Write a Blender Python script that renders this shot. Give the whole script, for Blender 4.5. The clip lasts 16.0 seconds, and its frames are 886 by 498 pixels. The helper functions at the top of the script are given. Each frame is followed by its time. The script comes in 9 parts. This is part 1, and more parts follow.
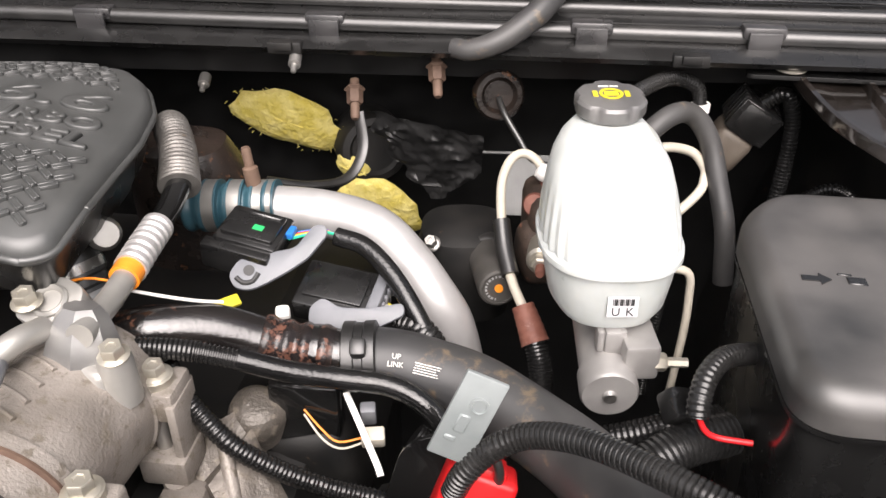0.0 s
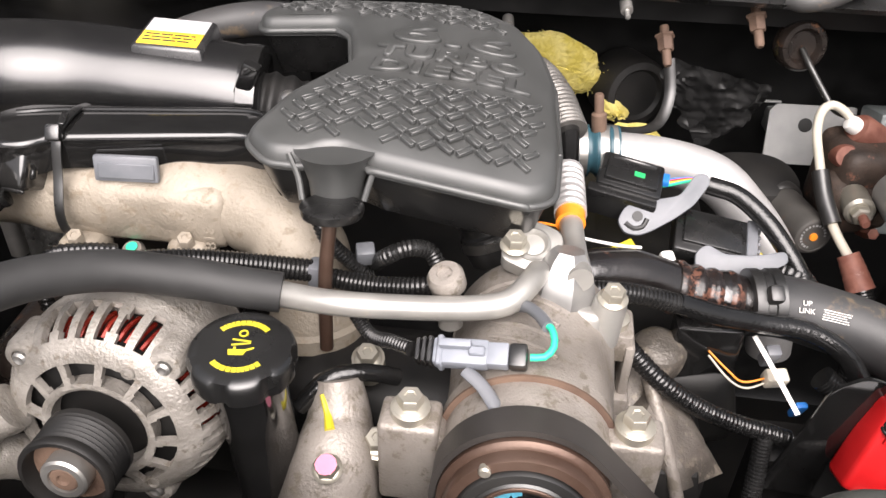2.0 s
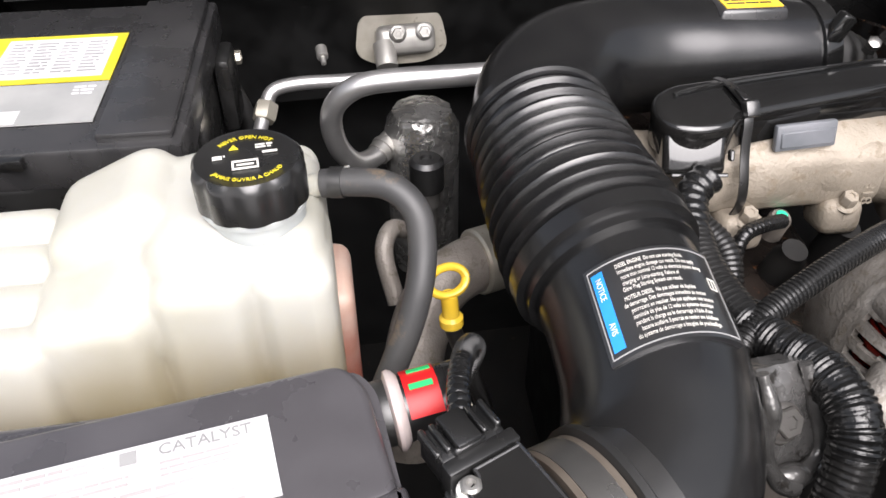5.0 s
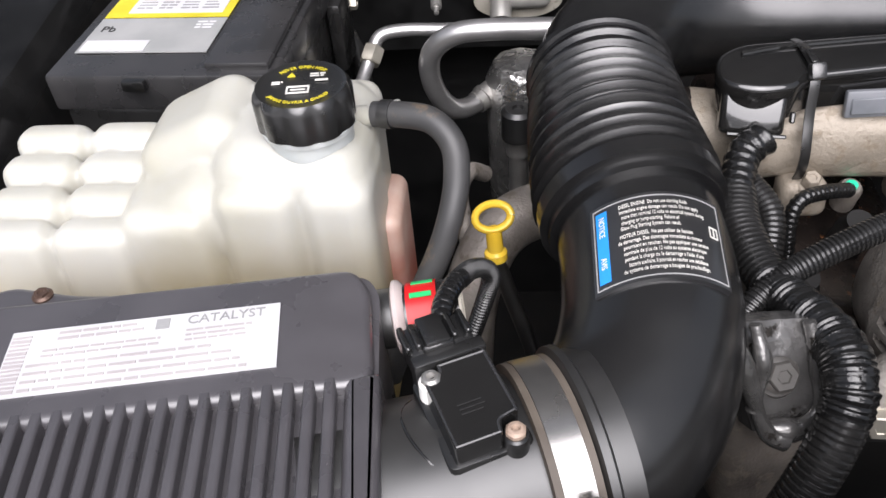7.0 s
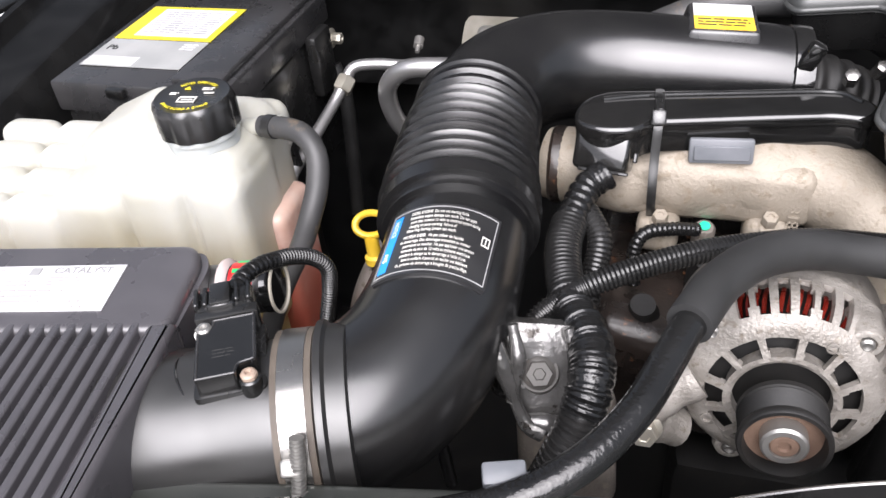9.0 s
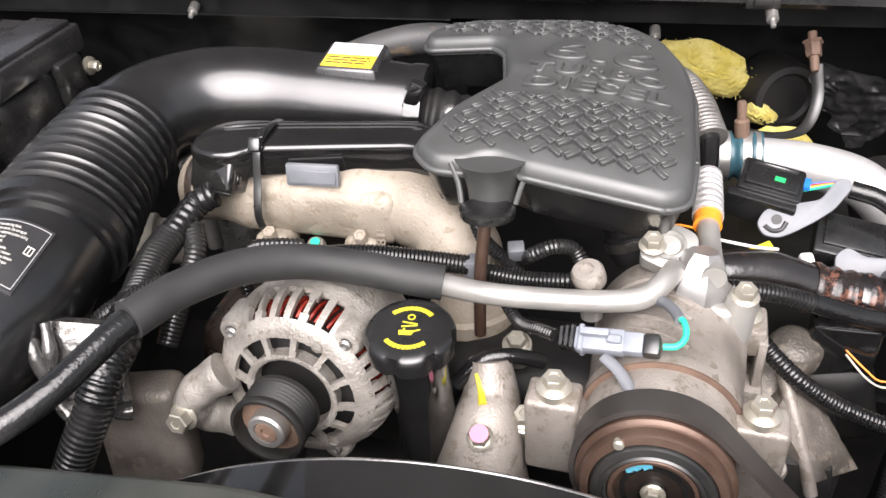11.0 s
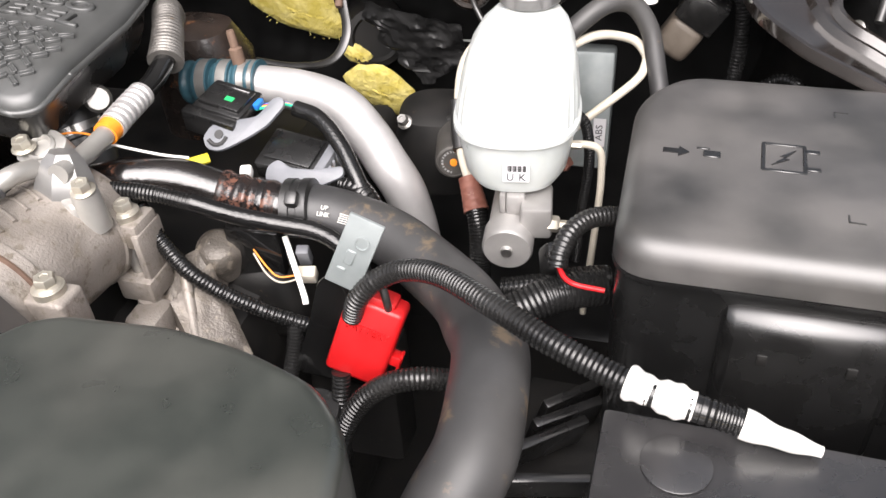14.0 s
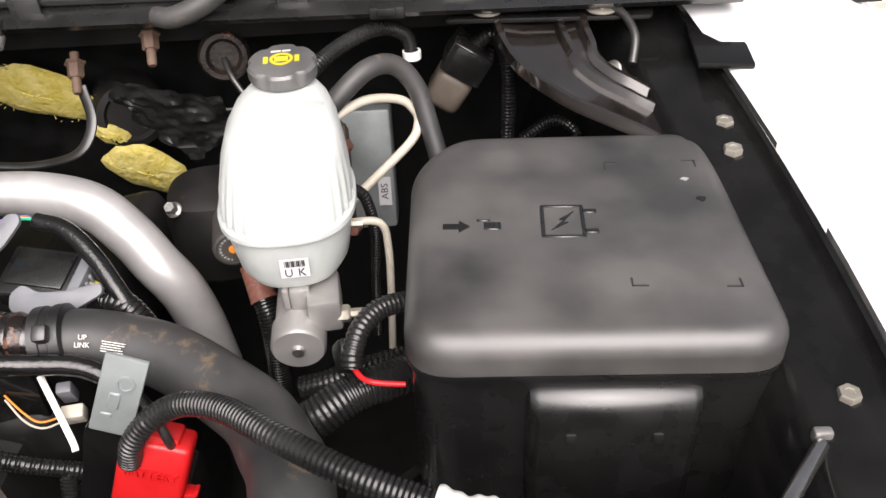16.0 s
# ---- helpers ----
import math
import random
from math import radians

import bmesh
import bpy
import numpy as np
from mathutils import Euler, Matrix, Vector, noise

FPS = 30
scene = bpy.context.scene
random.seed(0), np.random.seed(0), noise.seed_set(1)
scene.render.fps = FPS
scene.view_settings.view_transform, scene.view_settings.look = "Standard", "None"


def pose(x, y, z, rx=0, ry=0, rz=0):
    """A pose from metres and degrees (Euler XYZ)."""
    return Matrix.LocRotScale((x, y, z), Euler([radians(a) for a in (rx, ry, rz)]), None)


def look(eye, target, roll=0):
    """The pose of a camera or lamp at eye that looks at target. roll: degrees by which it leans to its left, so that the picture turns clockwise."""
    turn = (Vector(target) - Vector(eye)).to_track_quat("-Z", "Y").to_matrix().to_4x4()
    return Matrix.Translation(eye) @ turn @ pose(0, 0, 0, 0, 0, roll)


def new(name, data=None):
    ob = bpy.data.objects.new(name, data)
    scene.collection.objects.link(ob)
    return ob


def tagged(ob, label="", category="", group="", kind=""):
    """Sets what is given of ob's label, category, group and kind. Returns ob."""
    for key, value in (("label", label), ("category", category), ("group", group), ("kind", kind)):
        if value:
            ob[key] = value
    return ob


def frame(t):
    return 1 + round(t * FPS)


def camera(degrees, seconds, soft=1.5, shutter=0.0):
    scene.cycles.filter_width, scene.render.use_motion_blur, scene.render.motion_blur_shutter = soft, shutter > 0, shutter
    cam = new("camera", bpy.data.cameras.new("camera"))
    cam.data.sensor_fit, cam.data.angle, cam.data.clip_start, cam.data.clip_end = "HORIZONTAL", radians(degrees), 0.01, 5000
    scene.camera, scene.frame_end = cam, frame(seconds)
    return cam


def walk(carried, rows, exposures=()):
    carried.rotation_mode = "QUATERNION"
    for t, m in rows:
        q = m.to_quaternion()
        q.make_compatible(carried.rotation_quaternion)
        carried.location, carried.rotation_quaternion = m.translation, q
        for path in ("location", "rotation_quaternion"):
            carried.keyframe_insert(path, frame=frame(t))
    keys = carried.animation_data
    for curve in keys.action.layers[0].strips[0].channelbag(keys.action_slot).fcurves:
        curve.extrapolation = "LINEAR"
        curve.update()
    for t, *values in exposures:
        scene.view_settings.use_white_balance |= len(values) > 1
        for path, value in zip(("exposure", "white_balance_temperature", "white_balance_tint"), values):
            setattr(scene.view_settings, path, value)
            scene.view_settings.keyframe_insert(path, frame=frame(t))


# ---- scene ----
cam = camera(56.2, 16.0)
PATH = [
    (0, (0.005, 0.023, 1.644), (-0.009, 1.716, 0.58), -0.2),
    (0.5, (-0.066, 0.034, 1.646), (-0.069, 1.685, 0.517), -0.2),
    (1, (-0.15, 0.03, 1.649), (-0.133, 1.645, 0.47), 0.4),
    (1.5, (-0.239, 0.012, 1.661), (-0.21, 1.62, 0.472), 1.5),
    (2, (-0.326, 0.006, 1.664), (-0.309, 1.606, 0.465), 1.9),
    (2.5, (-0.404, 0.021, 1.665), (-0.441, 1.615, 0.458), 0.8),
    (3, (-0.514, 0.058, 1.658), (-0.57, 1.671, 0.476), -0.7),
    (3.5, (-0.592, 0.085, 1.659), (-0.585, 1.703, 0.485), -1.3),
    (4, (-0.671, 0.09, 1.647), (-0.564, 1.697, 0.461), -0.6),
    (4.5, (-0.821, 0.088, 1.666), (-0.557, 1.638, 0.43), -0.0),
    (5, (-0.925, 0.087, 1.663), (-0.587, 1.583, 0.379), -0.5),
    (5.2, (-0.949, 0.086, 1.67), (-0.608, 1.569, 0.372), -1.1),
    (7.3, (-0.83, 0.024, 1.672), (-0.998, 1.509, 0.343), -6.5),
    (7.5, (-0.82, 0.021, 1.678), (-1.057, 1.51, 0.364), -7.5),
    (8, (-0.794, 0.014, 1.682), (-1.141, 1.515, 0.407), -8.6),
    (8.5, (-0.729, -0.006, 1.681), (-1.089, 1.51, 0.426), -7.2),
    (9, (-0.652, -0.039, 1.69), (-1.001, 1.496, 0.456), -6.2),
    (9.5, (-0.574, -0.071, 1.702), (-0.883, 1.485, 0.485), -4.6),
    (10, (-0.496, -0.085, 1.724), (-0.776, 1.487, 0.52), -4.3),
    (10.2, (-0.46, -0.075, 1.722), (-0.74, 1.5, 0.522), -4.4),
    (12.3, (-0.11, -0.044, 1.673), (-0.558, 1.501, 0.485), -5.5),
    (12.5, (-0.076, -0.051, 1.669), (-0.513, 1.499, 0.483), -5.1),
    (13, (0.031, -0.078, 1.681), (-0.388, 1.462, 0.476), -4.0),
    (13.5, (0.115, -0.085, 1.689), (-0.29, 1.45, 0.471), -4.1),
    (14, (0.182, -0.071, 1.671), (-0.117, 1.468, 0.429), -4.0),
    (14.5, (0.22, -0.064, 1.679), (0.086, 1.466, 0.399), -3.4),
    (15, (0.239, -0.053, 1.701), (0.19, 1.488, 0.428), -3.3),
    (15.5, (0.237, -0.039, 1.715), (0.264, 1.528, 0.472), -2.9),
    (16, (0.211, 0.007, 1.687), (0.336, 1.579, 0.456), -3.0),
]
# the phone's own exposure drifts as white things come into view
EXPOSURE = [(0.0, 0.42, 6650, 13), (1.5, 0.45, 6650, 14), (2.5, 0.64, 6550, 12), (4.0, 0.84, 6450, 12), (4.5, 0.68, 6400, 12), (5.0, 0.34, 6350, 12), (8.0, 0.02, 6150, 13), (9.5, 0.62, 6200, 13), (10.2, 0.68, 6350, 13), (12.5, 0.62, 6450, 12), (14.5, 0.66, 6550, 12), (15, 0.58, 6600, 13), (15.5, 0.30, 6600, 13), (16.0, 0.2, 6600, 13)]
walk(cam, [(t, look(eye, target, roll)) for t, eye, target, roll in PATH], EXPOSURE)

# ---- light ----
SUN_EL, SUN_AZ = radians(50), radians(176)
world = bpy.data.worlds.new("overcast_sky")
scene.world = world
world.use_nodes = True
wn = world.node_tree.nodes
sky = wn.new("ShaderNodeTexSky")
sky.sky_type = "NISHITA"
sky.sun_disc = False
sky.sun_elevation, sky.sun_rotation = SUN_EL, SUN_AZ
sky.air_density, sky.dust_density, sky.ozone_density = 1.0, 6.0, 1.0
sky_bw = wn.new("ShaderNodeHueSaturation")
sky_bw.inputs["Saturation"].default_value = 0.35
world.node_tree.links.new(sky.outputs[0], sky_bw.inputs["Color"])
# an overcast sky is darker towards the horizon
sky_tc = wn.new("ShaderNodeTexCoord")
sky_xyz = wn.new("ShaderNodeSeparateXYZ")
sky_fall = wn.new("ShaderNodeMapRange")
sky_fall.inputs["To Min"].default_value = 1.0
sky_mul = wn.new("ShaderNodeVectorMath")
sky_mul.operation = "SCALE"
world.node_tree.links.new(sky_tc.outputs["Generated"], sky_xyz.inputs[0])
world.node_tree.links.new(sky_xyz.outputs["Z"], sky_fall.inputs["Value"])
world.node_tree.links.new(sky_bw.outputs[0], sky_mul.inputs[0])
world.node_tree.links.new(sky_fall.outputs[0], sky_mul.inputs["Scale"])
world.node_tree.links.new(sky_mul.outputs[0], wn["Background"].inputs["Color"])
wn["Background"].inputs["Strength"].default_value = 0.12
sun_data = bpy.data.lights.new("sun", "SUN")
sun_data.energy, sun_data.angle, sun_data.color = 5.0, radians(66), (1.0, 0.945, 0.925)
sun = new("sun", sun_data)
sun.matrix_world = look((0, 0, 5), Vector((0, 0, 5)) - Vector((math.sin(SUN_AZ) * math.cos(SUN_EL), math.cos(SUN_AZ) * math.cos(SUN_EL), math.sin(SUN_EL))))


# ---- materials ----
def mat(name, c1, c2=None, rough=0.5, metal=0.0, scale=30, bump=0.15, bscale=600, spots=None, spot_scale=60, spot_at=0.62,
        rvar=0.15, coat=0.0, sss=0.0, trans=0.0, dust=0.0, relief=0.00002, spec=0.5, low=None):
    """A surface with colour that varies at two scales, fine relief, and optional stains."""
    m = bpy.data.materials.new(name)
    m.use_nodes = True
    nt = m.node_tree
    n, l = nt.nodes, nt.links
    b = n["Principled BSDF"]
    tc = n.new("ShaderNodeTexCoord")
    big = n.new("ShaderNodeTexNoise")
    big.inputs["Scale"].default_value, big.inputs["Detail"].default_value = scale, 6
    l.new(tc.outputs["Object"], big.inputs["Vector"])
    ramp = n.new("ShaderNodeMapRange")
    ramp.inputs["From Min"].default_value, ramp.inputs["From Max"].default_value = 0.35, 0.65
    l.new(big.outputs["Fac"], ramp.inputs["Value"])
    mix = n.new("ShaderNodeMix")
    mix.data_type = "RGBA"
    mix.inputs["A"].default_value = (*c1, 1)
    mix.inputs["B"].default_value = (*(c2 or [min(1, c * 1.35 + 0.004) for c in c1]), 1)
    l.new(ramp.outputs[0], mix.inputs["Factor"])
    colour = mix.outputs["Result"]
    fine = n.new("ShaderNodeTexNoise")
    fine.inputs["Scale"].default_value, fine.inputs["Detail"].default_value = bscale, 2
    l.new(tc.outputs["Object"], fine.inputs["Vector"])
    if low:
        # a stain that deepens downwards: colour, height where it is full, height where it ends
        sz = n.new("ShaderNodeSeparateXYZ")
        l.new(tc.outputs["Object"], sz.inputs[0])
        wob = n.new("ShaderNodeMath")
        wob.operation = "MULTIPLY_ADD"
        wob.inputs[1].default_value = 0.05
        l.new(big.outputs["Fac"], wob.inputs[0])
        l.new(sz.outputs["Z"], wob.inputs[2])
        zr = n.new("ShaderNodeMapRange")
        zr.interpolation_type = "SMOOTHSTEP"
        for key, val in zip(("From Min", "From Max", "To Min", "To Max"), (low[1] + 0.025, low[2] + 0.025, 1.0, 0.0)):
            zr.inputs[key].default_value = val
        l.new(wob.outputs[0], zr.inputs["Value"])
        zm = n.new("ShaderNodeMix")
        zm.data_type = "RGBA"
        zm.inputs["B"].default_value = (*low[0], 1)
        l.new(zr.outputs[0], zm.inputs["Factor"])
        l.new(colour, zm.inputs["A"])
        colour = zm.outputs["Result"]
    if spots:
        sp = n.new("ShaderNodeTexNoise")
        sp.inputs["Scale"].default_value, sp.inputs["Detail"].default_value, sp.inputs["Roughness"].default_value = spot_scale, 8, 0.7
        l.new(tc.outputs["Object"], sp.inputs["Vector"])
        sr = n.new("ShaderNodeMapRange")
        sr.inputs["From Min"].default_value, sr.inputs["From Max"].default_value = spot_at, spot_at + 0.07
        l.new(sp.outputs["Fac"], sr.inputs["Value"])
        sm = n.new("ShaderNodeMix")
        sm.data_type = "RGBA"
        sm.inputs["B"].default_value = (*spots, 1)
        l.new(sr.outputs[0], sm.inputs["Factor"])
        l.new(colour, sm.inputs["A"])
        colour = sm.outputs["Result"]
    if dust:
        dn = n.new("ShaderNodeTexNoise")
        dn.inputs["Scale"].default_value, dn.inputs["Detail"].default_value = 9, 9
        l.new(tc.outputs["Object"], dn.inputs["Vector"])
        dr = n.new("ShaderNodeMapRange")
        dr.inputs["From Min"].default_value, dr.inputs["From Max"].default_value, dr.inputs["To Max"].default_value = 0.42, 0.72, dust
        l.new(dn.outputs["Fac"], dr.inputs["Value"])
        dm = n.new("ShaderNodeMix")
        dm.data_type = "RGBA"
        dm.inputs["B"].default_value = (0.3, 0.28, 0.25, 1)
        l.new(dr.outputs[0], dm.inputs["Factor"])
        l.new(colour, dm.inputs["A"])
        colour = dm.outputs["Result"]
    l.new(colour, b.inputs["Base Color"])
    rr = n.new("ShaderNodeMapRange")
    rr.inputs["To Min"].default_value, rr.inputs["To Max"].default_value = max(0.03, rough - rvar), min(1, rough + rvar)
    l.new(big.outputs["Fac"], rr.inputs["Value"])
    l.new(rr.outputs[0], b.inputs["Roughness"])
    b.inputs["Specular IOR Level"].default_value = spec
    b.inputs["Metallic"].default_value = metal
    b.inputs["Coat Weight"].default_value = coat
    b.inputs["Coat Roughness"].default_value = 0.08
    if sss:
        b.inputs["Subsurface Weight"].default_value = sss
        b.inputs["Subsurface Radius"].default_value = (0.03, 0.028, 0.024)
        b.inputs["Subsurface Scale"].default_value = 0.6
    b.inputs["Transmission Weight"].default_value = trans
    if bump:
        bp = n.new("ShaderNodeBump")
        bp.inputs["Strength"].default_value, bp.inputs["Distance"].default_value = bump, relief
        l.new(fine.outputs["Fac"], bp.inputs["Height"])
        l.new(bp.outputs[0], b.inputs["Normal"])
    return m


M_PLASTIC = mat("black_plastic", (0.007, 0.007, 0.007), (0.011, 0.011, 0.011), 0.28, bump=0.3, bscale=1400, dust=0.01, spec=1.0)
M_SATIN = mat("satin_black_duct", (0.006, 0.006, 0.0065), (0.009, 0.009, 0.009), 0.24, bump=0.18, bscale=2200, rvar=0.06, dust=0.015, spec=1.0)
M_GREYPL = mat("worn_charcoal_plastic", (0.022, 0.022, 0.023), (0.032, 0.031, 0.032), 0.28, bump=0.35, bscale=1300, dust=0.015, spec=1.0)
M_LID = mat("dusty_black_lid", (0.024, 0.024, 0.024), (0.075, 0.072, 0.070), 0.46, scale=13, bump=0.6, bscale=700, dust=0.12, rvar=0.16, spec=1.0)
# glossy black plastic; base colour lifted to purple-grey for the reflected sky
M_ABOX = mat("black_plastic_sky_sheen", (0.062, 0.059, 0.064), (0.078, 0.074, 0.080), 0.30, bump=0.3, bscale=1200, dust=0.01, spec=1.0)
M_COVER = mat("charcoal_cover", (0.040, 0.042, 0.041), (0.054, 0.056, 0.055), 0.47, bump=0.5, bscale=1500, dust=0.03, spec=1.0)
M_SHROUD = mat("greenish_black_plastic", (0.024, 0.028, 0.025), (0.038, 0.042, 0.037), 0.32, bump=0.3, bscale=900, dust=0.10, spec=1.0)
M_RUBBER = mat("black_rubber", (0.009, 0.009, 0.009), (0.015, 0.015, 0.015), 0.38, bump=0.25, bscale=900, dust=0.06, spec=1.0)
M_HOSE = mat("grey_rubber_hose", (0.03, 0.03, 0.031), (0.042, 0.042, 0.043), 0.5, bump=0.25, bscale=900, spots=(0.12, 0.09, 0.06), spot_scale=25, spot_at=0.58, dust=0.10, spec=0.6)
M_FOAM = mat("black_foam_sleeve", (0.02, 0.02, 0.02), (0.03, 0.03, 0.03), 0.6, bump=0.25, bscale=1800)
M_LOOM = mat("split_loom", (0.009, 0.009, 0.009), (0.015, 0.015, 0.015), 0.22, bump=0.1, dust=0.03, spec=0.6)
M_TAPE = mat("shiny_tape", (0.006, 0.006, 0.006), (0.010, 0.010, 0.010), 0.16, bump=0.8, bscale=320, relief=0.0005, spec=0.6)
M_GLOSS = mat("glossy_black", (0.006, 0.006, 0.006), (0.009, 0.009, 0.009), 0.09, bump=0.06, bscale=120, rvar=0.05, dust=0.02, spec=1.0)
M_PAINT = mat("black_body_paint", (0.006, 0.006, 0.006), (0.010, 0.010, 0.010), 0.14, bump=0.08, bscale=300, coat=0.0, dust=0.01, spec=0.25)
M_DARK = mat("dirty_black_metal", (0.004, 0.004, 0.004), (0.010, 0.009, 0.008), 0.6, bump=0.4, bscale=300, spots=(0.06, 0.04, 0.025), spot_scale=40, spot_at=0.66, relief=0.0003)
M_HOOD = mat("dark_hood_liner", (0.05, 0.05, 0.05), (0.08, 0.08, 0.08), 0.8, bump=0.4, bscale=200, relief=0.001)
M_WALL = mat("firewall_black", (0.004, 0.004, 0.004), (0.010, 0.010, 0.010), 0.5, bump=0.3, bscale=200, spots=(0.05, 0.04, 0.03), spot_scale=30, spot_at=0.7)
M_CAST = mat("weathered_cast_aluminium", (0.205, 0.182, 0.160), (0.32, 0.290, 0.260), 0.46, 0.3, scale=22, bump=1.0, bscale=420, spots=(0.19, 0.165, 0.135), spot_scale=75, spot_at=0.54, relief=0.0007)
M_CASTD = mat("oily_cast_aluminium", (0.085, 0.075, 0.064), (0.22, 0.195, 0.170), 0.45, 0.3, scale=22, bump=1.0, bscale=420, spots=(0.19, 0.165, 0.135), spot_scale=75, spot_at=0.54, relief=0.0007)
M_TAN = mat("tan_cast_manifold", (0.24, 0.208, 0.165), (0.335, 0.293, 0.238), 0.55, 0.15, scale=22, bump=1.0, bscale=380, spots=(0.24, 0.20, 0.15), spot_scale=90, spot_at=0.55, relief=0.0008)
M_ALTC = mat("alternator_casting", (0.215, 0.198, 0.176), (0.345, 0.322, 0.292), 0.46, 0.3, scale=50, bump=1.0, bscale=420, spots=(0.2, 0.175, 0.145), spot_scale=110, spot_at=0.56, relief=0.0009)
M_ALU = mat("brushed_aluminium_pipe", (0.50, 0.49, 0.485), (0.58, 0.57, 0.565), 0.36, 0.5, bump=0.12, bscale=900, rvar=0.08)
M_PIPE = mat("dull_aluminium_pipe", (0.42, 0.415, 0.41), (0.50, 0.495, 0.49), 0.34, 0.85, bump=0.1, bscale=700, rvar=0.08)
M_GAUGE = mat("rosy_clear_plastic", (0.50, 0.42, 0.40), (0.56, 0.48, 0.46), 0.15, bump=0.05, sss=0.3)
M_ALUW = mat("dull_white_aluminium", (0.33, 0.32, 0.30), (0.41, 0.40, 0.375), 0.40, 0.5, bump=0.3, bscale=500, spots=(0.42, 0.39, 0.34), spot_scale=80, spot_at=0.64)
M_ALUB = mat("bare_aluminium_fitting", (0.27, 0.265, 0.26), (0.37, 0.365, 0.355), 0.34, 0.65, bump=0.3, bscale=500, rvar=0.1)
M_MC = mat("machined_grey_alloy", (0.30, 0.29, 0.28), (0.38, 0.37, 0.36), 0.42, 0.5, bump=0.4, bscale=900)
M_ZINC = mat("zinc_bolt", (0.44, 0.41, 0.34), (0.55, 0.52, 0.45), 0.36, 0.7, bump=0.4, bscale=500, spots=(0.3, 0.2, 0.12), spot_scale=200, spot_at=0.66)
M_RUST = mat("rusty_steel", (0.095, 0.058, 0.042), (0.17, 0.11, 0.078), 0.75, 0.2, bump=1.0, bscale=400, relief=0.0005)
M_RUSTS = mat("corroded_screw", (0.36, 0.27, 0.21), (0.52, 0.40, 0.32), 0.6, 0.2, bump=1.0, bscale=900, spots=(0.2, 0.12, 0.08), spot_scale=260, spot_at=0.58)
M_RUSTB = mat("brown_cast_iron", (0.030, 0.022, 0.018), (0.075, 0.052, 0.040), 0.55, 0.1, scale=45, bump=1.0, bscale=350, spots=(0.19, 0.085, 0.055), spot_scale=60, spot_at=0.60, relief=0.0006)
M_RUSTR = mat("rust_red_fitting", (0.17, 0.060, 0.042), (0.25, 0.105, 0.075), 0.6, 0.1, scale=70, bump=0.9, bscale=400, spots=(0.30, 0.19, 0.15), spot_scale=130, spot_at=0.62, relief=0.0004)
M_RUSTP = mat("oily_rusty_pipe", (0.012, 0.010, 0.009), (0.03, 0.022, 0.018), 0.28, bump=0.6, bscale=250, spots=(0.17, 0.075, 0.035), spot_scale=55, spot_at=0.60, relief=0.0005)
M_RUSTF = mat("flaking_rust_on_black", (0.010, 0.008, 0.008), (0.022, 0.016, 0.014), 0.28, bump=0.8, bscale=200, spots=(0.12, 0.055, 0.038), spot_scale=90, spot_at=0.53, relief=0.0008)
M_BRACE = mat("shiny_brown_black_paint", (0.018, 0.015, 0.013), (0.032, 0.026, 0.023), 0.16, 0.4, bump=0.08, bscale=200, rvar=0.05, coat=1.0, spec=1.0)
M_BELT = mat("brownish_belt_rubber", (0.028, 0.025, 0.023), (0.04, 0.036, 0.033), 0.5, bump=0.3, bscale=500)
M_TEAL = mat("pale_blue_paint", (0.07, 0.30, 0.42), (0.12, 0.38, 0.5), 0.45, bump=0.1)
M_BROWN = mat("rust_brown_steel_pulley", (0.085, 0.05, 0.036), (0.13, 0.085, 0.065), 0.38, 0.5, bump=0.5, bscale=400, spots=(0.25, 0.19, 0.15), spot_scale=120, spot_at=0.66, relief=0.0003)
M_DECAL = mat("laminated_black_decal", (0.012, 0.012, 0.013), (0.018, 0.018, 0.019), 0.34, bump=0.05, coat=1.0, spec=1.0)
M_FOLD = mat("oily_bright_casting", (0.10, 0.098, 0.094), (0.22, 0.215, 0.21), 0.22, 0.7, scale=40, bump=0.8, bscale=260, spots=(0.05, 0.045, 0.04), spot_scale=55, spot_at=0.58, relief=0.0006)
M_MODULE = mat("dark_grey_alloy", (0.055, 0.052, 0.048), (0.085, 0.08, 0.074), 0.5, 0.2, bump=0.4, bscale=500, spots=(0.10, 0.06, 0.04), spot_scale=60, spot_at=0.6)
M_RODS = mat("steel_rod", (0.32, 0.31, 0.30), (0.42, 0.41, 0.40), 0.22, 0.95, bump=0.1, bscale=300)
M_STEEL = mat("dull_steel", (0.33, 0.32, 0.30), (0.45, 0.44, 0.42), 0.4, 0.8, bump=0.3, bscale=500)
M_BAND = mat("stainless_band", (0.36, 0.35, 0.335), (0.44, 0.43, 0.41), 0.28, 0.95, bump=0.05, bscale=300)
M_WHITE = mat("milky_polyethylene", (0.44, 0.465, 0.45), (0.51, 0.53, 0.515), 0.32, bump=0.1, sss=0.5)
M_TANK = mat("yellowed_polyethylene", (0.43, 0.42, 0.36), (0.50, 0.495, 0.455), 0.36, bump=0.15, sss=0.6, scale=11, low=((0.44, 0.34, 0.15), 1.22, 1.355))
M_COOLANT = mat("orange_coolant_stain", (0.54, 0.36, 0.29), (0.62, 0.46, 0.39), 0.36, bump=0.1, sss=0.35, scale=40, low=((0.48, 0.12, 0.075), 1.20, 1.315))
M_RED = mat("red_plastic", (0.55, 0.010, 0.012), (0.66, 0.016, 0.018), 0.36, bump=0.15, bscale=900)
M_YEL = mat("yellow_print", (0.52, 0.44, 0.02), (0.64, 0.55, 0.04), 0.5, bump=0.05)
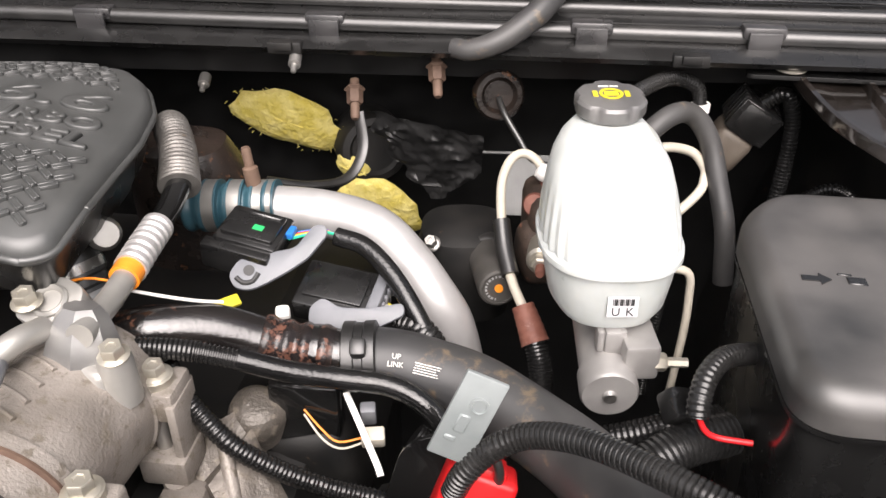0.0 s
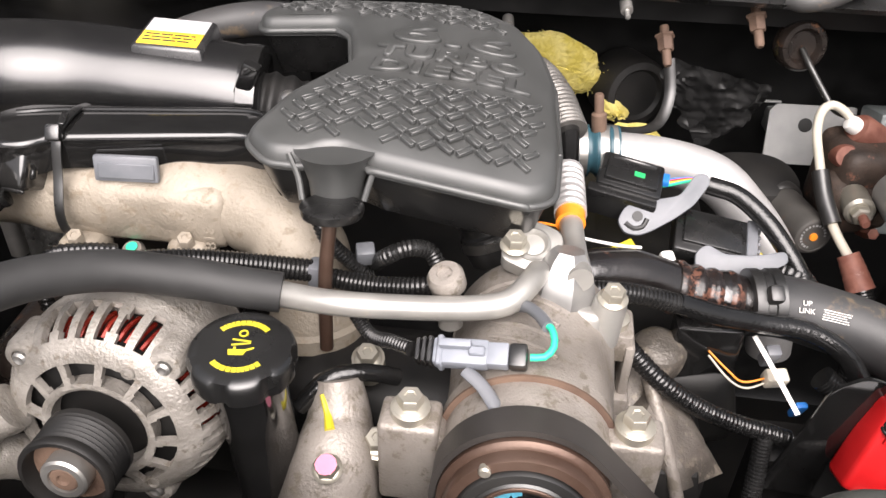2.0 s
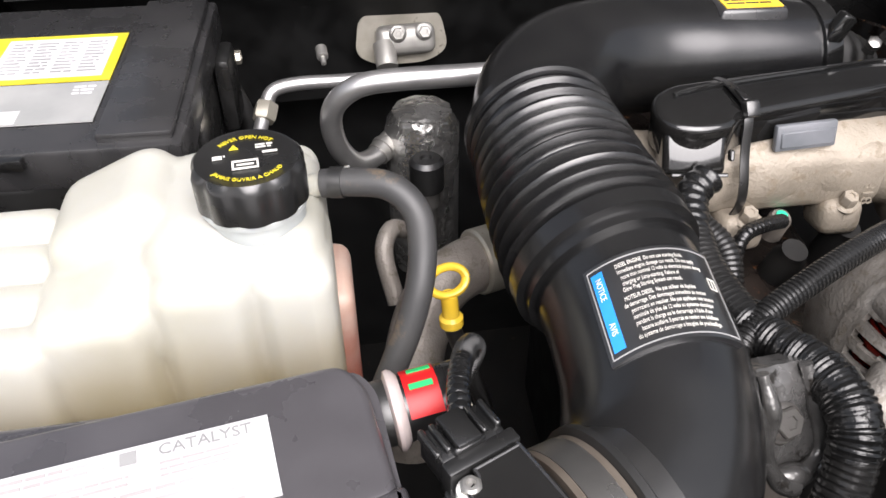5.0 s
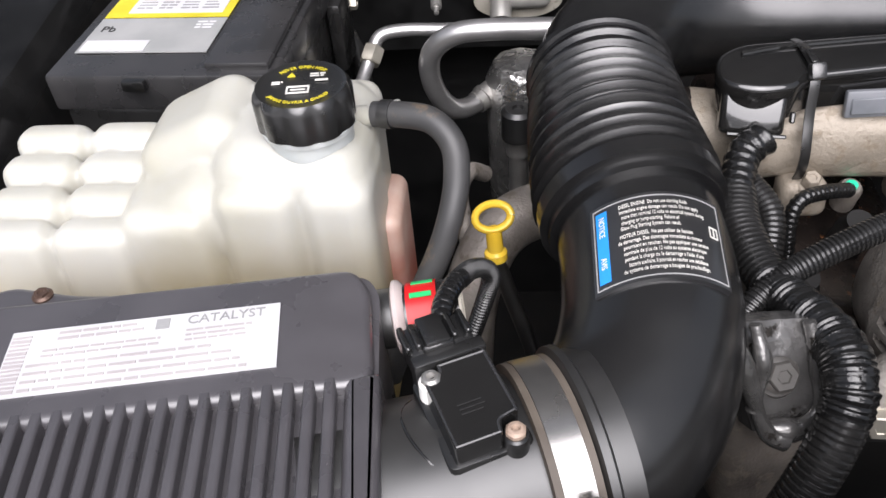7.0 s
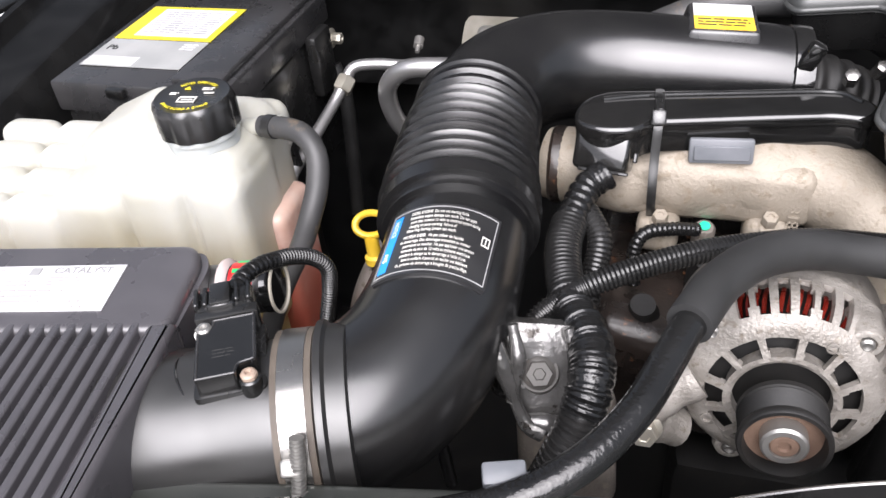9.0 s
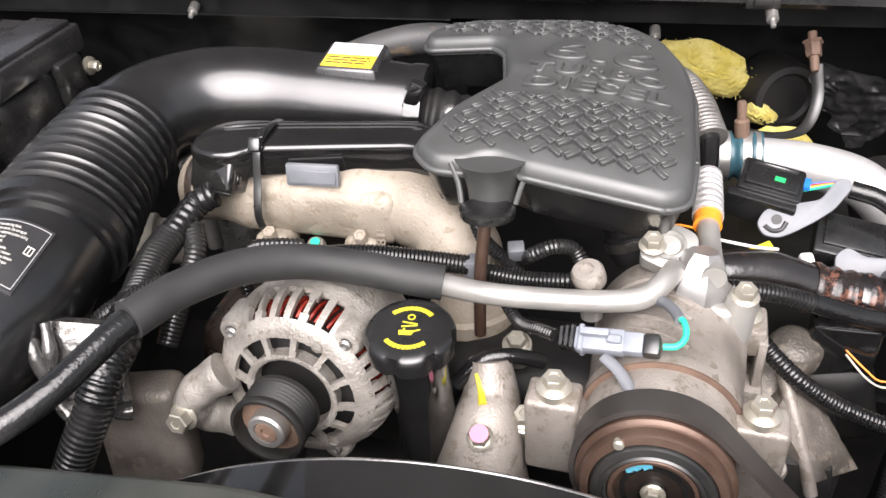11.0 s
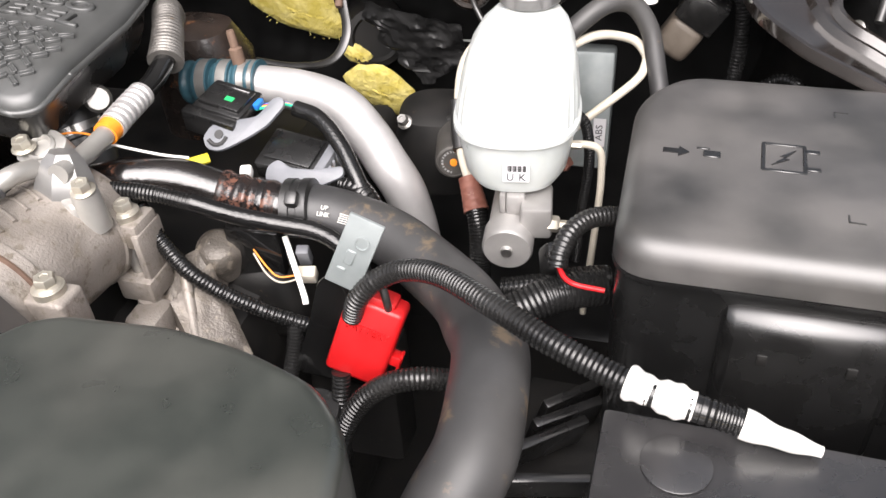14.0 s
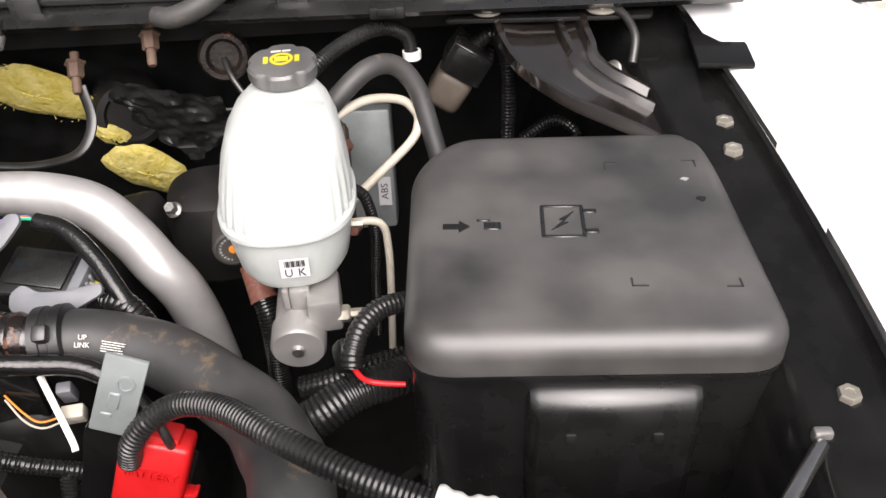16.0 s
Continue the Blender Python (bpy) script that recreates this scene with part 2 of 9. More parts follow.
M_GOLD = mat("yellow_label", (0.80, 0.52, 0.04), (0.86, 0.60, 0.07), 0.22, bump=0.05)
M_FIBRE = mat("yellow_fibreglass", (0.58, 0.47, 0.09), (0.72, 0.62, 0.22), 0.95, bump=1.0, bscale=160, scale=60, relief=0.003)
M_PAPER = mat("white_label", (0.55, 0.545, 0.56), (0.61, 0.605, 0.62), 0.45, bump=0.08, dust=0.08)
M_INK = mat("black_ink", (0.02, 0.02, 0.02), None, 0.5, bump=0)
M_GASKET = mat("dirty_foam", (0.20, 0.185, 0.15), (0.30, 0.28, 0.24), 0.8, bump=0.5, bscale=500, spots=(0.09, 0.075, 0.055), spot_scale=60)
M_CAPG = mat("dusty_grey_cap", (0.075, 0.075, 0.076), (0.125, 0.123, 0.12), 0.38, bump=0.3, bscale=900, dust=0.05, spec=1.0)
M_BOOT = mat("dusty_brown_rubber", (0.07, 0.055, 0.042), (0.12, 0.10, 0.08), 0.6, bump=0.4, bscale=500, dust=0.1)
M_FADE = mat("faded_print", (0.40, 0.37, 0.375), (0.46, 0.43, 0.43), 0.5, bump=0)
M_OILP = mat("oily_black_pipe", (0.007, 0.006, 0.006), (0.014, 0.012, 0.011), 0.22, bump=0.7, bscale=240, spots=(0.10, 0.048, 0.032), spot_scale=75, spot_at=0.585, relief=0.0004, spec=1.0)
M_GINK = mat("grey_ink", (0.25, 0.25, 0.25), None, 0.5, bump=0)
M_PRINT = mat("white_print", (0.58, 0.57, 0.53), None, 0.5, bump=0)
M_BLUE = mat("blue_print", (0.02, 0.22, 0.62), None, 0.45, bump=0)
M_BLUEG = mat("blue_silicone", (0.022, 0.062, 0.082), (0.035, 0.09, 0.115), 0.35, bump=0.1, spots=(0.15, 0.1, 0.06), spot_scale=80, spot_at=0.66)
M_GREYC = mat("grey_connector_plastic", (0.12, 0.128, 0.14), (0.17, 0.175, 0.19), 0.42, bump=0.1)
M_PLUG = mat("blue_grey_connector_plastic", (0.19, 0.205, 0.235), (0.25, 0.265, 0.30), 0.4, bump=0.1, dust=0.03)
M_TAG = mat("grey_painted_tag", (0.20, 0.225, 0.225), (0.27, 0.295, 0.295), 0.42, 0.2, bump=0.5, bscale=250, spots=(0.24, 0.14, 0.09), spot_scale=60, spot_at=0.7)
M_ORANGE = mat("orange_band", (0.75, 0.24, 0.02), None, 0.45, bump=0.05)
M_GREENW = mat("green_wire", (0.02, 0.5, 0.28), None, 0.4, bump=0)
M_WIRE = mat("white_wire", (0.68, 0.67, 0.64), None, 0.45, bump=0.05)
M_REDW = mat("red_wire", (0.6, 0.015, 0.02), None, 0.4, bump=0)
M_COPPER = mat("red_copper_winding", (0.17, 0.012, 0.008), (0.27, 0.028, 0.016), 0.25, 0.4, bump=0.5, bscale=900)
M_BRKLINE = mat("tan_coated_line", (0.47, 0.43, 0.35), (0.56, 0.52, 0.44), 0.45, bump=0.1)
M_FOILB = mat("black_foil_shield", (0.016, 0.016, 0.016), (0.04, 0.04, 0.04), 0.34, 0.4, bump=0.4, bscale=150, relief=0.0008)
M_FOIL = mat("silver_foil_wrap", (0.5, 0.49, 0.47), (0.65, 0.64, 0.62), 0.28, 0.9, bump=1.0, bscale=110, relief=0.003)
M_SLEEVE = mat("braided_heat_sleeve", (0.16, 0.15, 0.14), (0.24, 0.23, 0.215), 0.45, 0.6, bump=1.0, bscale=700, spots=(0.15, 0.12, 0.09), spot_scale=50, spot_at=0.62, relief=0.0005)
M_SNOW = mat("snowy_concrete", (0.74, 0.74, 0.75), (0.82, 0.82, 0.83), 0.8, bump=0.6, bscale=20, spots=(0.50, 0.41, 0.35), spot_scale=1.1, spot_at=0.53, scale=1.5, relief=0.02)
M_WPAINT = mat("dirty_white_paint", (0.72, 0.72, 0.72), (0.78, 0.78, 0.77), 0.25, bump=0.05, coat=0.3, spots=(0.4, 0.34, 0.3), spot_scale=90, spot_at=0.7)
M_PINK = mat("pink_paint_mark", (0.75, 0.2, 0.3), None, 0.5, bump=0.1)
M_GREENP = mat("green_print", (0.02, 0.42, 0.12), None, 0.45, bump=0)
M_LGREY = mat("light_grey_label", (0.28, 0.285, 0.28), (0.34, 0.34, 0.335), 0.5, bump=0.08)
M_BLUEPL = mat("blue_plastic", (0.02, 0.16, 0.5), None, 0.4, bump=0)


# ---- shapes ----
def link(name, bm, material, smooth=True):
    bmesh.ops.recalc_face_normals(bm, faces=bm.faces)
    me = bpy.data.meshes.new(name)
    bm.to_mesh(me)
    bm.free()
    me.materials.append(material)
    if smooth:
        me.shade_smooth()
        me.set_sharp_from_angle(angle=radians(38))
    return new(name, me)


def part(name, bm, material, parent, label=""):
    """Links a bmesh as one mesh object under a thing or a part."""
    ob = link(name, bm, material)
    ob.parent = parent
    ob.matrix_parent_inverse = parent.matrix_world.inverted() if parent.type == "MESH" else Matrix.Translation(parent.location).inverted()
    if label:
        ob["label"] = label
    return ob


def thing(name, label, category, base=(0, 0, 0), group="", kind=""):
    ob = new(name)
    ob.location = base
    ob.empty_display_size = 0.02
    return tagged(ob, label, category, group, kind)


def solo(name, bm, material, label, category, group="", kind=""):
    return tagged(link(name, bm, material), label, category, group, kind)


def box(bm, size, m=Matrix(), bevel=0.003, seg=2, taper=1.0):
    r = bmesh.ops.create_cube(bm, size=1.0)
    vs = r["verts"]
    for v in vs:
        k = taper if v.co.z > 0 else 1.0
        v.co = Vector((v.co.x * size[0] * k, v.co.y * size[1] * k, v.co.z * size[2]))
    if bevel:
        es = list({e for v in vs for e in v.link_edges})
        out = bmesh.ops.bevel(bm, geom=es, offset=bevel, segments=seg, affect="EDGES", profile=0.5, clamp_overlap=True)
        vs = list({v for f in out["faces"] for v in f.verts} | {v for v in vs if v.is_valid})
    bmesh.ops.transform(bm, matrix=m, verts=vs)
    return vs


def lathe(bm, prof, m=Matrix(), seg=32, wave=None, hollow=False):
    """Revolves (radius, height) pairs about z. wave(angle, i) scales the radius."""
    rings = []
    for i, (r, z) in enumerate(prof):
        ring = []
        for k in range(seg):
            a = 2 * math.pi * k / seg
            rr = max(r, 1e-5) * (wave(a, i) if wave else 1)
            ring.append(bm.verts.new(m @ Vector((rr * math.cos(a), rr * math.sin(a), z))))
        rings.append(ring)
    for a, b in zip(rings, rings[1:]):
        for k in range(seg):
            bm.faces.new((a[k], a[(k + 1) % seg], b[(k + 1) % seg], b[k]))
    if hollow:
        for k in range(seg):
            bm.faces.new((rings[-1][k], rings[-1][(k + 1) % seg], rings[0][(k + 1) % seg], rings[0][k]))
        return rings
    if prof[0][0] > 1e-4:
        bm.faces.new(rings[0][::-1])
    if prof[-1][0] > 1e-4:
        bm.faces.new(rings[-1])
    return rings


def spline(pts, step=0.004):
    """Points along a smooth line through pts, evenly spaced, with their distance from the start."""
    p = [Vector(q) for q in pts]
    p = [2 * p[0] - p[1]] + p + [2 * p[-1] - p[-2]]
    dense = []
    for i in range(1, len(p) - 2):
        for k in range(24):
            t = k / 24
            a, b, c, d = p[i - 1:i + 3]
            dense.append(0.5 * (2 * b + (c - a) * t + (2 * a - 5 * b + 4 * c - d) * t * t + (3 * b - a - 3 * c + d) * t ** 3))
    dense.append(p[-2])
    length = [0.0]
    for a, b in zip(dense, dense[1:]):
        length.append(length[-1] + (b - a).length)
    n = max(3, int(length[-1] / step) + 1)
    out, j = [], 0
    for i in range(n):
        s = length[-1] * i / (n - 1)
        while j < len(dense) - 2 and length[j + 1] < s:
            j += 1
        f = (s - length[j]) / max(1e-9, length[j + 1] - length[j])
        out.append(dense[j].lerp(dense[j + 1], min(1, f)))
    return out, length[-1]


def sweep(bm, pts, radius, seg=16, step=0.004, flat=1.0, caps=True, up=(0, 0, 1)):
    """A tube along a smooth line. radius: metres, or a function of the distance (m) and the share of the way."""
    path, total = spline(pts, step)
    n = len(path)
    rings, u = [], None
    for i, c in enumerate(path):
        d = (path[min(i + 1, n - 1)] - path[max(i - 1, 0)]).normalized()
        if u is None:
            u = Vector(up) - d * d.dot(Vector(up))
            if u.length < 0.1:
                u = Vector((0, 1, 0)) - d * d.y
        else:
            u = u - d * d.dot(u)
        u.normalize()
        w = d.cross(u)
        s = total * i / (n - 1)
        r = radius(s, s / total) if callable(radius) else radius
        rings.append([bm.verts.new(c + (u * math.cos(a) * flat + w * math.sin(a)) * r) for a in (2 * math.pi * k / seg for k in range(seg))])
    for a, b in zip(rings, rings[1:]):
        for k in range(seg):
            bm.faces.new((a[k], a[(k + 1) % seg], b[(k + 1) % seg], b[k]))
    if caps:
        bm.faces.new(rings[0][::-1])
        bm.faces.new(rings[-1])
    return rings


def ridged(r, pitch=0.0032, depth=0.0011):
    """Radius of a corrugated conduit: flat ridges with narrow grooves."""
    return lambda s, f: r - (depth if (s / pitch) % 1.0 > 0.62 else 0.0)


def tube(pts, r, seg=16, step=0.004, **k):
    bm = bmesh.new()
    sweep(bm, pts, r, seg, step, **k)
    return bm


def conduit(pts, r, seg=14, pitch=0.0032, depth=0.0011):
    return tube(pts, ridged(r, pitch, depth), seg, pitch / 4)


def inward(outline, d):
    """The outline drawn in by d along its own normals."""
    n = len(outline)
    turn = 1 if sum(outline[k - 1][0] * outline[k][1] - outline[k][0] * outline[k - 1][1] for k in range(n)) > 0 else -1
    out = []
    for k in range(n):
        a, b, c = Vector(outline[k - 1]), Vector(outline[k]), Vector(outline[(k + 1) % n])
        e, f = (b - a), (c - b)
        e = e.normalized() if e.length > 1e-7 else f.normalized()
        f = f.normalized() if f.length > 1e-7 else e
        p, q = Vector((-e.y, e.x)) * turn, Vector((-f.y, f.x)) * turn
        out.append(tuple(b + (p + q) / max(0.5, 1 + p.dot(q)) * d))
    return out


def prism(bm, outline, z0, z1, m=Matrix(), bevel=0.0, seg=2, inset=0.0):
    """A plate with the outline given, from z0 to z1, its upper edge rounded; inset draws the top in."""
    levels = [(0.0, z0), (inset, z1 - bevel)]
    for k in range(1, seg + 1 if bevel else 1):
        t = math.pi / 2 * k / seg
        levels.append((inset + bevel * (1 - math.cos(t)), z1 - bevel + bevel * math.sin(t)))
    rows = [[bm.verts.new(m @ Vector((x, y, z))) for x, y in (inward(outline, d) if d else outline)] for d, z in levels]
    n = len(outline)
    bm.faces.new(rows[0][::-1])
    bm.faces.new(rows[-1])
    for a, b in zip(rows, rows[1:]):
        for k in range(n):
            bm.faces.new((a[k], a[(k + 1) % n], b[(k + 1) % n], b[k]))
    return [v for row in rows for v in row]


def rounded(points, r=0.01, n=4):
    """Rounds the corners of an outline."""
    out, k = [], len(points)
    for i in range(k):
        a, b, c = Vector(points[i - 1]), Vector(points[i]), Vector(points[(i + 1) % k])
        d = min(r, (a - b).length * 0.45, (c - b).length * 0.45)
        p, q = b + (a - b).normalized() * d, b + (c - b).normalized() * d
        for j in range(n + 1):
            t = j / n
            out.append(tuple((p * (1 - t) + b * t) * (1 - t) + (b * (1 - t) + q * t) * t))
    return out


def axis(p, d, roll=0.0):
    """A pose at p whose z axis points along d."""
    return Matrix.Translation(p) @ Vector(d).to_track_quat("Z", "Y").to_matrix().to_4x4() @ Matrix.Rotation(roll, 4, "Z")


def letters(text, size, m, depth=0.0004, material=None, parent=None, name="lettering", shear=0.0, width=1.0, spacing=1.0, edge=0.0, bold=0.0, arc=None):
    cu = bpy.data.curves.new(name, "FONT")
    cu.body, cu.size, cu.extrude, cu.shear = text, size, depth, shear
    cu.align_x, cu.align_y, cu.space_character = "CENTER", "CENTER", spacing
    cu.resolution_u, cu.bevel_depth, cu.bevel_resolution, cu.offset = 3, edge, 1, bold
    tmp = bpy.data.objects.new(name, cu)
    scene.collection.objects.link(tmp)
    bpy.context.view_layer.update()
    me = bpy.data.meshes.new_from_object(tmp.evaluated_get(bpy.context.evaluated_depsgraph_get()))
    bpy.data.objects.remove(tmp)
    bpy.data.curves.remove(cu)
    me.transform(Matrix.Diagonal((width, 1, 1, 1)))
    if arc:
        # bent round a circle: radius, angle of its middle, 1 for a top line or -1 for a bottom line
        r, mid, way = arc
        for v in me.vertices:
            a, q = mid - way * v.co.x / r, r + way * v.co.y
            v.co = (q * math.cos(a), q * math.sin(a), v.co.z)
    me.transform(m)
    me.materials.clear()
    me.materials.append(material)
    ob = new(name, me)
    if parent:
        ob.parent = parent
        ob.matrix_parent_inverse = Matrix.Translation(parent.location).inverted()
    return ob


def bars(bm, rows, width, height, m, gap=0.45, seed=1, words=True):
    """Rows of short flat bars that stand in for small print."""
    rnd = random.Random(seed)
    h = height / rows
    for i in range(rows):
        x, end = -width / 2, width / 2 - rnd.random() * width * (0.25 if words else 0.02)
        while x < end - h * 0.3:
            w = min(end - x, h * rnd.uniform(0.8, 3.2))
            box(bm, (w, h * gap, 0.0004), m @ Matrix.Translation((x + w / 2, height / 2 - (i + 0.5) * h, 0)), 0)
            x += w + h * 0.3


def hexbolt(bm, m, r=0.008, h=0.007, flange=1.5):
    lathe(bm, [(r * flange * 0.98, 0), (r * flange, 0.0012), (r * flange * 0.85, 0.0024), (r * 0.9, 0.003)], m, 24)
    lathe(bm, [(r * 1.06, 0.002), (r * 1.06, h - 0.001), (r * 0.95, h), (r * 0.5, h), (r * 0.42, h - 0.0008), (0, h - 0.0008)], m, 6)


def bolt(name, p, d, label, r=0.008, h=0.007, material=None, group="", flange=1.5):
    bm = bmesh.new()
    hexbolt(bm, axis(p, d, 0.3), r, h, flange)
    return solo(name, bm, material or M_ZINC, label, "bolt", group)


TRUCK = radians(-7)          # the truck stands turned by this against the world's axes
R7 = Matrix.Rotation(TRUCK, 4, "Z")
FWD = Vector((-0.122, -0.993, 0))   # towards the grille


def at(x, y, z, rz=-7.0, rx=0.0, ry=0.0):
    return Matrix.Translation((x, y, z)) @ Euler((radians(rx), radians(ry), radians(rz))).to_matrix().to_4x4()


# ---- the bay ----
def build_ground():
    bm = bmesh.new()
    n, size = 40, 600.0
    grid = [[bm.verts.new(((i / n * 2 - 1) ** 3 * size, (j / n * 2 - 1) ** 3 * size, 0)) for i in range(n + 1)] for j in range(n + 1)]
    for j in range(n):
        for i in range(n):
            bm.faces.new((grid[j][i], grid[j][i + 1], grid[j + 1][i + 1], grid[j + 1][i]))
    solo("ground", bm, M_SNOW, "pale snow-dusted concrete yard around the truck", "ground", kind="structure")


def sheet(bm, grid_fn, nu, nv, thick):
    """A bent sheet of even thickness; grid_fn(u, v) gives a place and a normal."""
    def put(off):
        rows = []
        for j in range(nv + 1):
            row = []
            for i in range(nu + 1):
                p, nrm = grid_fn(i / nu, j / nv)
                row.append(bm.verts.new(Vector(p) + Vector(nrm) * off))
            rows.append(row)
        return rows
    a, b = put(thick / 2), put(-thick / 2)
    for j in range(nv):
        for i in range(nu):
            bm.faces.new((a[j][i], a[j][i + 1], a[j + 1][i + 1], a[j + 1][i]))
            bm.faces.new((b[j][i], b[j + 1][i], b[j + 1][i + 1], b[j][i + 1]))
    for i in range(nu):
        bm.faces.new((a[0][i], b[0][i], b[0][i + 1], a[0][i + 1]))
        bm.faces.new((a[nv][i], a[nv][i + 1], b[nv][i + 1], b[nv][i]))
    for j in range(nv):
        bm.faces.new((a[j][0], a[j + 1][0], b[j + 1][0], b[j][0]))
        bm.faces.new((a[j][nu], b[j][nu], b[j + 1][nu], a[j + 1][nu]))


def section(bm, pts, x0, x1, m, thick=0.004, nx=8):
    """A long pressed panel: the profile pts (y, z) drawn along x."""
    out = []
    for i, (y, z) in enumerate(pts):
        a, b = Vector(pts[max(i - 1, 0)]), Vector(pts[min(i + 1, len(pts) - 1)])
        t = (b - a).normalized()
        out.append((y - t.y * thick, z + t.x * thick))
    loop = list(pts) + out[::-1]
    rings = [[bm.verts.new(m @ Vector((x0 + (x1 - x0) * i / nx, y, z))) for y, z in loop] for i in range(nx + 1)]
    k = len(loop)
    for a, b in zip(rings, rings[1:]):
        for j in range(k):
            bm.faces.new((a[j], a[(j + 1) % k], b[(j + 1) % k], b[j]))
    bm.faces.new(rings[0][::-1])
    bm.faces.new(rings[-1])


COWL = at(0, 0.80, 0, -4.0)      # line of the firewall
LIP = at(0, 0.800, 0.001, -6.0)    # line of the cowl edge


def build_firewall():
    bm = bmesh.new()
    section(bm, [(0.045, 1.385), (0.055, 1.335), (0.165, 1.305), (0.205, 1.22), (0.21, 1.1), (0.215, 0.6)], -1.5, 0.75, COWL, 0.01, 20)
    solo("wall_firewall", bm, M_WALL, "black steel firewall behind the engine, dusty and stained", "firewall", kind="structure")
    # pressed bulge over the blower housing
    bm = bmesh.new()
    section(bm, [(0.068, 1.327), (0.088, 1.317), (0.122, 1.275), (0.140, 1.15)], -1.18, -0.50, COWL, 0.006, 14)
    solo("wall_bulge", bm, M_WALL, "black pressed firewall panel with dirt streaks", "firewall", kind="structure")


def build_cowl():
    cowl = thing("cowl", "dusty black cowl panel with rubber seal below the windscreen", "cowl", (0, 0.85, 1.3), kind="structure")
    bm = bmesh.new()
    section(bm, [(0.06, 1.368), (-0.002, 1.3765), (-0.006, 1.379), (0.0, 1.381), (0.035, 1.388), (0.036, 1.40), (0.05, 1.405), (0.16, 1.425), (0.20, 1.47), (0.35, 1.56)], -1.5, 0.57, LIP, 0.003, 30)
    part("panel", bm, M_PLASTIC, cowl)
    for dy, dz, r in ((0.026, 1.395, 0.0075), (0.050, 1.411, 0.006)):
        bm = tube([LIP @ Vector((x, dy + 0.002 * math.sin(x * 9), dz - 0.0015 * math.sin(x * 5))) for x in np.linspace(-1.5, 0.42, 14)], r, 10, 0.02)
        part("seal", bm, M_RUBBER, cowl, "ribbed black rubber weatherstrip")
    for x in (-1.12, -0.84, -0.60, -0.36, -0.12, 0.14, 0.30):
        bm = bmesh.new()
        box(bm, (0.04, 0.018, 0.012), LIP @ Matrix.Translation((x, 0.026, 1.400)), 0.003)
        box(bm, (0.03, 0.004, 0.02), LIP @ Matrix.Translation((x, 0.014, 1.392)), 0.001)
        part("clip", bm, M_GREYPL, cowl)
    for x in (-0.155, 0.232, -0.95):
        bm = bmesh.new()
        box(bm, (0.034, 0.012, 0.012), LIP @ Matrix.Translation((x, -0.004, 1.380)), 0.002)
        box(bm, (0.018, 0.006, 0.008), LIP @ Matrix.Translation((x, -0.012, 1.383)), 0.001)
        part("bracket", bm, M_DARK, cowl)
    for i in range(16):
        bm = bmesh.new()
        box(bm, (0.5, 0.006, 0.003), LIP @ Matrix.Translation((-0.35 + (i % 2) * 0.55, 0.075 + (i // 2) * 0.011, 1.416 + (i // 2) * 0.0022)), 0.001, 1)
        part("vent_slat", bm, M_PLASTIC, cowl)


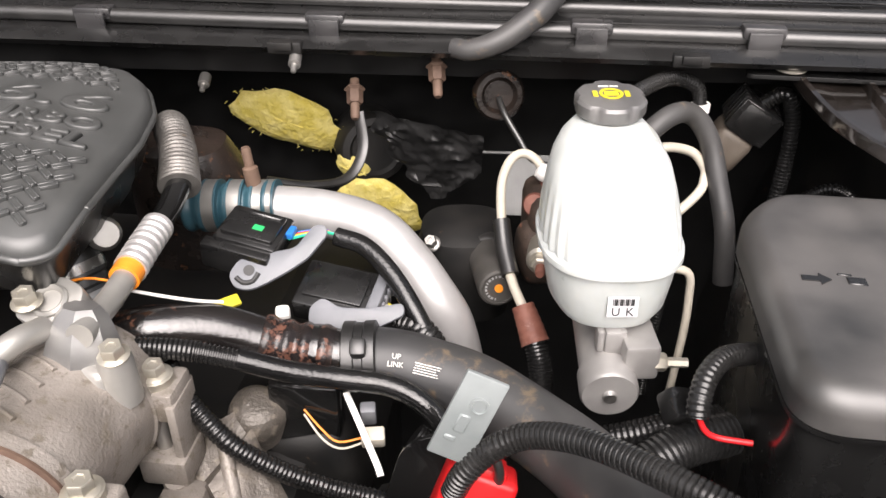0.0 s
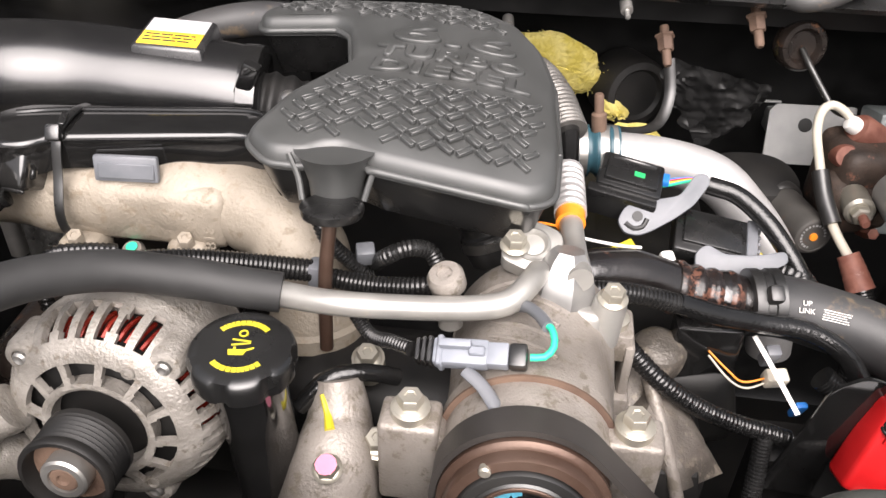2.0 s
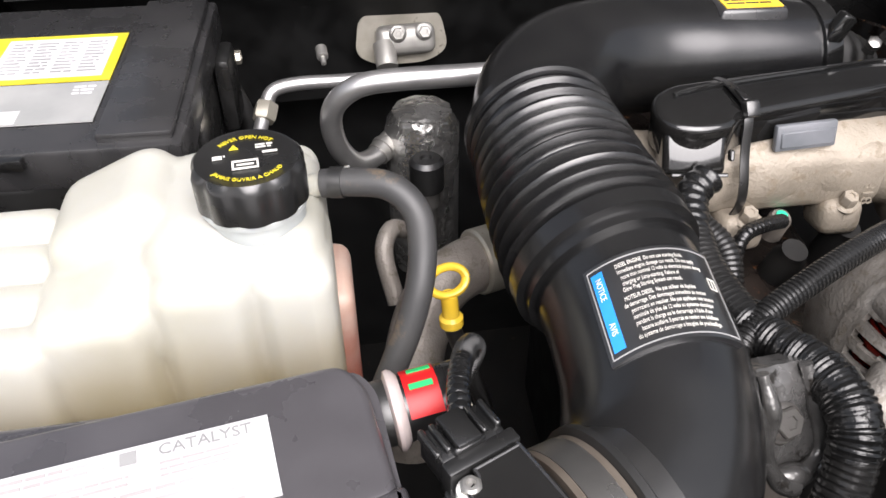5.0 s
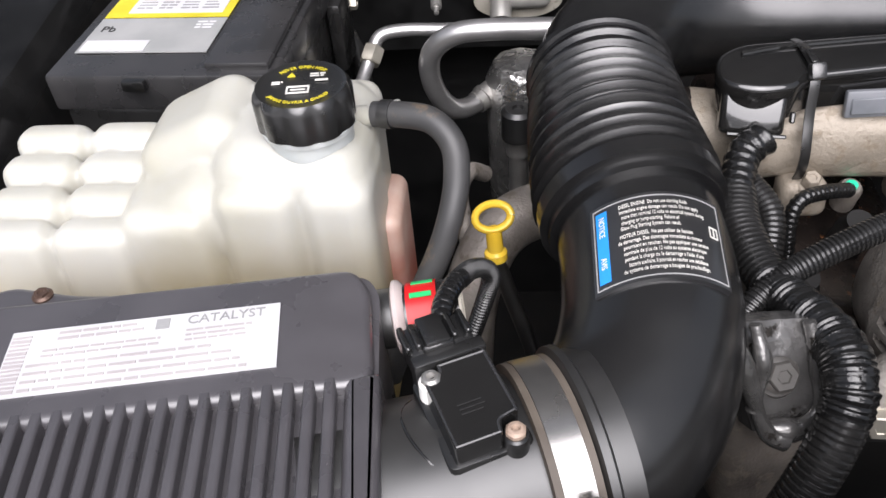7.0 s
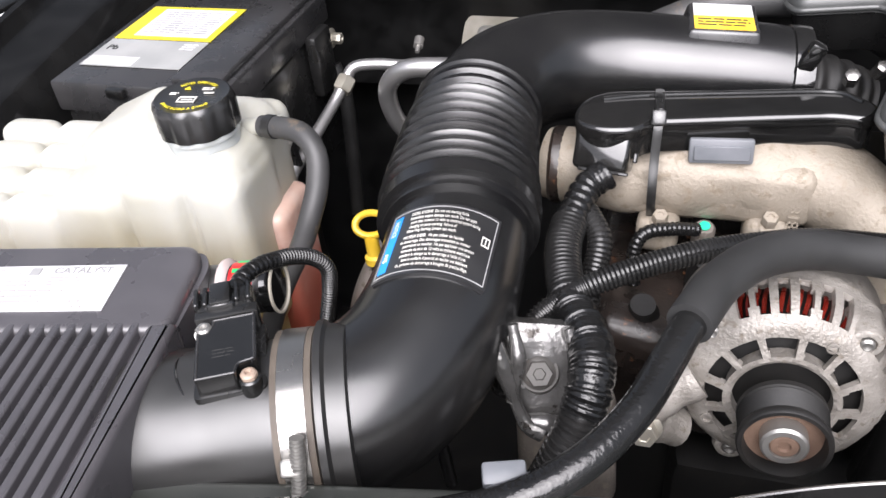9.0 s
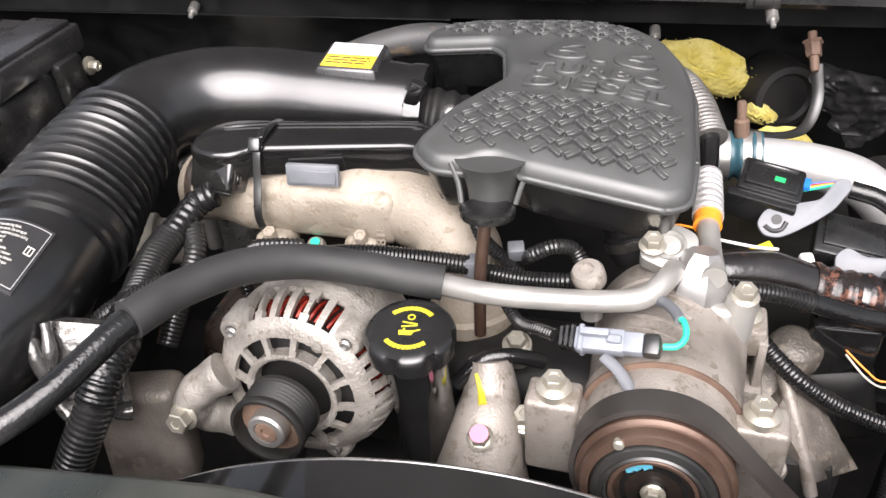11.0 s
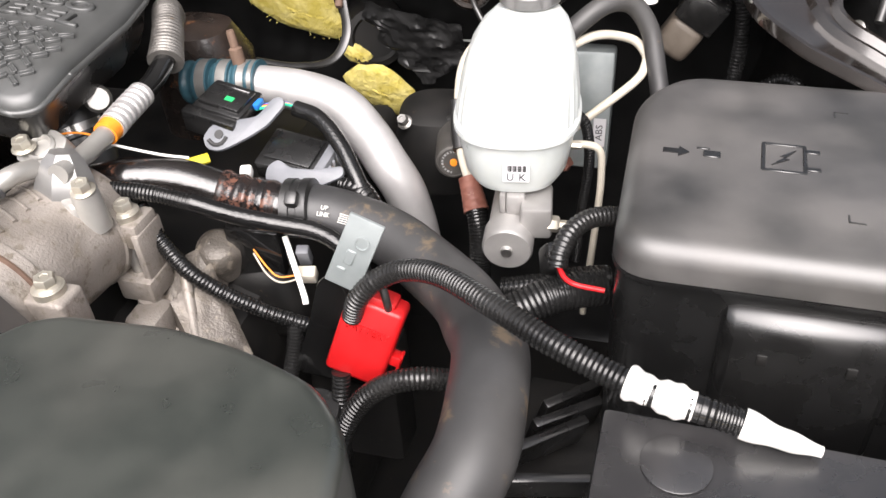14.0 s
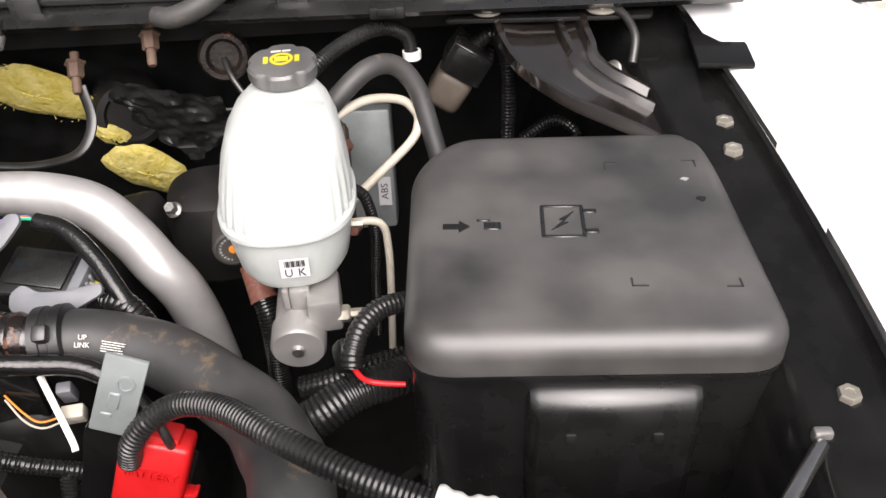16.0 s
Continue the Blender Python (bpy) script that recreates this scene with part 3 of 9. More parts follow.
def build_fenders():
    for side, x0, x1, top in (("right", 0.478, 0.556, -0.031), ("left", -1.235, -1.31, 0.005)):
        f = thing("fender_" + side, "black painted inner fender rail with bolted flange", "fender", (x0, 0.5, 1.0), kind="structure")
        s = 1 if side == "right" else -1
        def line(t, dx, dz):
            y = -0.25 + t * 1.35
            x = x0 + (y - 0.30) * (0.09 if s > 0 else 0.02) - (0.17 * max(0, y - 0.3) ** 2 if s > 0 else 0) + dx * s
            return Vector((x, y, 1.305 + top + (y - 0.28) * (0.14 if s > 0 else 0.075) + dz))
        # inner wall, top flange, raised outer lip
        prof = [(-0.10, -0.85), (-0.09, -0.42), (-0.035, -0.20), (-0.012, -0.03), (0.0, -0.004), (0.006, 0.0), (0.056, 0.001), (0.060, 0.004), (0.066, 0.022), (0.072, 0.024), (0.080, 0.018), (0.090, -0.3)]
        skin = [(0.070, 0.026), (0.078, 0.027), (0.092, 0.022), (0.108, 0.006), (0.118, -0.03), (0.13, -0.12), (0.14, -0.35), (0.135, -0.6), (0.12, -0.6), (0.10, -0.1)]
        if s > 0:
            prof = [(-0.12, -0.85), (-0.10, -0.42), (-0.045, -0.20), (-0.036, -0.03), (-0.026, -0.004), (-0.020, 0.0), (0.028, 0.001), (0.032, 0.004), (0.035, 0.012), (0.039, 0.013), (0.043, 0.008), (0.05, -0.3)]
            skin = [(0.040, 0.018), (0.048, 0.021), (0.08, 0.022), (0.14, 0.018), (0.22, 0.0), (0.28, -0.03), (0.32, -0.08), (0.34, -0.2), (0.34, -0.6), (0.32, -0.6), (0.30, -0.1), (0.06, 0.0)]
        bm = bmesh.new()
        n = 24
        rings = [[bm.verts.new(line(i / n, dx, dz)) for dx, dz in prof] for i in range(n + 1)]
        for a, b in zip(rings, rings[1:]):
            for k in range(3, len(prof) - 1):
                bm.faces.new((a[k], a[k + 1], b[k + 1], b[k]))
        part("rail", bm, M_PAINT, f)
        bm = bmesh.new()
        rings = [[bm.verts.new(line(i / n, dx, dz)) for dx, dz in prof[:4]] for i in range(n + 1)]
        for a, b in zip(rings, rings[1:]):
            for k in range(3):
                bm.faces.new((a[k], a[k + 1], b[k + 1], b[k]))
        part("liner", bm, M_DARK, f, "matt black wheelhouse liner")
        bm = bmesh.new()
        rings = [[bm.verts.new(line((0.80 if s > 0 else 0.665) * i / 16, dx, dz)) for dx, dz in skin] for i in range(17)]
        for a, b in zip(rings, rings[1:]):
            for k in range(len(skin)):
                bm.faces.new((a[k], a[(k + 1) % len(skin)], b[(k + 1) % len(skin)], b[k]))
        bm.faces.new(rings[-1])
        part("outer_skin", bm, M_WPAINT, f, "white painted outer fender skin")
        for t0 in ((0.715, 0.84) if s > 0 else (0.55, 0.78)):
            bm = bmesh.new()
            q = line(t0, 0.062 if s > 0 else 0.085, 0.016)
            box(bm, (0.050 if s > 0 else 0.035, 0.12, 0.006), at(q.x - 0.012, q.y, q.z, -12), 0.002)
            part("tab", bm, M_PAINT, f)


def build_hood():
    # the raised hood, out of view above: its underside shows in the gloss of the ducts
    bm = bmesh.new()
    box(bm, (1.40, 1.25, 0.04), Matrix.Translation((-0.38, 0.84, 2.03)) @ Matrix.Rotation(radians(-70), 4, "X"), 0.015)
    solo("hood", bm, M_HOOD, "raised hood with a dark lined underside", "hood", kind="structure")


def build_front():
    bm = bmesh.new()
    box(bm, (1.72, 0.06, 0.55), at(-0.4, -0.33, 0.85), 0.02)
    solo("wall_radiator_support", bm, M_DARK, "black radiator support across the front", "radiator support", kind="structure")
    bm = bmesh.new()
    box(bm, (1.72, 1.4, 0.02), at(-0.4, 0.36, 0.62), 0.004)
    solo("floor_splash_pan", bm, M_DARK, "dark oily splash shield under the engine", "splash shield", kind="structure")


build_ground()
build_firewall()
build_cowl()
build_fenders()
build_hood()
build_front()


# ---- engine ----
def build_block():
    e = thing("engine_block", "dirty dark engine block with grey castings", "engine", (-0.33, 0.6, 0.65))
    bm = bmesh.new()
    box(bm, (0.56, 0.46, 0.52), at(-0.36, 0.66, 0.90), 0.03)
    box(bm, (0.40, 0.06, 0.40), at(-0.38, 0.42, 0.90), 0.02)
    part("block", bm, M_DARK, e)
    for x, y, z, w, h, d in ((-0.57, 0.60, 1.175, 0.15, 0.10, 0.34), (-0.12, 0.66, 1.125, 0.15, 0.09, 0.34)):
        bm = bmesh.new()
        box(bm, (w, d, h), at(x, y, z, -7, 0, 14 if x < -0.3 else -14), 0.018, 3)
        part("valve_cover", bm, M_RUSTP if x < -0.3 else M_DARK, e)
    bm = bmesh.new()
    box(bm, (0.21, 0.10, 0.16), at(-0.335, 0.46, 1.14), 0.03, 3)
    part("front_cover", bm, M_DARK, e)
    # grey castings beside the compressor
    def slab(corners, thick, rough=0.0015):
        """A lumpy cast plate between four corners."""
        bm = bmesh.new()
        c = [Vector(q) for q in corners]
        nrm = (c[1] - c[0]).cross(c[3] - c[0]).normalized()
        nrm = nrm if nrm.z > 0 else -nrm
        def grid(u, v):
            p = c[0].lerp(c[1], u).lerp(c[3].lerp(c[2], u), v)
            edge = min(1, 6 * min(u, 1 - u, v, 1 - v))
            return p + nrm * (rough * noise.noise(p * 120) + 0.004 * edge - thick / 2), nrm
        sheet(bm, grid, 14, 18, thick)
        return bm
    part("head_end", slab(((-0.192, 0.475, 1.190), (-0.146, 0.492, 1.212), (-0.136, 0.425, 1.135), (-0.182, 0.40, 1.140)), 0.03), M_CASTD, e, "grey oily granular casting")
    bm = bmesh.new()
    sweep(bm, [(-0.160, 0.462, 1.2065), (-0.152, 0.440, 1.184), (-0.142, 0.415, 1.155), (-0.135, 0.40, 1.13)], 0.0055, 10)
    part("rib", bm, M_CAST, e)
    part("water_outlet", slab(((-0.166, 0.432, 1.188), (-0.143, 0.478, 1.199), (-0.096, 0.424, 1.138), (-0.135, 0.402, 1.142)), 0.026), M_CASTD, e, "grey weathered cast outlet")
    bm = bmesh.new()
    lathe(bm, [(0.022, -0.03), (0.023, -0.008), (0.021, 0.0), (0.015, 0.006), (0.008, 0.008), (0, 0.008)], axis((-0.142, 0.494, 1.202), (0.1, -0.4, 0.85)), 26, lambda a, i: 1 + 0.03 * math.sin(3 * a + i))
    part("boss", bm, M_CASTD, e)
    for q, r in (((-0.190, 0.440, 1.186), 0.011), ((-0.183, 0.392, 1.170), 0.012), ((-0.172, 0.388, 1.174), 0.010)):
        bm = bmesh.new()
        lathe(bm, [(r, -0.05), (r, 0.0), (r * 0.85, 0.003), (r * 0.45, 0.003), (r * 0.4, -0.002), (0, -0.002)], axis(q, (0, -0.35, 0.93)), 20)
        part("boss", bm, M_CAST, e)
    bm = bmesh.new()
    sweep(bm, [(-0.39, 0.40, 1.26), (-0.388, 0.385, 1.235), (-0.39, 0.36, 1.215), (-0.395, 0.345, 1.16), (-0.40, 0.34, 1.06)], lambda s, f: 0.016 + 0.022 * min(1, f * 2.2), 18, 0.006)
    part("thermostat_housing", bm, M_CAST, e, "grey cast housing with a yellow paint stripe")
    bm = bmesh.new()
    sweep(bm, [(-0.3981, 0.3820, 1.2610), (-0.3938, 0.3740, 1.2516), (-0.3909, 0.3620, 1.2489)], lambda s, f: 0.0014 + 0.0022 * f, 8, 0.003)
    part("paint_mark", bm, M_YEL, e)
    # shiny folded bracket beside the intake elbow
    part("bracket", slab(((-0.714, 0.338, 1.330), (-0.656, 0.350, 1.318), (-0.648, 0.318, 1.262), (-0.694, 0.312, 1.266)), 0.014, 0.0022), M_FOLD, e, "grey cast bracket with folded ribs")
    for pts, r in (([(-0.712, 0.330, 1.332), (-0.702, 0.318, 1.305), (-0.690, 0.307, 1.274), (-0.678, 0.305, 1.266)], 0.0055), ([(-0.698, 0.334, 1.332), (-0.694, 0.322, 1.312), (-0.697, 0.312, 1.286)], 0.0045),
                   ([(-0.664, 0.343, 1.322), (-0.657, 0.330, 1.298), (-0.658, 0.317, 1.276), (-0.676, 0.307, 1.268)], 0.0050), ([(-0.690, 0.309, 1.272), (-0.668, 0.310, 1.268), (-0.645, 0.320, 1.262)], 0.0060)):
        bm = bmesh.new()
        sweep(bm, pts, lambda s, f: r * (1 + 0.25 * math.sin(f * 9 + r * 900)), 12, 0.004)
        part("rib", bm, M_FOLD, e)
    bm = bmesh.new()
    lathe(bm, [(0.0150, -0.012), (0.0145, -0.004), (0.0125, -0.001)], axis((-0.6815, 0.3255, 1.2985), (0.12, -0.75, 0.62)), 22)
    hexbolt(bm, axis((-0.6815, 0.3245, 1.2995), (0.12, -0.75, 0.62)), 0.0086, 0.006, 1.25)
    part("bolt", bm, M_MODULE, e)
    bm = bmesh.new()
    box(bm, (0.07, 0.04, 0.10), at(-0.665, 0.352, 1.20, 10, -12), 0.012, 3)
    part("bracket_foot", bm, M_CASTD, e)
    for p in ((-0.372, 0.43, 1.248), (-0.361, 0.367, 1.232)):
        bm = bmesh.new()
        lathe(bm, [(0.012, -0.02), (0.012, 0.0), (0.008, 0.001)], axis(p, (0, -0.3, 1)), 16)
        hexbolt(bm, axis(p, (0, -0.3, 1)), 0.0075, 0.010, 1.35)
        part("bolt", bm, M_ZINC, e)
    bm = bmesh.new()
    hexbolt(bm, axis((-0.390, 0.337, 1.242), (0, -0.4, 1)), 0.0075, 0.010, 1.3)
    part("bolt", bm, M_ZINC, e)
    bm = bmesh.new()
    lathe(bm, [(0.0068, 0), (0.0068, 0.0012), (0, 0.0012)], axis((-0.390, 0.3335, 1.2505), (0, -0.4, 1)), 12)
    part("paint_dab", bm, M_PINK, e)
    for p in ((-0.56, 0.50, 1.245), (-0.61, 0.46, 1.23), (-0.505, 0.515, 1.245)):
        bm = bmesh.new()
        lathe(bm, [(0.014, -0.03), (0.014, 0.0), (0.010, 0.006), (0.010, 0.014), (0, 0.014)], axis(p, (0, -0.35, 1)), 18)
        part("injector_cap", bm, M_DARK, e)


def build_manifold():
    e = thing("intake_manifold", "tan weathered cast aluminium intake bridge", "intake manifold", (-0.55, 0.55, 1.22))
    bm = bmesh.new()
    sweep(bm, [(-0.69, 0.575, 1.297), (-0.655, 0.566, 1.298), (-0.60, 0.558, 1.300), (-0.54, 0.553, 1.302), (-0.48, 0.548, 1.300), (-0.443, 0.534, 1.284), (-0.425, 0.515, 1.255), (-0.418, 0.50, 1.215)],
          lambda s, f: (0.030 + 0.006 * math.sin(min(1, f * 3) * 1.57) + 0.0015 * math.sin(f * 40)), 28, 0.006)
    part("bridge", bm, M_TAN, e)
    bm = bmesh.new()
    box(bm, (0.15, 0.03, 0.052), at(-0.555, 0.535, 1.300), 0.012, 3)
    part("web", bm, M_TAN, e)
    for x in (-0.598, -0.515):
        bm = bmesh.new()
        box(bm, (0.034, 0.035, 0.03), at(x, 0.522, 1.268, -7, -12), 0.009, 3)
        hexbolt(bm, axis((x, 0.512, 1.281), (0, -0.35, 1)), 0.006, 0.012, 1.5)
        part("foot", bm, M_TAN, e)
    bm = bmesh.new()
    lathe(bm, [(0.031, 0), (0.0325, 0.002), (0.0335, 0.006), (0.0335, 0.012), (0.031, 0.015)], axis((-0.672, 0.571, 1.297), (-1, 0.1, 0)), 32)
    part("band", bm, M_RUSTP, e)
    # cast number and flange at the down-turned end
    bm = bmesh.new()
    lathe(bm, [(0.040, -0.012), (0.041, 0.0), (0.036, 0.004)], axis((-0.419, 0.502, 1.222), (-0.1, 0.2, 1)), 28)
    hexbolt(bm, axis((-0.389, 0.49, 1.226), (0, -0.2, 1)), 0.006, 0.012)
    part("flange", bm, M_TAN, e)
    letters("8184", 0.013, at(-0.497, 0.5125, 1.292, -7, 82) @ Matrix.Rotation(radians(90), 4, "Z"), 0.0006, M_TAN, e, "cast_number")


def build_wire_box():
    e = thing("wiring_channel", "glossy black plastic wiring channel strapped on the intake bridge", "wiring channel", (-0.56, 0.55, 1.33))
    out = rounded([(-0.667, 0.548), (-0.664, 0.530), (-0.645, 0.521), (-0.622, 0.522), (-0.608, 0.534), (-0.475, 0.545), (-0.450, 0.538), (-0.440, 0.558), (-0.462, 0.584), (-0.640, 0.582), (-0.660, 0.570)], 0.012)
    bm = bmesh.new()
    prism(bm, out, 1.334, 1.3555, bevel=0.002, seg=2)
    part("tray", bm, M_GLOSS, e)
    bm = bmesh.new()
    prism(bm, inward(out, -0.0012), 1.3530, 1.3625, bevel=0.005, seg=4)
    part("lid", bm, M_GLOSS, e)
    for pts in ([(-0.645, 0.566, 1.3628), (-0.610, 0.572, 1.3632), (-0.53, 0.576, 1.3632), (-0.470, 0.577, 1.3630), (-0.452, 0.562, 1.3622)],
                [(-0.604, 0.5370, 1.3600), (-0.55, 0.5415, 1.3602), (-0.480, 0.5465, 1.3600)]):
        bm = bmesh.new()
        sweep(bm, pts, 0.0020, 8)
        part("ridge", bm, M_GLOSS, e)
    # the end turns down into a square shell over the loom
    bm = bmesh.new()
    box(bm, (0.044, 0.030, 0.032), at(-0.6430, 0.5340, 1.3350, -14, -30), 0.0045, 3)
    shell = part("end_shell", bm, M_GLOSS, e)
    bm = bmesh.new()
    box(bm, (0.040, 0.0020, 0.0030), at(-0.6445, 0.5125, 1.3290, -14, -30), 0.0008, 1)
    box(bm, (0.0035, 0.006, 0.008), at(-0.6195, 0.5180, 1.3380, -14, -30), 0.001, 1)
    part("lip", bm, M_GLOSS, shell)
    bm = bmesh.new()
    box(bm, (0.048, 0.006, 0.020), at(-0.5555, 0.5290, 1.3385, -2, -14), 0.002)
    flap = part("flap", bm, M_GREYC, e, "grey plastic flap")
    bm = bmesh.new()
    box(bm, (0.042, 0.002, 0.012), at(-0.5550, 0.5255, 1.3380, -2, -14), 0.0008, 1)
    part("panel", bm, M_GREYC, flap)
    for x, w in ((-0.585, 0.010), (-0.509, 0.018), (-0.536, 0.006)):
        bm = bmesh.new()
        box(bm, (w, 0.004, 0.007), at(x, 0.5385 + (x + 0.6) * 0.07, 1.3480, 4), 0.001)
        part("latch", bm, M_GLOSS, e)
    z = thing("cable_tie", "black nylon cable tie round the channel and bridge", "cable tie", (-0.603, 0.53, 1.35))
    bm = bmesh.new()
    sweep(bm, [(-0.600, 0.586, 1.360), (-0.601, 0.568, 1.3648), (-0.6025, 0.542, 1.3648), (-0.6035, 0.532, 1.3585), (-0.605, 0.524, 1.335), (-0.606, 0.512, 1.302), (-0.604, 0.525, 1.268)], 0.004, 6, 0.004, flat=0.35, up=(0, -0.6, 0.8))
    part("strap", bm, M_PLASTIC, z)
    bm = bmesh.new()
    box(bm, (0.011, 0.009, 0.012), at(-0.6035, 0.5320, 1.3650, 0, -35), 0.002)
    box(bm, (0.005, 0.014, 0.0016), at(-0.6022, 0.5480, 1.3680, 4, 8), 0.0004, 1)
    part("head", bm, M_PLASTIC, z)


def build_cover():
    e = thing("engine_cover", "charcoal plastic engine cover with raised lettering and chevron tread", "engine cover", (-0.36, 0.6, 1.30))
    out = [(-0.457, 0.506), (-0.441, 0.486), (-0.416, 0.483), (-0.405, 0.490), (-0.392, 0.492), (-0.380, 0.487), (-0.369, 0.480), (-0.266, 0.461), (-0.249, 0.470), (-0.243, 0.511), (-0.237, 0.609),
           (-0.242, 0.665), (-0.258, 0.705), (-0.285, 0.742), (-0.320, 0.763), (-0.38, 0.773), (-0.44, 0.766), (-0.474, 0.747), (-0.485, 0.714), (-0.480, 0.695), (-0.413, 0.691), (-0.401, 0.675), (-0.394, 0.612), (-0.434, 0.554)]
    ring = rounded(out, 0.008, 3)
    n = len(ring)
    # the top is crowned: highest beside the notch, falling to the front, the back and the turbo side
    def crown(x, y):
        return 1.3950 - 0.9 * max(0.0, x + 0.36) ** 2 - 1.6 * max(0.0, 0.56 - y) ** 2 - 4.0 * max(0.0, y - 0.70) ** 2 - 1.2 * max(0.0, -0.42 - x) ** 2
    bm = bmesh.new()
    cx, cy = -0.33, 0.69
    rows = []
    for d, dz in ((-0.0015, -0.016), (-0.0015, -0.0085), (-0.0005, -0.0045), (0.002, -0.0015), (0.005, -0.0002)):
        rows.append([bm.verts.new((x, y, crown(x, y) + dz)) for x, y in inward(ring, d)])
    for k in (0.93, 0.82, 0.70, 0.58, 0.45, 0.32, 0.2, 0.08):
        rows.append([bm.verts.new((cx + (x - cx) * k, cy + (y - cy) * k, crown(cx + (x - cx) * k, cy + (y - cy) * k))) for x, y in inward(ring, 0.005)])
    for p, q in zip(rows, rows[1:]):
        for i in range(n):
            bm.faces.new((p[i], p[(i + 1) % n], q[(i + 1) % n], q[i]))
    bm.faces.new(rows[-1])
    part("top", bm, M_COVER, e)
    # rolled rim and deep skirt
    bm = bmesh.new()
    rows = [[bm.verts.new((x, y, crown(x, y) + dz)) for x, y in inward(ring, d)] for d, dz in ((0.001, -0.010), (0.003, -0.020), (0.010, -0.045), (0.016, -0.058))]
    for p, q in zip(rows, rows[1:]):
        for i in range(n):
            bm.faces.new((p[i], p[(i + 1) % n], q[(i + 1) % n], q[i]))
    part("skirt", bm, M_PLASTIC, e)
    bm = bmesh.new()
    edge = [Vector((x, y, crown(x, y) - 0.0115)) for x, y in inward(ring, -0.0018)]
    sweep(bm, edge + edge[:1], 0.0028, 10, 0.003)
    part("rolled_edge", bm, M_COVER, e)
    # front mounting boss: half funnel with two ribs and a rubber-topped foot
    bm = bmesh.new()
    m = axis((-0.3955, 0.461, 1.355), (0.02, 0.18, 1))
    lathe(bm, [(0.0205, -0.005), (0.0215, -0.002), (0.0215, 0.001), (0.018, 0.003)], m, 32)
    part("foot", bm, M_PLASTIC, e)
    bm = bmesh.new()
    lathe(bm, [(0.018, -0.004), (0.019, 0.008), (0.024, 0.026), (0.028, 0.032)], axis((-0.395, 0.487, 1.352), (0, 0.1, 1)), 32)
    part("boss", bm, M_COVER, e)
    for dx in (-0.0245, 0.0245):
        bm = bmesh.new()
        sweep(bm, [(-0.395 + dx * 1.25, 0.484, 1.382), (-0.395 + dx * 1.0, 0.478, 1.368), (-0.396 + dx * 0.85, 0.471, 1.354)], 0.0022, 8)
        part("rib", bm, M_COVER, e)
    bm = bmesh.new()
    hexbolt(bm, axis((-0.3968, 0.460, 1.3545), (0.02, 0.15, 1)), 0.0055, 0.003, 1.3)
    part("bolt", bm, M_RUSTP, e)
    bm = bmesh.new()
    sweep(bm, [(-0.3968, 0.463, 1.350), (-0.402, 0.452, 1.300), (-0.404, 0.448, 1.24)], 0.0050, 12)
    part("stud", bm, M_BROWN, e, "rusty support stud")
    # lettering
    rot = radians(-9.5)
    def raised(text, size, x, y, width, space=1.0):
        """Raised letters of a given line width, laid on the crowned top."""
        ob = letters(text, size, Matrix.Identity(4), 0.0014, M_COVER, e, "lettering", 0.0, 1.0, space, 0.0011)
        xs = [v.co.x for v in ob.data.vertices]
        k, mid = width / (max(xs) - min(xs)), (max(xs) + min(xs)) / 2
        turn = Matrix.Rotation(rot, 4, "Z")
        for v in ob.data.vertices:
            q = turn @ Vector(((v.co.x - mid) * k, v.co.y, 0))
            v.co = (x + q.x, y + q.y, crown(x + q.x, y + q.y) + 0.0005 + v.co.z)
    raised("6.6", 0.047, -0.3145, 0.6505, 0.102)
    raised("TURBO", 0.0265, -0.3190, 0.6145, 0.119, 1.08)
    raised("DIESEL", 0.0265, -0.3180, 0.5865, 0.123, 1.05)
    # chevron tread
    bm = bmesh.new()
    # each bar is a flat pad inside a thin raised rim
    box(bm, (0.0122, 0.0046, 0.0034), Matrix(), 0.0008, 1)
    for sy in (-0.0019, 0.0019):
        box(bm, (0.0124, 0.0011, 0.0012), Matrix.Translation((0, sy, 0.0018)), 0.0004, 1)
    for sx in (-0.0057, 0.0057):
        box(bm, (0.0012, 0.0028, 0.0012), Matrix.Translation((sx, 0, 0.0018)), 0.0004, 1)
    first = part("tread_bar", bm, M_COVER, e)
    bar = first.data
    bpy.data.objects.remove(first)
    def inside(x, y):
        c, k = False, len(out)
        for i in range(k):
            (x1, y1), (x2, y2) = out[i], out[(i + 1) % k]
            if (y1 > y) != (y2 > y) and x < (x2 - x1) * (y - y1) / (y2 - y1) + x1:
                c = not c
        return c
    for row in range(24):
        for col in range(24):
            y = 0.470 + row * 0.0118
            x = -0.475 + col * 0.0128 + (row % 2) * 0.0064
            y2 = y - (x + 0.35) * 0.16
            zone = y2 + (x + 0.35) * 0.16 < 0.566 or y2 + (x + 0.35) * 0.16 > 0.690
            if not zone or not all(inside(x + p, y2 + q) for p in (-0.013, 0.013) for q in (-0.012, 0.012)):
                continue
            a = radians(33 if (row + col) % 2 else -45)
            slope = Vector((crown(x + 0.005, y2) - crown(x - 0.005, y2), crown(x, y2 + 0.005) - crown(x, y2 - 0.005), 0)) * 100
            ob = new("tread_bar", bar)
            ob.parent = e
            ob.matrix_parent_inverse = Matrix.Translation(e.location).inverted()
            ob.matrix_basis = Matrix.Translation((x, y2, crown(x, y2) + 0.0005)) @ Matrix.Rotation(slope.y, 4, "X") @ Matrix.Rotation(-slope.x, 4, "Y") @ Matrix.Rotation(a, 4, "Z")


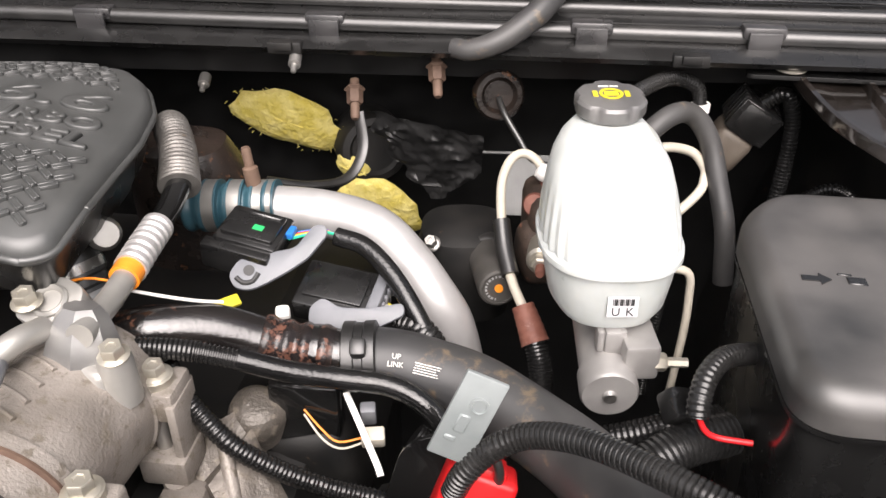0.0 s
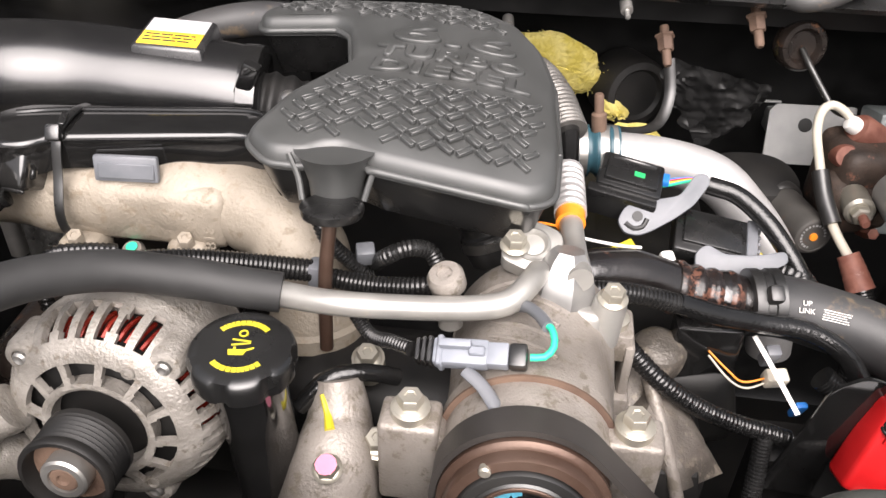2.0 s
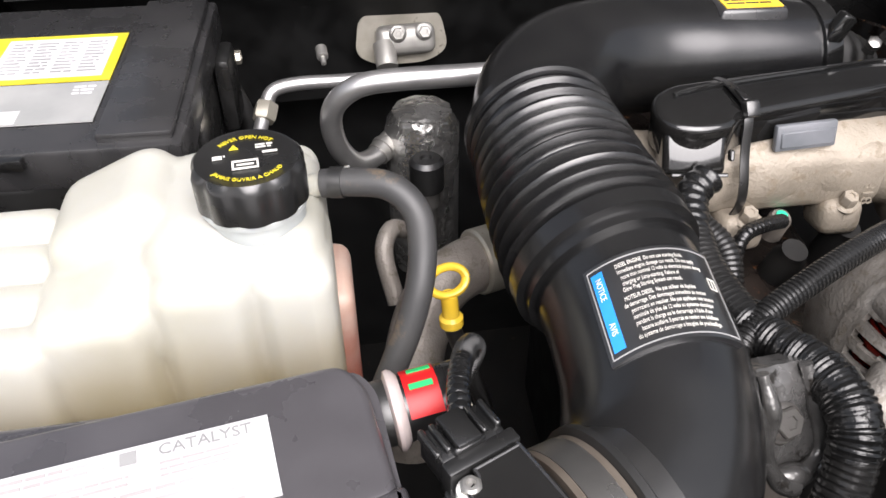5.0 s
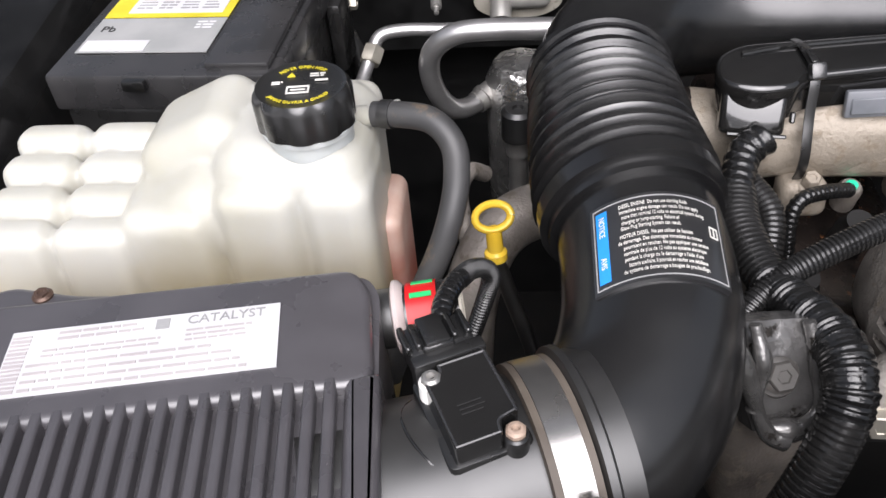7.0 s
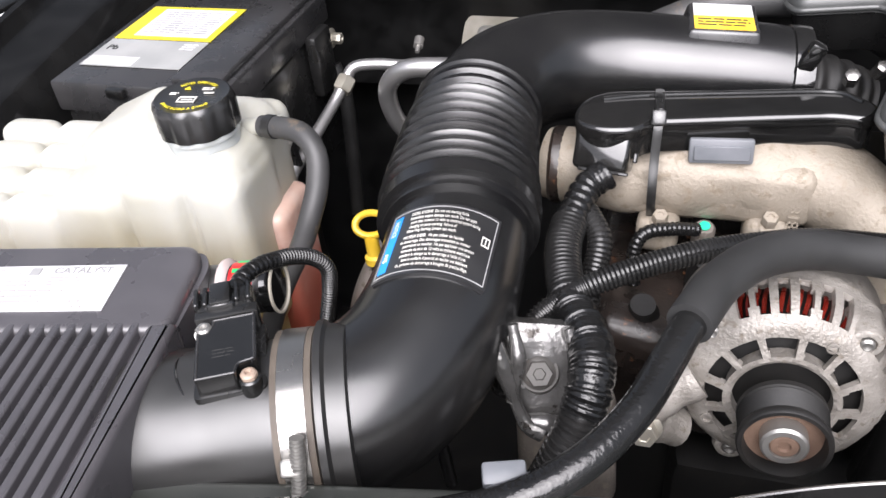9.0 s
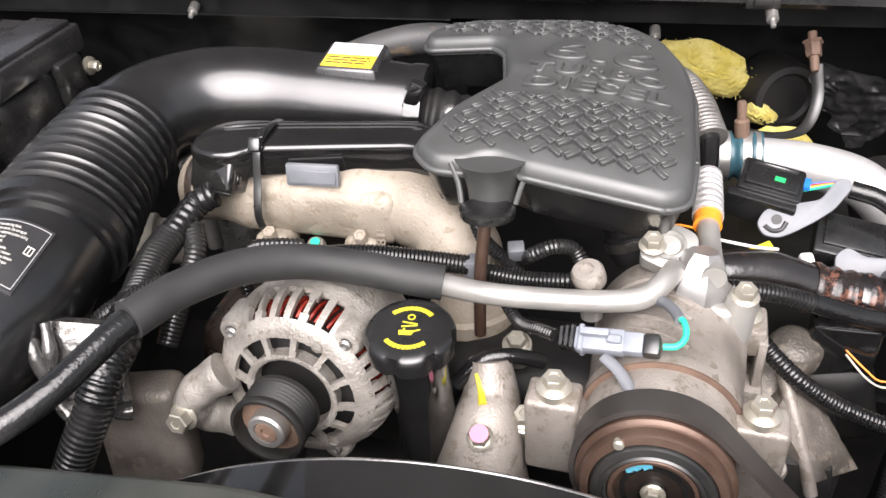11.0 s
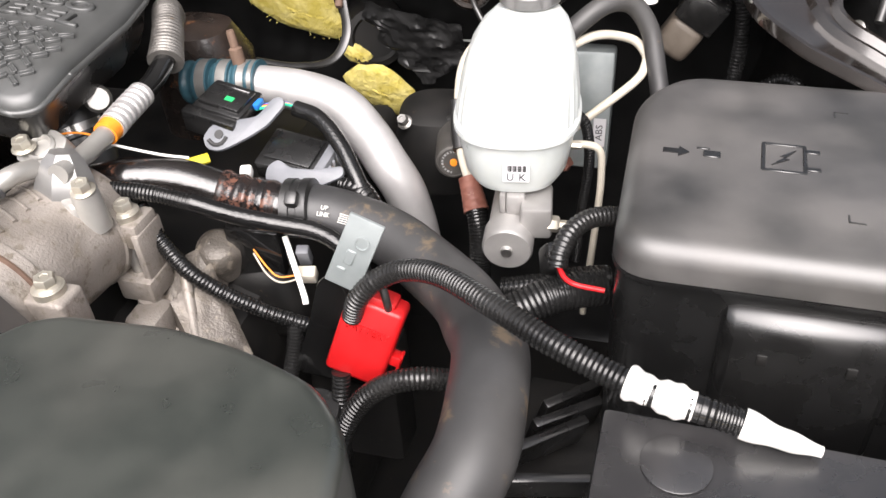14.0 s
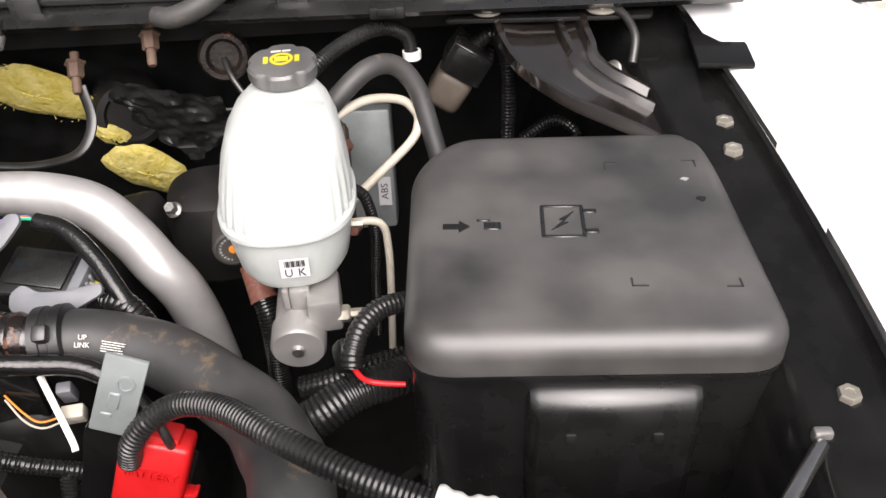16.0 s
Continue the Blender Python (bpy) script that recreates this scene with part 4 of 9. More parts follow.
def ribbed_duct(s, f, a, b, r0, r1):
    k = (s - a) / (b - a)
    r = r0 + (r1 - r0) * k
    return r - 0.0080 * (0.5 + 0.5 * math.cos(2 * math.pi * k * 10)) ** 0.8


def build_duct():
    e = thing("air_intake_duct", "satin black plastic air intake duct with ribbed bellows", "air duct", (-0.74, 0.45, 1.25))
    bm = bmesh.new()
    sweep(bm, [(-0.484, 0.6525, 1.3335), (-0.515, 0.654, 1.338), (-0.5735, 0.6564, 1.3428), (-0.638, 0.6574, 1.348), (-0.693, 0.6416, 1.3532), (-0.7305, 0.605, 1.3545), (-0.7462, 0.560, 1.351), (-0.7475, 0.530, 1.3478)],
          lambda s, f: 0.0446 + 0.0045 * min(1, f * 1.2), 40, 0.006)
    part("outlet_elbow", bm, M_SATIN, e)
    bm = bmesh.new()
    axis_pts = [(-0.7468, 0.567, 1.3508), (-0.7478, 0.535, 1.3480), (-0.7488, 0.495, 1.3425), (-0.7475, 0.455, 1.3360), (-0.7452, 0.420, 1.3305)]
    total = spline(axis_pts)[1]
    def bell(s, f):
        if s < 0.012:
            return 0.0535 - 0.0025 * (s > 0.007)
        if s > total - 0.022:
            return 0.0590 - 0.0045 * (s > total - 0.008)
        return ribbed_duct(s, f, 0.012, total - 0.022, 0.0528, 0.0612)
    sweep(bm, axis_pts, bell, 44, 0.0013)
    part("bellows", bm, M_SATIN, e)
    bm = bmesh.new()
    sweep(bm, [(-0.7450, 0.428, 1.332), (-0.7455, 0.385, 1.3262), (-0.7505, 0.346, 1.3190), (-0.7630, 0.312, 1.3115), (-0.7840, 0.286, 1.3075), (-0.812, 0.270, 1.306)],
          lambda s, f: 0.0500 + 0.0020 * f, 40, 0.005)
    part("inlet_elbow", bm, M_SATIN, e)
    for p, d, r, w in (((-0.800, 0.2735, 1.3065), (-1, -0.25, 0), 0.056, 0.012),):
        bm = bmesh.new()
        lathe(bm, [(r - 0.004, -0.014), (r, -0.013), (r, -0.002), (r + 0.003, 0.0), (r + 0.003, 0.004), (r - 0.002, 0.006)], axis(p, d), 44)
        part("cuff", bm, M_RUBBER, e)
    bm = bmesh.new()
    lathe(bm, [(0.0555, -0.0075), (0.0565, -0.0075), (0.0565, 0.0075), (0.0555, 0.0075)], axis((-0.8165, 0.269, 1.306), (-1, -0.25, 0)), 60)
    band = part("hose_clamp", bm, M_BAND, e, "bright stainless hose clamp")
    bm = bmesh.new()
    for z in (-0.0095, 0.0095):
        lathe(bm, [(0.0540, z - 0.0022), (0.0562, z - 0.0018), (0.0562, z + 0.0018), (0.0540, z + 0.0022)], axis((-0.8165, 0.269, 1.306), (-1, -0.25, 0)), 60)
    part("rubber_edge", bm, M_BOOT, band, "dirty brown rubber edges")
    bm = bmesh.new()
    box(bm, (0.011, 0.010, 0.020), at(-0.806, 0.218, 1.328, 14, 35), 0.002)
    sweep(bm, [(-0.801, 0.222, 1.350), (-0.801, 0.2155, 1.336), (-0.801, 0.209, 1.322)], ridged(0.0042, 0.0022, 0.0009), 12, 0.0005)
    lathe(bm, [(0.0052, 0), (0.0052, 0.006), (0.004, 0.007), (0, 0.007)], axis((-0.801, 0.209, 1.322), (0, -0.42, -0.9)), 6)
    part("screw_housing", bm, M_STEEL, band)
    # warning plate wrapped on the duct
    bm = bmesh.new()
    def wrap(off, a0, a1, y0, y1, nu=14, nv=4):
        def fn(u, v):
            a = a0 + (a1 - a0) * u
            y = y0 + (y1 - y0) * v
            c = Vector((-0.7482 - (0.36 - y) * 0.09, y, 1.3215 - (0.36 - y) * 0.18))
            nrm = Vector((math.sin(a), 0, math.cos(a)))
            return c + nrm * (0.0508 + off), nrm
        return fn
    sheet(bm, wrap(0.0018, radians(-40), radians(42), 0.3345, 0.392), 16, 4, 0.003)
    plate = part("plate", bm, M_DECAL, e, "raised black warning plate with white print")
    bm = bmesh.new()
    sheet(bm, wrap(0.0036, radians(-36), radians(-29), 0.340, 0.3865), 4, 3, 0.0004)
    part("blue_stripe", bm, M_BLUE, plate)
    def wrapped(text, size, u, y, material, turn=0.0, squash=1.0):
        ob = letters(text, size, Matrix.Rotation(turn, 4, "Z") @ Matrix.Diagonal((squash, 1, 1, 1)), 0.0001, material, None, "lettering")
        for v in ob.data.vertices:
            yy = y + v.co.y
            a = (u + v.co.x) / 0.0558
            c = Vector((-0.7482 - (0.36 - yy) * 0.09, yy, 1.3215 - (0.36 - yy) * 0.18))
            v.co = c + Vector((math.sin(a), 0, math.cos(a))) * (0.0508 + 0.0041 + v.co.z)
        ob.parent = plate
        return ob
    lines = ("DIESEL ENGINE  Do not use starting fluids.", "Immediate engine damage can result. Do not apply", "more than nominal 12 volts to electrical system during", "charging or jump-starting. Failure of", "Glow Plug Starting System can result.",
             "MOTEUR DIESEL  Ne pas utiliser de liquides", "de demarrage. Des dommages immediats au moteur", "pourraient en resulter. Ne pas appliquer une tension", "nominale de plus de 12 volts au systeme electrique", "pendant la charge ou le demarrage a l'aide d'une", "batterie auxiliaire. Il pourrait en resulter une defaillance", "du systeme de demarrage a bougies de prechauffage.")
    for i, text in enumerate(lines):
        w = 0.0535 * min(1.0, len(text) / 52)
        ob = wrapped(text, 0.0035, -0.0230 + w / 2, 0.3846 - i * 0.0038 - (0.0015 if i > 4 else 0), M_PRINT, 0.0, w / (len(text) * 0.00201 * 0.0035 / 0.0043))
    wrapped("NOTICE", 0.005, -0.0317, 0.376, M_PRINT, radians(-90), 0.75)
    wrapped("AVIS", 0.005, -0.0317, 0.352, M_PRINT, radians(-90), 0.75)
    bm = bmesh.new()
    for a0, a1, y0, y1 in ((31, 37, 0.3715, 0.3723), (31, 37, 0.3650, 0.3658), (31, 31.7, 0.3650, 0.3723), (36.3, 37, 0.3650, 0.3723), (33.6, 34.4, 0.3665, 0.3710)):
        sheet(bm, wrap(0.0038, radians(a0), radians(a1), y0, y1), 4, 1, 0.0004)
    part("book_symbol", bm, M_PRINT, plate)
    bm = bmesh.new()
    for a0, a1, y0, y1 in ((-38, 40, 0.3892, 0.3899), (-38, 40, 0.3365, 0.3372), (-38, -37.3, 0.3365, 0.3899), (39.3, 40, 0.3365, 0.3899)):
        sheet(bm, wrap(0.0035, radians(a0), radians(a1), y0, y1), 16, 1, 0.0003)
    part("border", bm, M_GINK, plate)
    # label block on the outlet elbow
    bm = bmesh.new()
    pm = at(-0.5475, 0.662, 1.3725, -2, 2, 3)
    box(bm, (0.070, 0.068, 0.034), pm, 0.003, 2, taper=0.8)
    pad = part("label_pad", bm, M_GREYPL, e)
    bm = bmesh.new()
    box(bm, (0.049, 0.0235, 0.0008), pm @ Matrix.Translation((0, -0.0125, 0.0174)), 0)
    part("label_sheet", bm, M_GOLD, pad, "yellow front of a warning sticker, its rear whitened as glare")
    # rear of the yellow sticker, painted white for the glare on it
    bm = bmesh.new()
    box(bm, (0.049, 0.0235, 0.0008), pm @ Matrix.Translation((0, 0.0115, 0.0174)), 0)
    part("label_sheet", bm, M_PAPER, pad)
    bm = bmesh.new()
    bars(bm, 3, 0.043, 0.016, pm @ Matrix.Translation((0, -0.0125, 0.0181)), 0.3, 3)
    part("small_print", bm, M_INK, pad)
    # boot on the turbocharger
    bm = bmesh.new()
    sweep(bm, [(-0.487, 0.652, 1.328), (-0.458, 0.654, 1.321), (-0.43, 0.66, 1.306)], lambda s, f: 0.0320 + 0.0014 * math.sin(s * 520), 32, 0.0015)
    part("boot", bm, M_DARK, e)
    bm = bmesh.new()
    lathe(bm, [(0.0445, -0.010), (0.0475, -0.009), (0.0480, 0.0), (0.0475, 0.006), (0.0430, 0.008)], axis((-0.484, 0.652, 1.3335), (1, 0.0, -0.08)), 44)
    part("cuff_ring", bm, M_GLOSS, e)
    bm = bmesh.new()
    box(bm, (0.014, 0.012, 0.045), at(-0.484, 0.620, 1.363, -7, 0, 25), 0.003)
    part("clip", bm, M_GLOSS, e)
    # breather hose behind
    bm = tube([(-0.62, 0.76, 1.325), (-0.55, 0.765, 1.352), (-0.49, 0.765, 1.362), (-0.43, 0.745, 1.358), (-0.38, 0.73, 1.33)], 0.0165, 18)
    solo("breather_hose", bm, M_HOSE, "grey-black rubber breather hose behind the intake duct", "hose")


build_block()
build_manifold()
build_wire_box()
build_cover()
build_duct()


# ---- accessories in front of the engine ----
def build_alternator():
    c = Vector((-0.533, 0.305, 1.2714))
    e = thing("alternator", "weathered grey cast alternator with copper windings behind vents", "alternator", (-0.54, 0.36, 1.19))
    fwd = FWD * math.cos(radians(7)) + Vector((0, 0, math.sin(radians(7))))
    back = -fwd
    side = back.cross(Vector((0, 0, 1))).normalized()      # to the viewer's right
    up = side.cross(back)
    m = Matrix(((side.x, up.x, fwd.x, 0), (side.y, up.y, fwd.y, 0), (side.z, up.z, fwd.z, 0), (0, 0, 0, 1)))
    base = Matrix.Translation(c + back * 0.055) @ m
    R = 0.0695
    k0 = R / 0.063
    bm = bmesh.new()
    lathe(bm, [(0.052, -0.082), (R - 0.004, -0.078), (R, -0.070), (R, -0.034), (R - 0.003, -0.031)], base, 56)
    part("housing", bm, M_ALTC, e)
    bm = bmesh.new()
    lathe(bm, [(0.050 * k0, -0.035), (0.050 * k0, 0.0), (0.040 * k0, 0.004), (0, 0.004)], base, 40)
    part("core", bm, M_DARK, e)
    bm = bmesh.new()
    for k in range(72):
        a = 2 * math.pi * k / 72
        sweep(bm, [base @ Vector((k0 * r * math.cos(a + b), k0 * r * math.sin(a + b), z)) for r, b, z in ((0.0535, 0, -0.024), (0.0545, 0.03, -0.012), (0.0500, 0.06, -0.003))], 0.0017, 6, 0.004)
    tagged(part("winding", bm, M_COPPER, e, "red lacquered copper windings"), kind="stuff")
    # front bracket: one casting with vents over the windings and windows round the hub
    prof = [(0.0300, 0.006), (0.0305, 0.0165), (0.0330, 0.0180), (0.0360, 0.0175), (0.0400, 0.0160), (0.0440, 0.0145), (0.0480, 0.0135), (0.0530, 0.0125), (0.0575, 0.0105), (0.0615, 0.0070),
            (0.0650, 0.0020), (0.0680, -0.0045), (0.0698, -0.0120), (0.0704, -0.0200), (0.0704, -0.0270), (0.0712, -0.0285), (0.0712, -0.0330), (0.0700, -0.0345)]
    vents = [(a0, 7.4) for a0 in (63, 74, 85, 96, 107, 118)] + [(a0, 6.2) for a0 in (-52, -41, -30, -19, -8, 3, 14, 25, 36)] + [(a0, 6.2) for a0 in (152, 163, 174, 185, 196, 207, 218, 229)]
    seg = 240
    bm = bmesh.new()
    grid = [[bm.verts.new(base @ Vector((r * math.cos(2 * math.pi * k / seg), r * math.sin(2 * math.pi * k / seg), z + 0.0004 * noise.noise((r * 400, k * 0.35, z * 300)))) ) for k in range(seg)] for r, z in prof]
    for i in range(len(prof) - 1):
        r = (prof[i][0] + prof[i + 1][0]) / 2
        for k in range(seg):
            ang = (k + 0.5) * 360 / seg
            near = min((abs((ang - a0 + 180) % 360 - 180) / w for a0, w in vents))
            hub = abs(((ang + 8) % 30) - 15)
            if 9 <= i <= 12 and near < (0.5 if 9 < i < 12 else 0.38):
                continue
            if 3 <= i <= 5 and hub < (12.0 if i > 3 else 11.0):
                continue
            bm.faces.new((grid[i][k], grid[i][(k + 1) % seg], grid[i + 1][(k + 1) % seg], grid[i + 1][k]))
    bmesh.ops.delete(bm, geom=[v for v in bm.verts if not v.link_faces], context="VERTS")
    bmesh.ops.recalc_face_normals(bm, faces=bm.faces)
    bmesh.ops.solidify(bm, geom=bm.faces[:], thickness=0.0045)
    part("front_bracket", bm, M_ALTC, e)
    for a, r, z in ((radians(47), 0.0625, 0.000), (radians(139), 0.0625, 0.000), (radians(-66), 0.0610, 0.0), (radians(246), 0.0610, 0.0)):
        p = base @ Vector((r * math.cos(a), r * math.sin(a), z))
        bm = bmesh.new()
        lathe(bm, [(0.0125, -0.020), (0.0118, 0.002), (0.0100, 0.0065), (0.0075, 0.0075), (0.0058, 0.0075), (0.0054, 0.0050), (0, 0.0050)], axis(p, fwd), 20)
        part("lug", bm, M_ALTC, e)
        bm = bmesh.new()
        lathe(bm, [(0.0046, 0), (0.0046, 0.0035), (0.003, 0.0048), (0.0012, 0.0040), (0, 0.0040)], axis(p + fwd * 0.0050, fwd), 12)
        part("screw", bm, M_STEEL, e)
    # tapped holes on the broad ring
    for a, r in ((radians(62), 0.0500), (radians(-58), 0.0510), (radians(212), 0.0510)):
        bm = bmesh.new()
        lathe(bm, [(0.0040, 0.004), (0.0042, 0.0150), (0.0030, 0.0152), (0.0026, 0.0100), (0, 0.0100)], base @ Matrix.Translation((r * math.cos(a), r * math.sin(a), -0.001)), 14)
        part("tapped_boss", bm, M_ALTC, e)
    # row of small slots at the rear of the housing
    for k in range(13):
        a = radians(52 + k * 6.4)
        bm = bmesh.new()
        box(bm, (0.004, 0.0042, 0.012), base @ Matrix.Rotation(a, 4, "Z") @ Matrix.Translation((R - 0.0018, 0, -0.066)), 0.001, 1)
        part("rear_slot", bm, M_DARK, e)
    # mounting ear with bolt
    bm = bmesh.new()
    sweep(bm, [(-0.582, 0.352, 1.276), (-0.600, 0.346, 1.265), (-0.6115, 0.342, 1.250), (-0.608, 0.350, 1.232), (-0.590, 0.360, 1.218)], lambda s, f: 0.0158 - 0.002 * math.sin(f * 3.14) + 0.0006 * math.sin(s * 300), 18)
    part("ear", bm, M_ALTC, e)
    bm = bmesh.new()
    hexbolt(bm, axis((-0.6126, 0.3300, 1.2480), FWD + Vector((0, 0, 0.25))), 0.0085, 0.012, 1.35)
    part("bolt", bm, M_ZINC, e)
    bm = bmesh.new()
    box(bm, (0.028, 0.035, 0.05), base @ Matrix.Translation((0.062, 0.012, -0.045)), 0.008, 3)
    part("bracket_arm", bm, M_ALTC, e)
    # pulley
    pul = Matrix.Translation(c) @ m
    bm = bmesh.new()
    prof = [(0.0275, -0.026), (0.0275, -0.022)]
    for i in range(6):
        z = -0.021 + i * 0.0033
        prof += [(0.0255, z), (0.0271, z + 0.0016)]
    prof += [(0.0280, 0.000), (0.0278, 0.0025), (0.0270, 0.0035), (0.0245, 0.0035), (0.0238, 0.0), (0.0230, -0.008), (0.0150, -0.009), (0, -0.009)]
    lathe(bm, prof, pul, 40)
    p = part("pulley", bm, M_DARK, e, "black grooved pulley with rust inside")
    bm = bmesh.new()
    lathe(bm, [(0.0232, -0.0075), (0.0232, -0.0065), (0.015, -0.007)], pul, 32)
    part("rust_ring", bm, M_RUST, p)
    bm = bmesh.new()
    lathe(bm, [(0.0140, -0.009), (0.0140, 0.003), (0.0125, 0.0045), (0.0090, 0.0045), (0.0085, 0.001), (0, 0.001)], pul, 32)
    part("nut", bm, M_STEEL, p)
    bm = bmesh.new()
    lathe(bm, [(0.0086, -0.002), (0.0086, 0.0030), (0.0075, 0.0040), (0.004, 0.0040), (0.0032, 0.0022), (0, 0.0022)], pul, 24)
    part("shaft_end", bm, M_RUST, p)


def build_compressor():
    c = Vector((-0.273, 0.287, 1.259))
    e = thing("ac_compressor", "grey cast air-conditioning compressor with rusty brown clutch pulley", "compressor", (-0.27, 0.36, 1.18))
    fwd = FWD * math.cos(radians(8)) + Vector((0, 0, math.sin(radians(8))))
    back = -fwd
    side = Vector((0, 0, 1)).cross(fwd).normalized()
    up = fwd.cross(side)
    body = axis(c + back * 0.045, FWD * -math.cos(radians(3)) - Vector((0, 0, math.sin(radians(3)))))
    top = body.to_3x3().inverted() @ Vector((0.25, 0, 1))
    turn0 = math.atan2(top.y, top.x)
    bm = bmesh.new()
    lathe(bm, [(0.042, -0.012), (0.050, -0.006), (0.053, 0.0), (0.053, 0.022), (0.056, 0.024), (0.0565, 0.034), (0.0540, 0.036), (0.0545, 0.060), (0.0560, 0.085), (0.0570, 0.110), (0.0570, 0.118), (0.0590, 0.119), (0.0590, 0.140), (0.055, 0.150), (0, 0.152)], body, 48, lambda a, i: 1 + (0.012 * math.sin(9 * a) if 6 < i < 10 else 0))
    part("housing", bm, M_CAST, e)
    for z in (0.0235,):
        bm = bmesh.new()
        lathe(bm, [(0.0545, z - 0.002), (0.0568, z - 0.0015), (0.0568, z + 0.0005), (0.0545, z + 0.001)], body, 44)
        part("gasket", bm, M_RUST, e, "rust-red gasket ring")
    # ears with bolts
    for p, dz in (((-0.339, 0.355, 1.266), 0.05), ((-0.202, 0.346, 1.264), 0.06), ((-0.197, 0.458, 1.253), 0)):
        q = Vector(p)
        if dz:
            bm = bmesh.new()
            box(bm, (0.038, 0.028, dz + 0.02), Matrix.Translation((p[0], p[1], p[2] - dz / 2)) @ R7, 0.004, 3)
            inner = q + (c + back * 0.06 - q) * 0.35
            sweep(bm, [q - Vector((0, 0, 0.012)), (q + inner) / 2 - Vector((0, 0, 0.015)), inner], 0.013, 10, 0.01)
            part("ear", bm, M_CAST, e)
        bm = bmesh.new()
        lathe(bm, [(0.0125, 0.0), (0.0125, 0.006), (0.011, 0.007)], Matrix.Translation((p[0], p[1], p[2] + 0.0095)), 20)
        hexbolt(bm, Matrix.Translation((p[0], p[1], p[2] + 0.0155)), 0.0078, 0.010, 1.45)
        part("bolt", bm, M_ZINC, e)
    # right-hand bracket with long bolt
    for dims, where, r in (((0.034, 0.034, 0.026), (-0.197, 0.460, 1.250), 0.004), ((0.036, 0.036, 0.024), (-0.195, 0.452, 1.196), 0.004), ((0.007, 0.034, 0.060), (-0.1825, 0.456, 1.224), 0.002), ((0.005, 0.030, 0.060), (-0.2120, 0.468, 1.224), 0.002), ((0.034, 0.006, 0.060), (-0.196, 0.478, 1.222), 0.002), ((0.035, 0.04, 0.06), (-0.185, 0.425, 1.155), 0.008)):
        bm = bmesh.new()
        box(bm, dims, at(*where), r, 2)
        part("bracket", bm, M_CAST, e)
    bm = bmesh.new()
    lathe(bm, [(0.0056, 0), (0.0056, 0.06), (0, 0.06)], Matrix.Translation((-0.1985, 0.452, 1.192)), 12)
    part("long_bolt", bm, M_STEEL, e)
    # pipe block on top: lug plate, faceted fitting and round boss
    bm = bmesh.new()
    pm = axis((-0.2586, 0.470, 1.3190), (-0.05, -0.45, 0.9))
    prism(bm, rounded([(-0.022, -0.012), (0.000, -0.021), (0.022, -0.010), (0.020, 0.012), (0.002, 0.020), (-0.019, 0.013)], 0.006, 4), -0.010, 0.005, pm, bevel=0.0015, seg=2)
    block = part("port_block", bm, M_ALUW, e)
    bm = bmesh.new()
    lathe(bm, [(0.0125, 0.004), (0.0125, 0.007), (0.0105, 0.009), (0.0085, 0.007), (0.0080, 0.004)], pm, 24)
    part("collar", bm, M_ALUW, block)
    fm = axis((-0.2385, 0.4480, 1.2880), (0.10, 0.30, 1)) @ Matrix.Rotation(radians(12), 4, "Z")
    bm = bmesh.new()
    lathe(bm, [(0.0230, -0.022), (0.0250, -0.012), (0.0250, 0.010), (0.0225, 0.020), (0.0165, 0.034), (0.0115, 0.040), (0, 0.040)], fm, 7)
    part("hex_fitting", bm, M_ALUB, e, "faceted aluminium pipe fitting")
    bm = bmesh.new()
    lathe(bm, [(0.0125, -0.02), (0.0115, 0.014), (0.0100, 0.018), (0, 0.018)], axis((-0.2085, 0.4330, 1.2890), (0.05, -0.1, 1)), 18)
    box(bm, (0.030, 0.030, 0.024), at(-0.224, 0.438, 1.285, -20, -10), 0.006, 3)
    part("port_boss", bm, M_ALUW, e)
    for q in ((-0.2720, 0.4640, 1.3250), (-0.207, 0.4305, 1.3075)):
        bm = bmesh.new()
        hexbolt(bm, axis(q, (0, -0.15, 1)), 0.0074, 0.010, 1.4)
        part("bolt", bm, M_ZINC, e)
    # curved casting ribs towards the bracket
    for k in range(4):
        bm = bmesh.new()
        z0 = 0.046 + 0.015 * k
        sweep(bm, [body @ (Matrix.Rotation(turn, 4, "Z") @ Vector((0.0542 + 0.0006 * k, 0, z0 + 0.022 * q / 8))) for q, turn in ((q, turn0 - radians(6) * q) for q in range(9))], 0.0021, 8, 0.004)
        part("rib", bm, M_CAST, e)
    # clutch and pulley
    pul = axis(c, fwd)
    bm = bmesh.new()
    prof = [(0.050, -0.040)]
    for i in range(6):
        z = -0.039 + i * 0.0036
        prof += [(0.0475, z), (0.0500, z + 0.0018)]
    prof += [(0.0515, -0.016), (0.0515, -0.013), (0.0495, -0.011), (0.0475, -0.0105), (0.0475, -0.004), (0.0465, -0.002), (0.0412, -0.001), (0.0405, -0.006), (0, -0.006)]
    lathe(bm, prof, pul, 64)
    clutch = part("clutch_pulley", bm, M_BROWN, e, "rusty brown clutch pulley")
    bm = bmesh.new()
    lathe(bm, [(0.0400, -0.006), (0.0400, -0.001), (0.0390, 0.001), (0.0345, 0.0015), (0.0335, 0.0), (0.0325, 0.0), (0.0310, 0.0012), (0.0295, 0.0), (0.0290, -0.004)], pul, 64)
    part("armature", bm, M_RUBBER, clutch, "black armature plate")
    bm = bmesh.new()
    lathe(bm, [(0.0288, -0.006), (0.0288, -0.001), (0.0280, 0.0), (0.0262, 0.0), (0.0255, -0.004)], pul, 56)
    part("inner_ring", bm, M_BROWN, clutch)
    bm = bmesh.new()
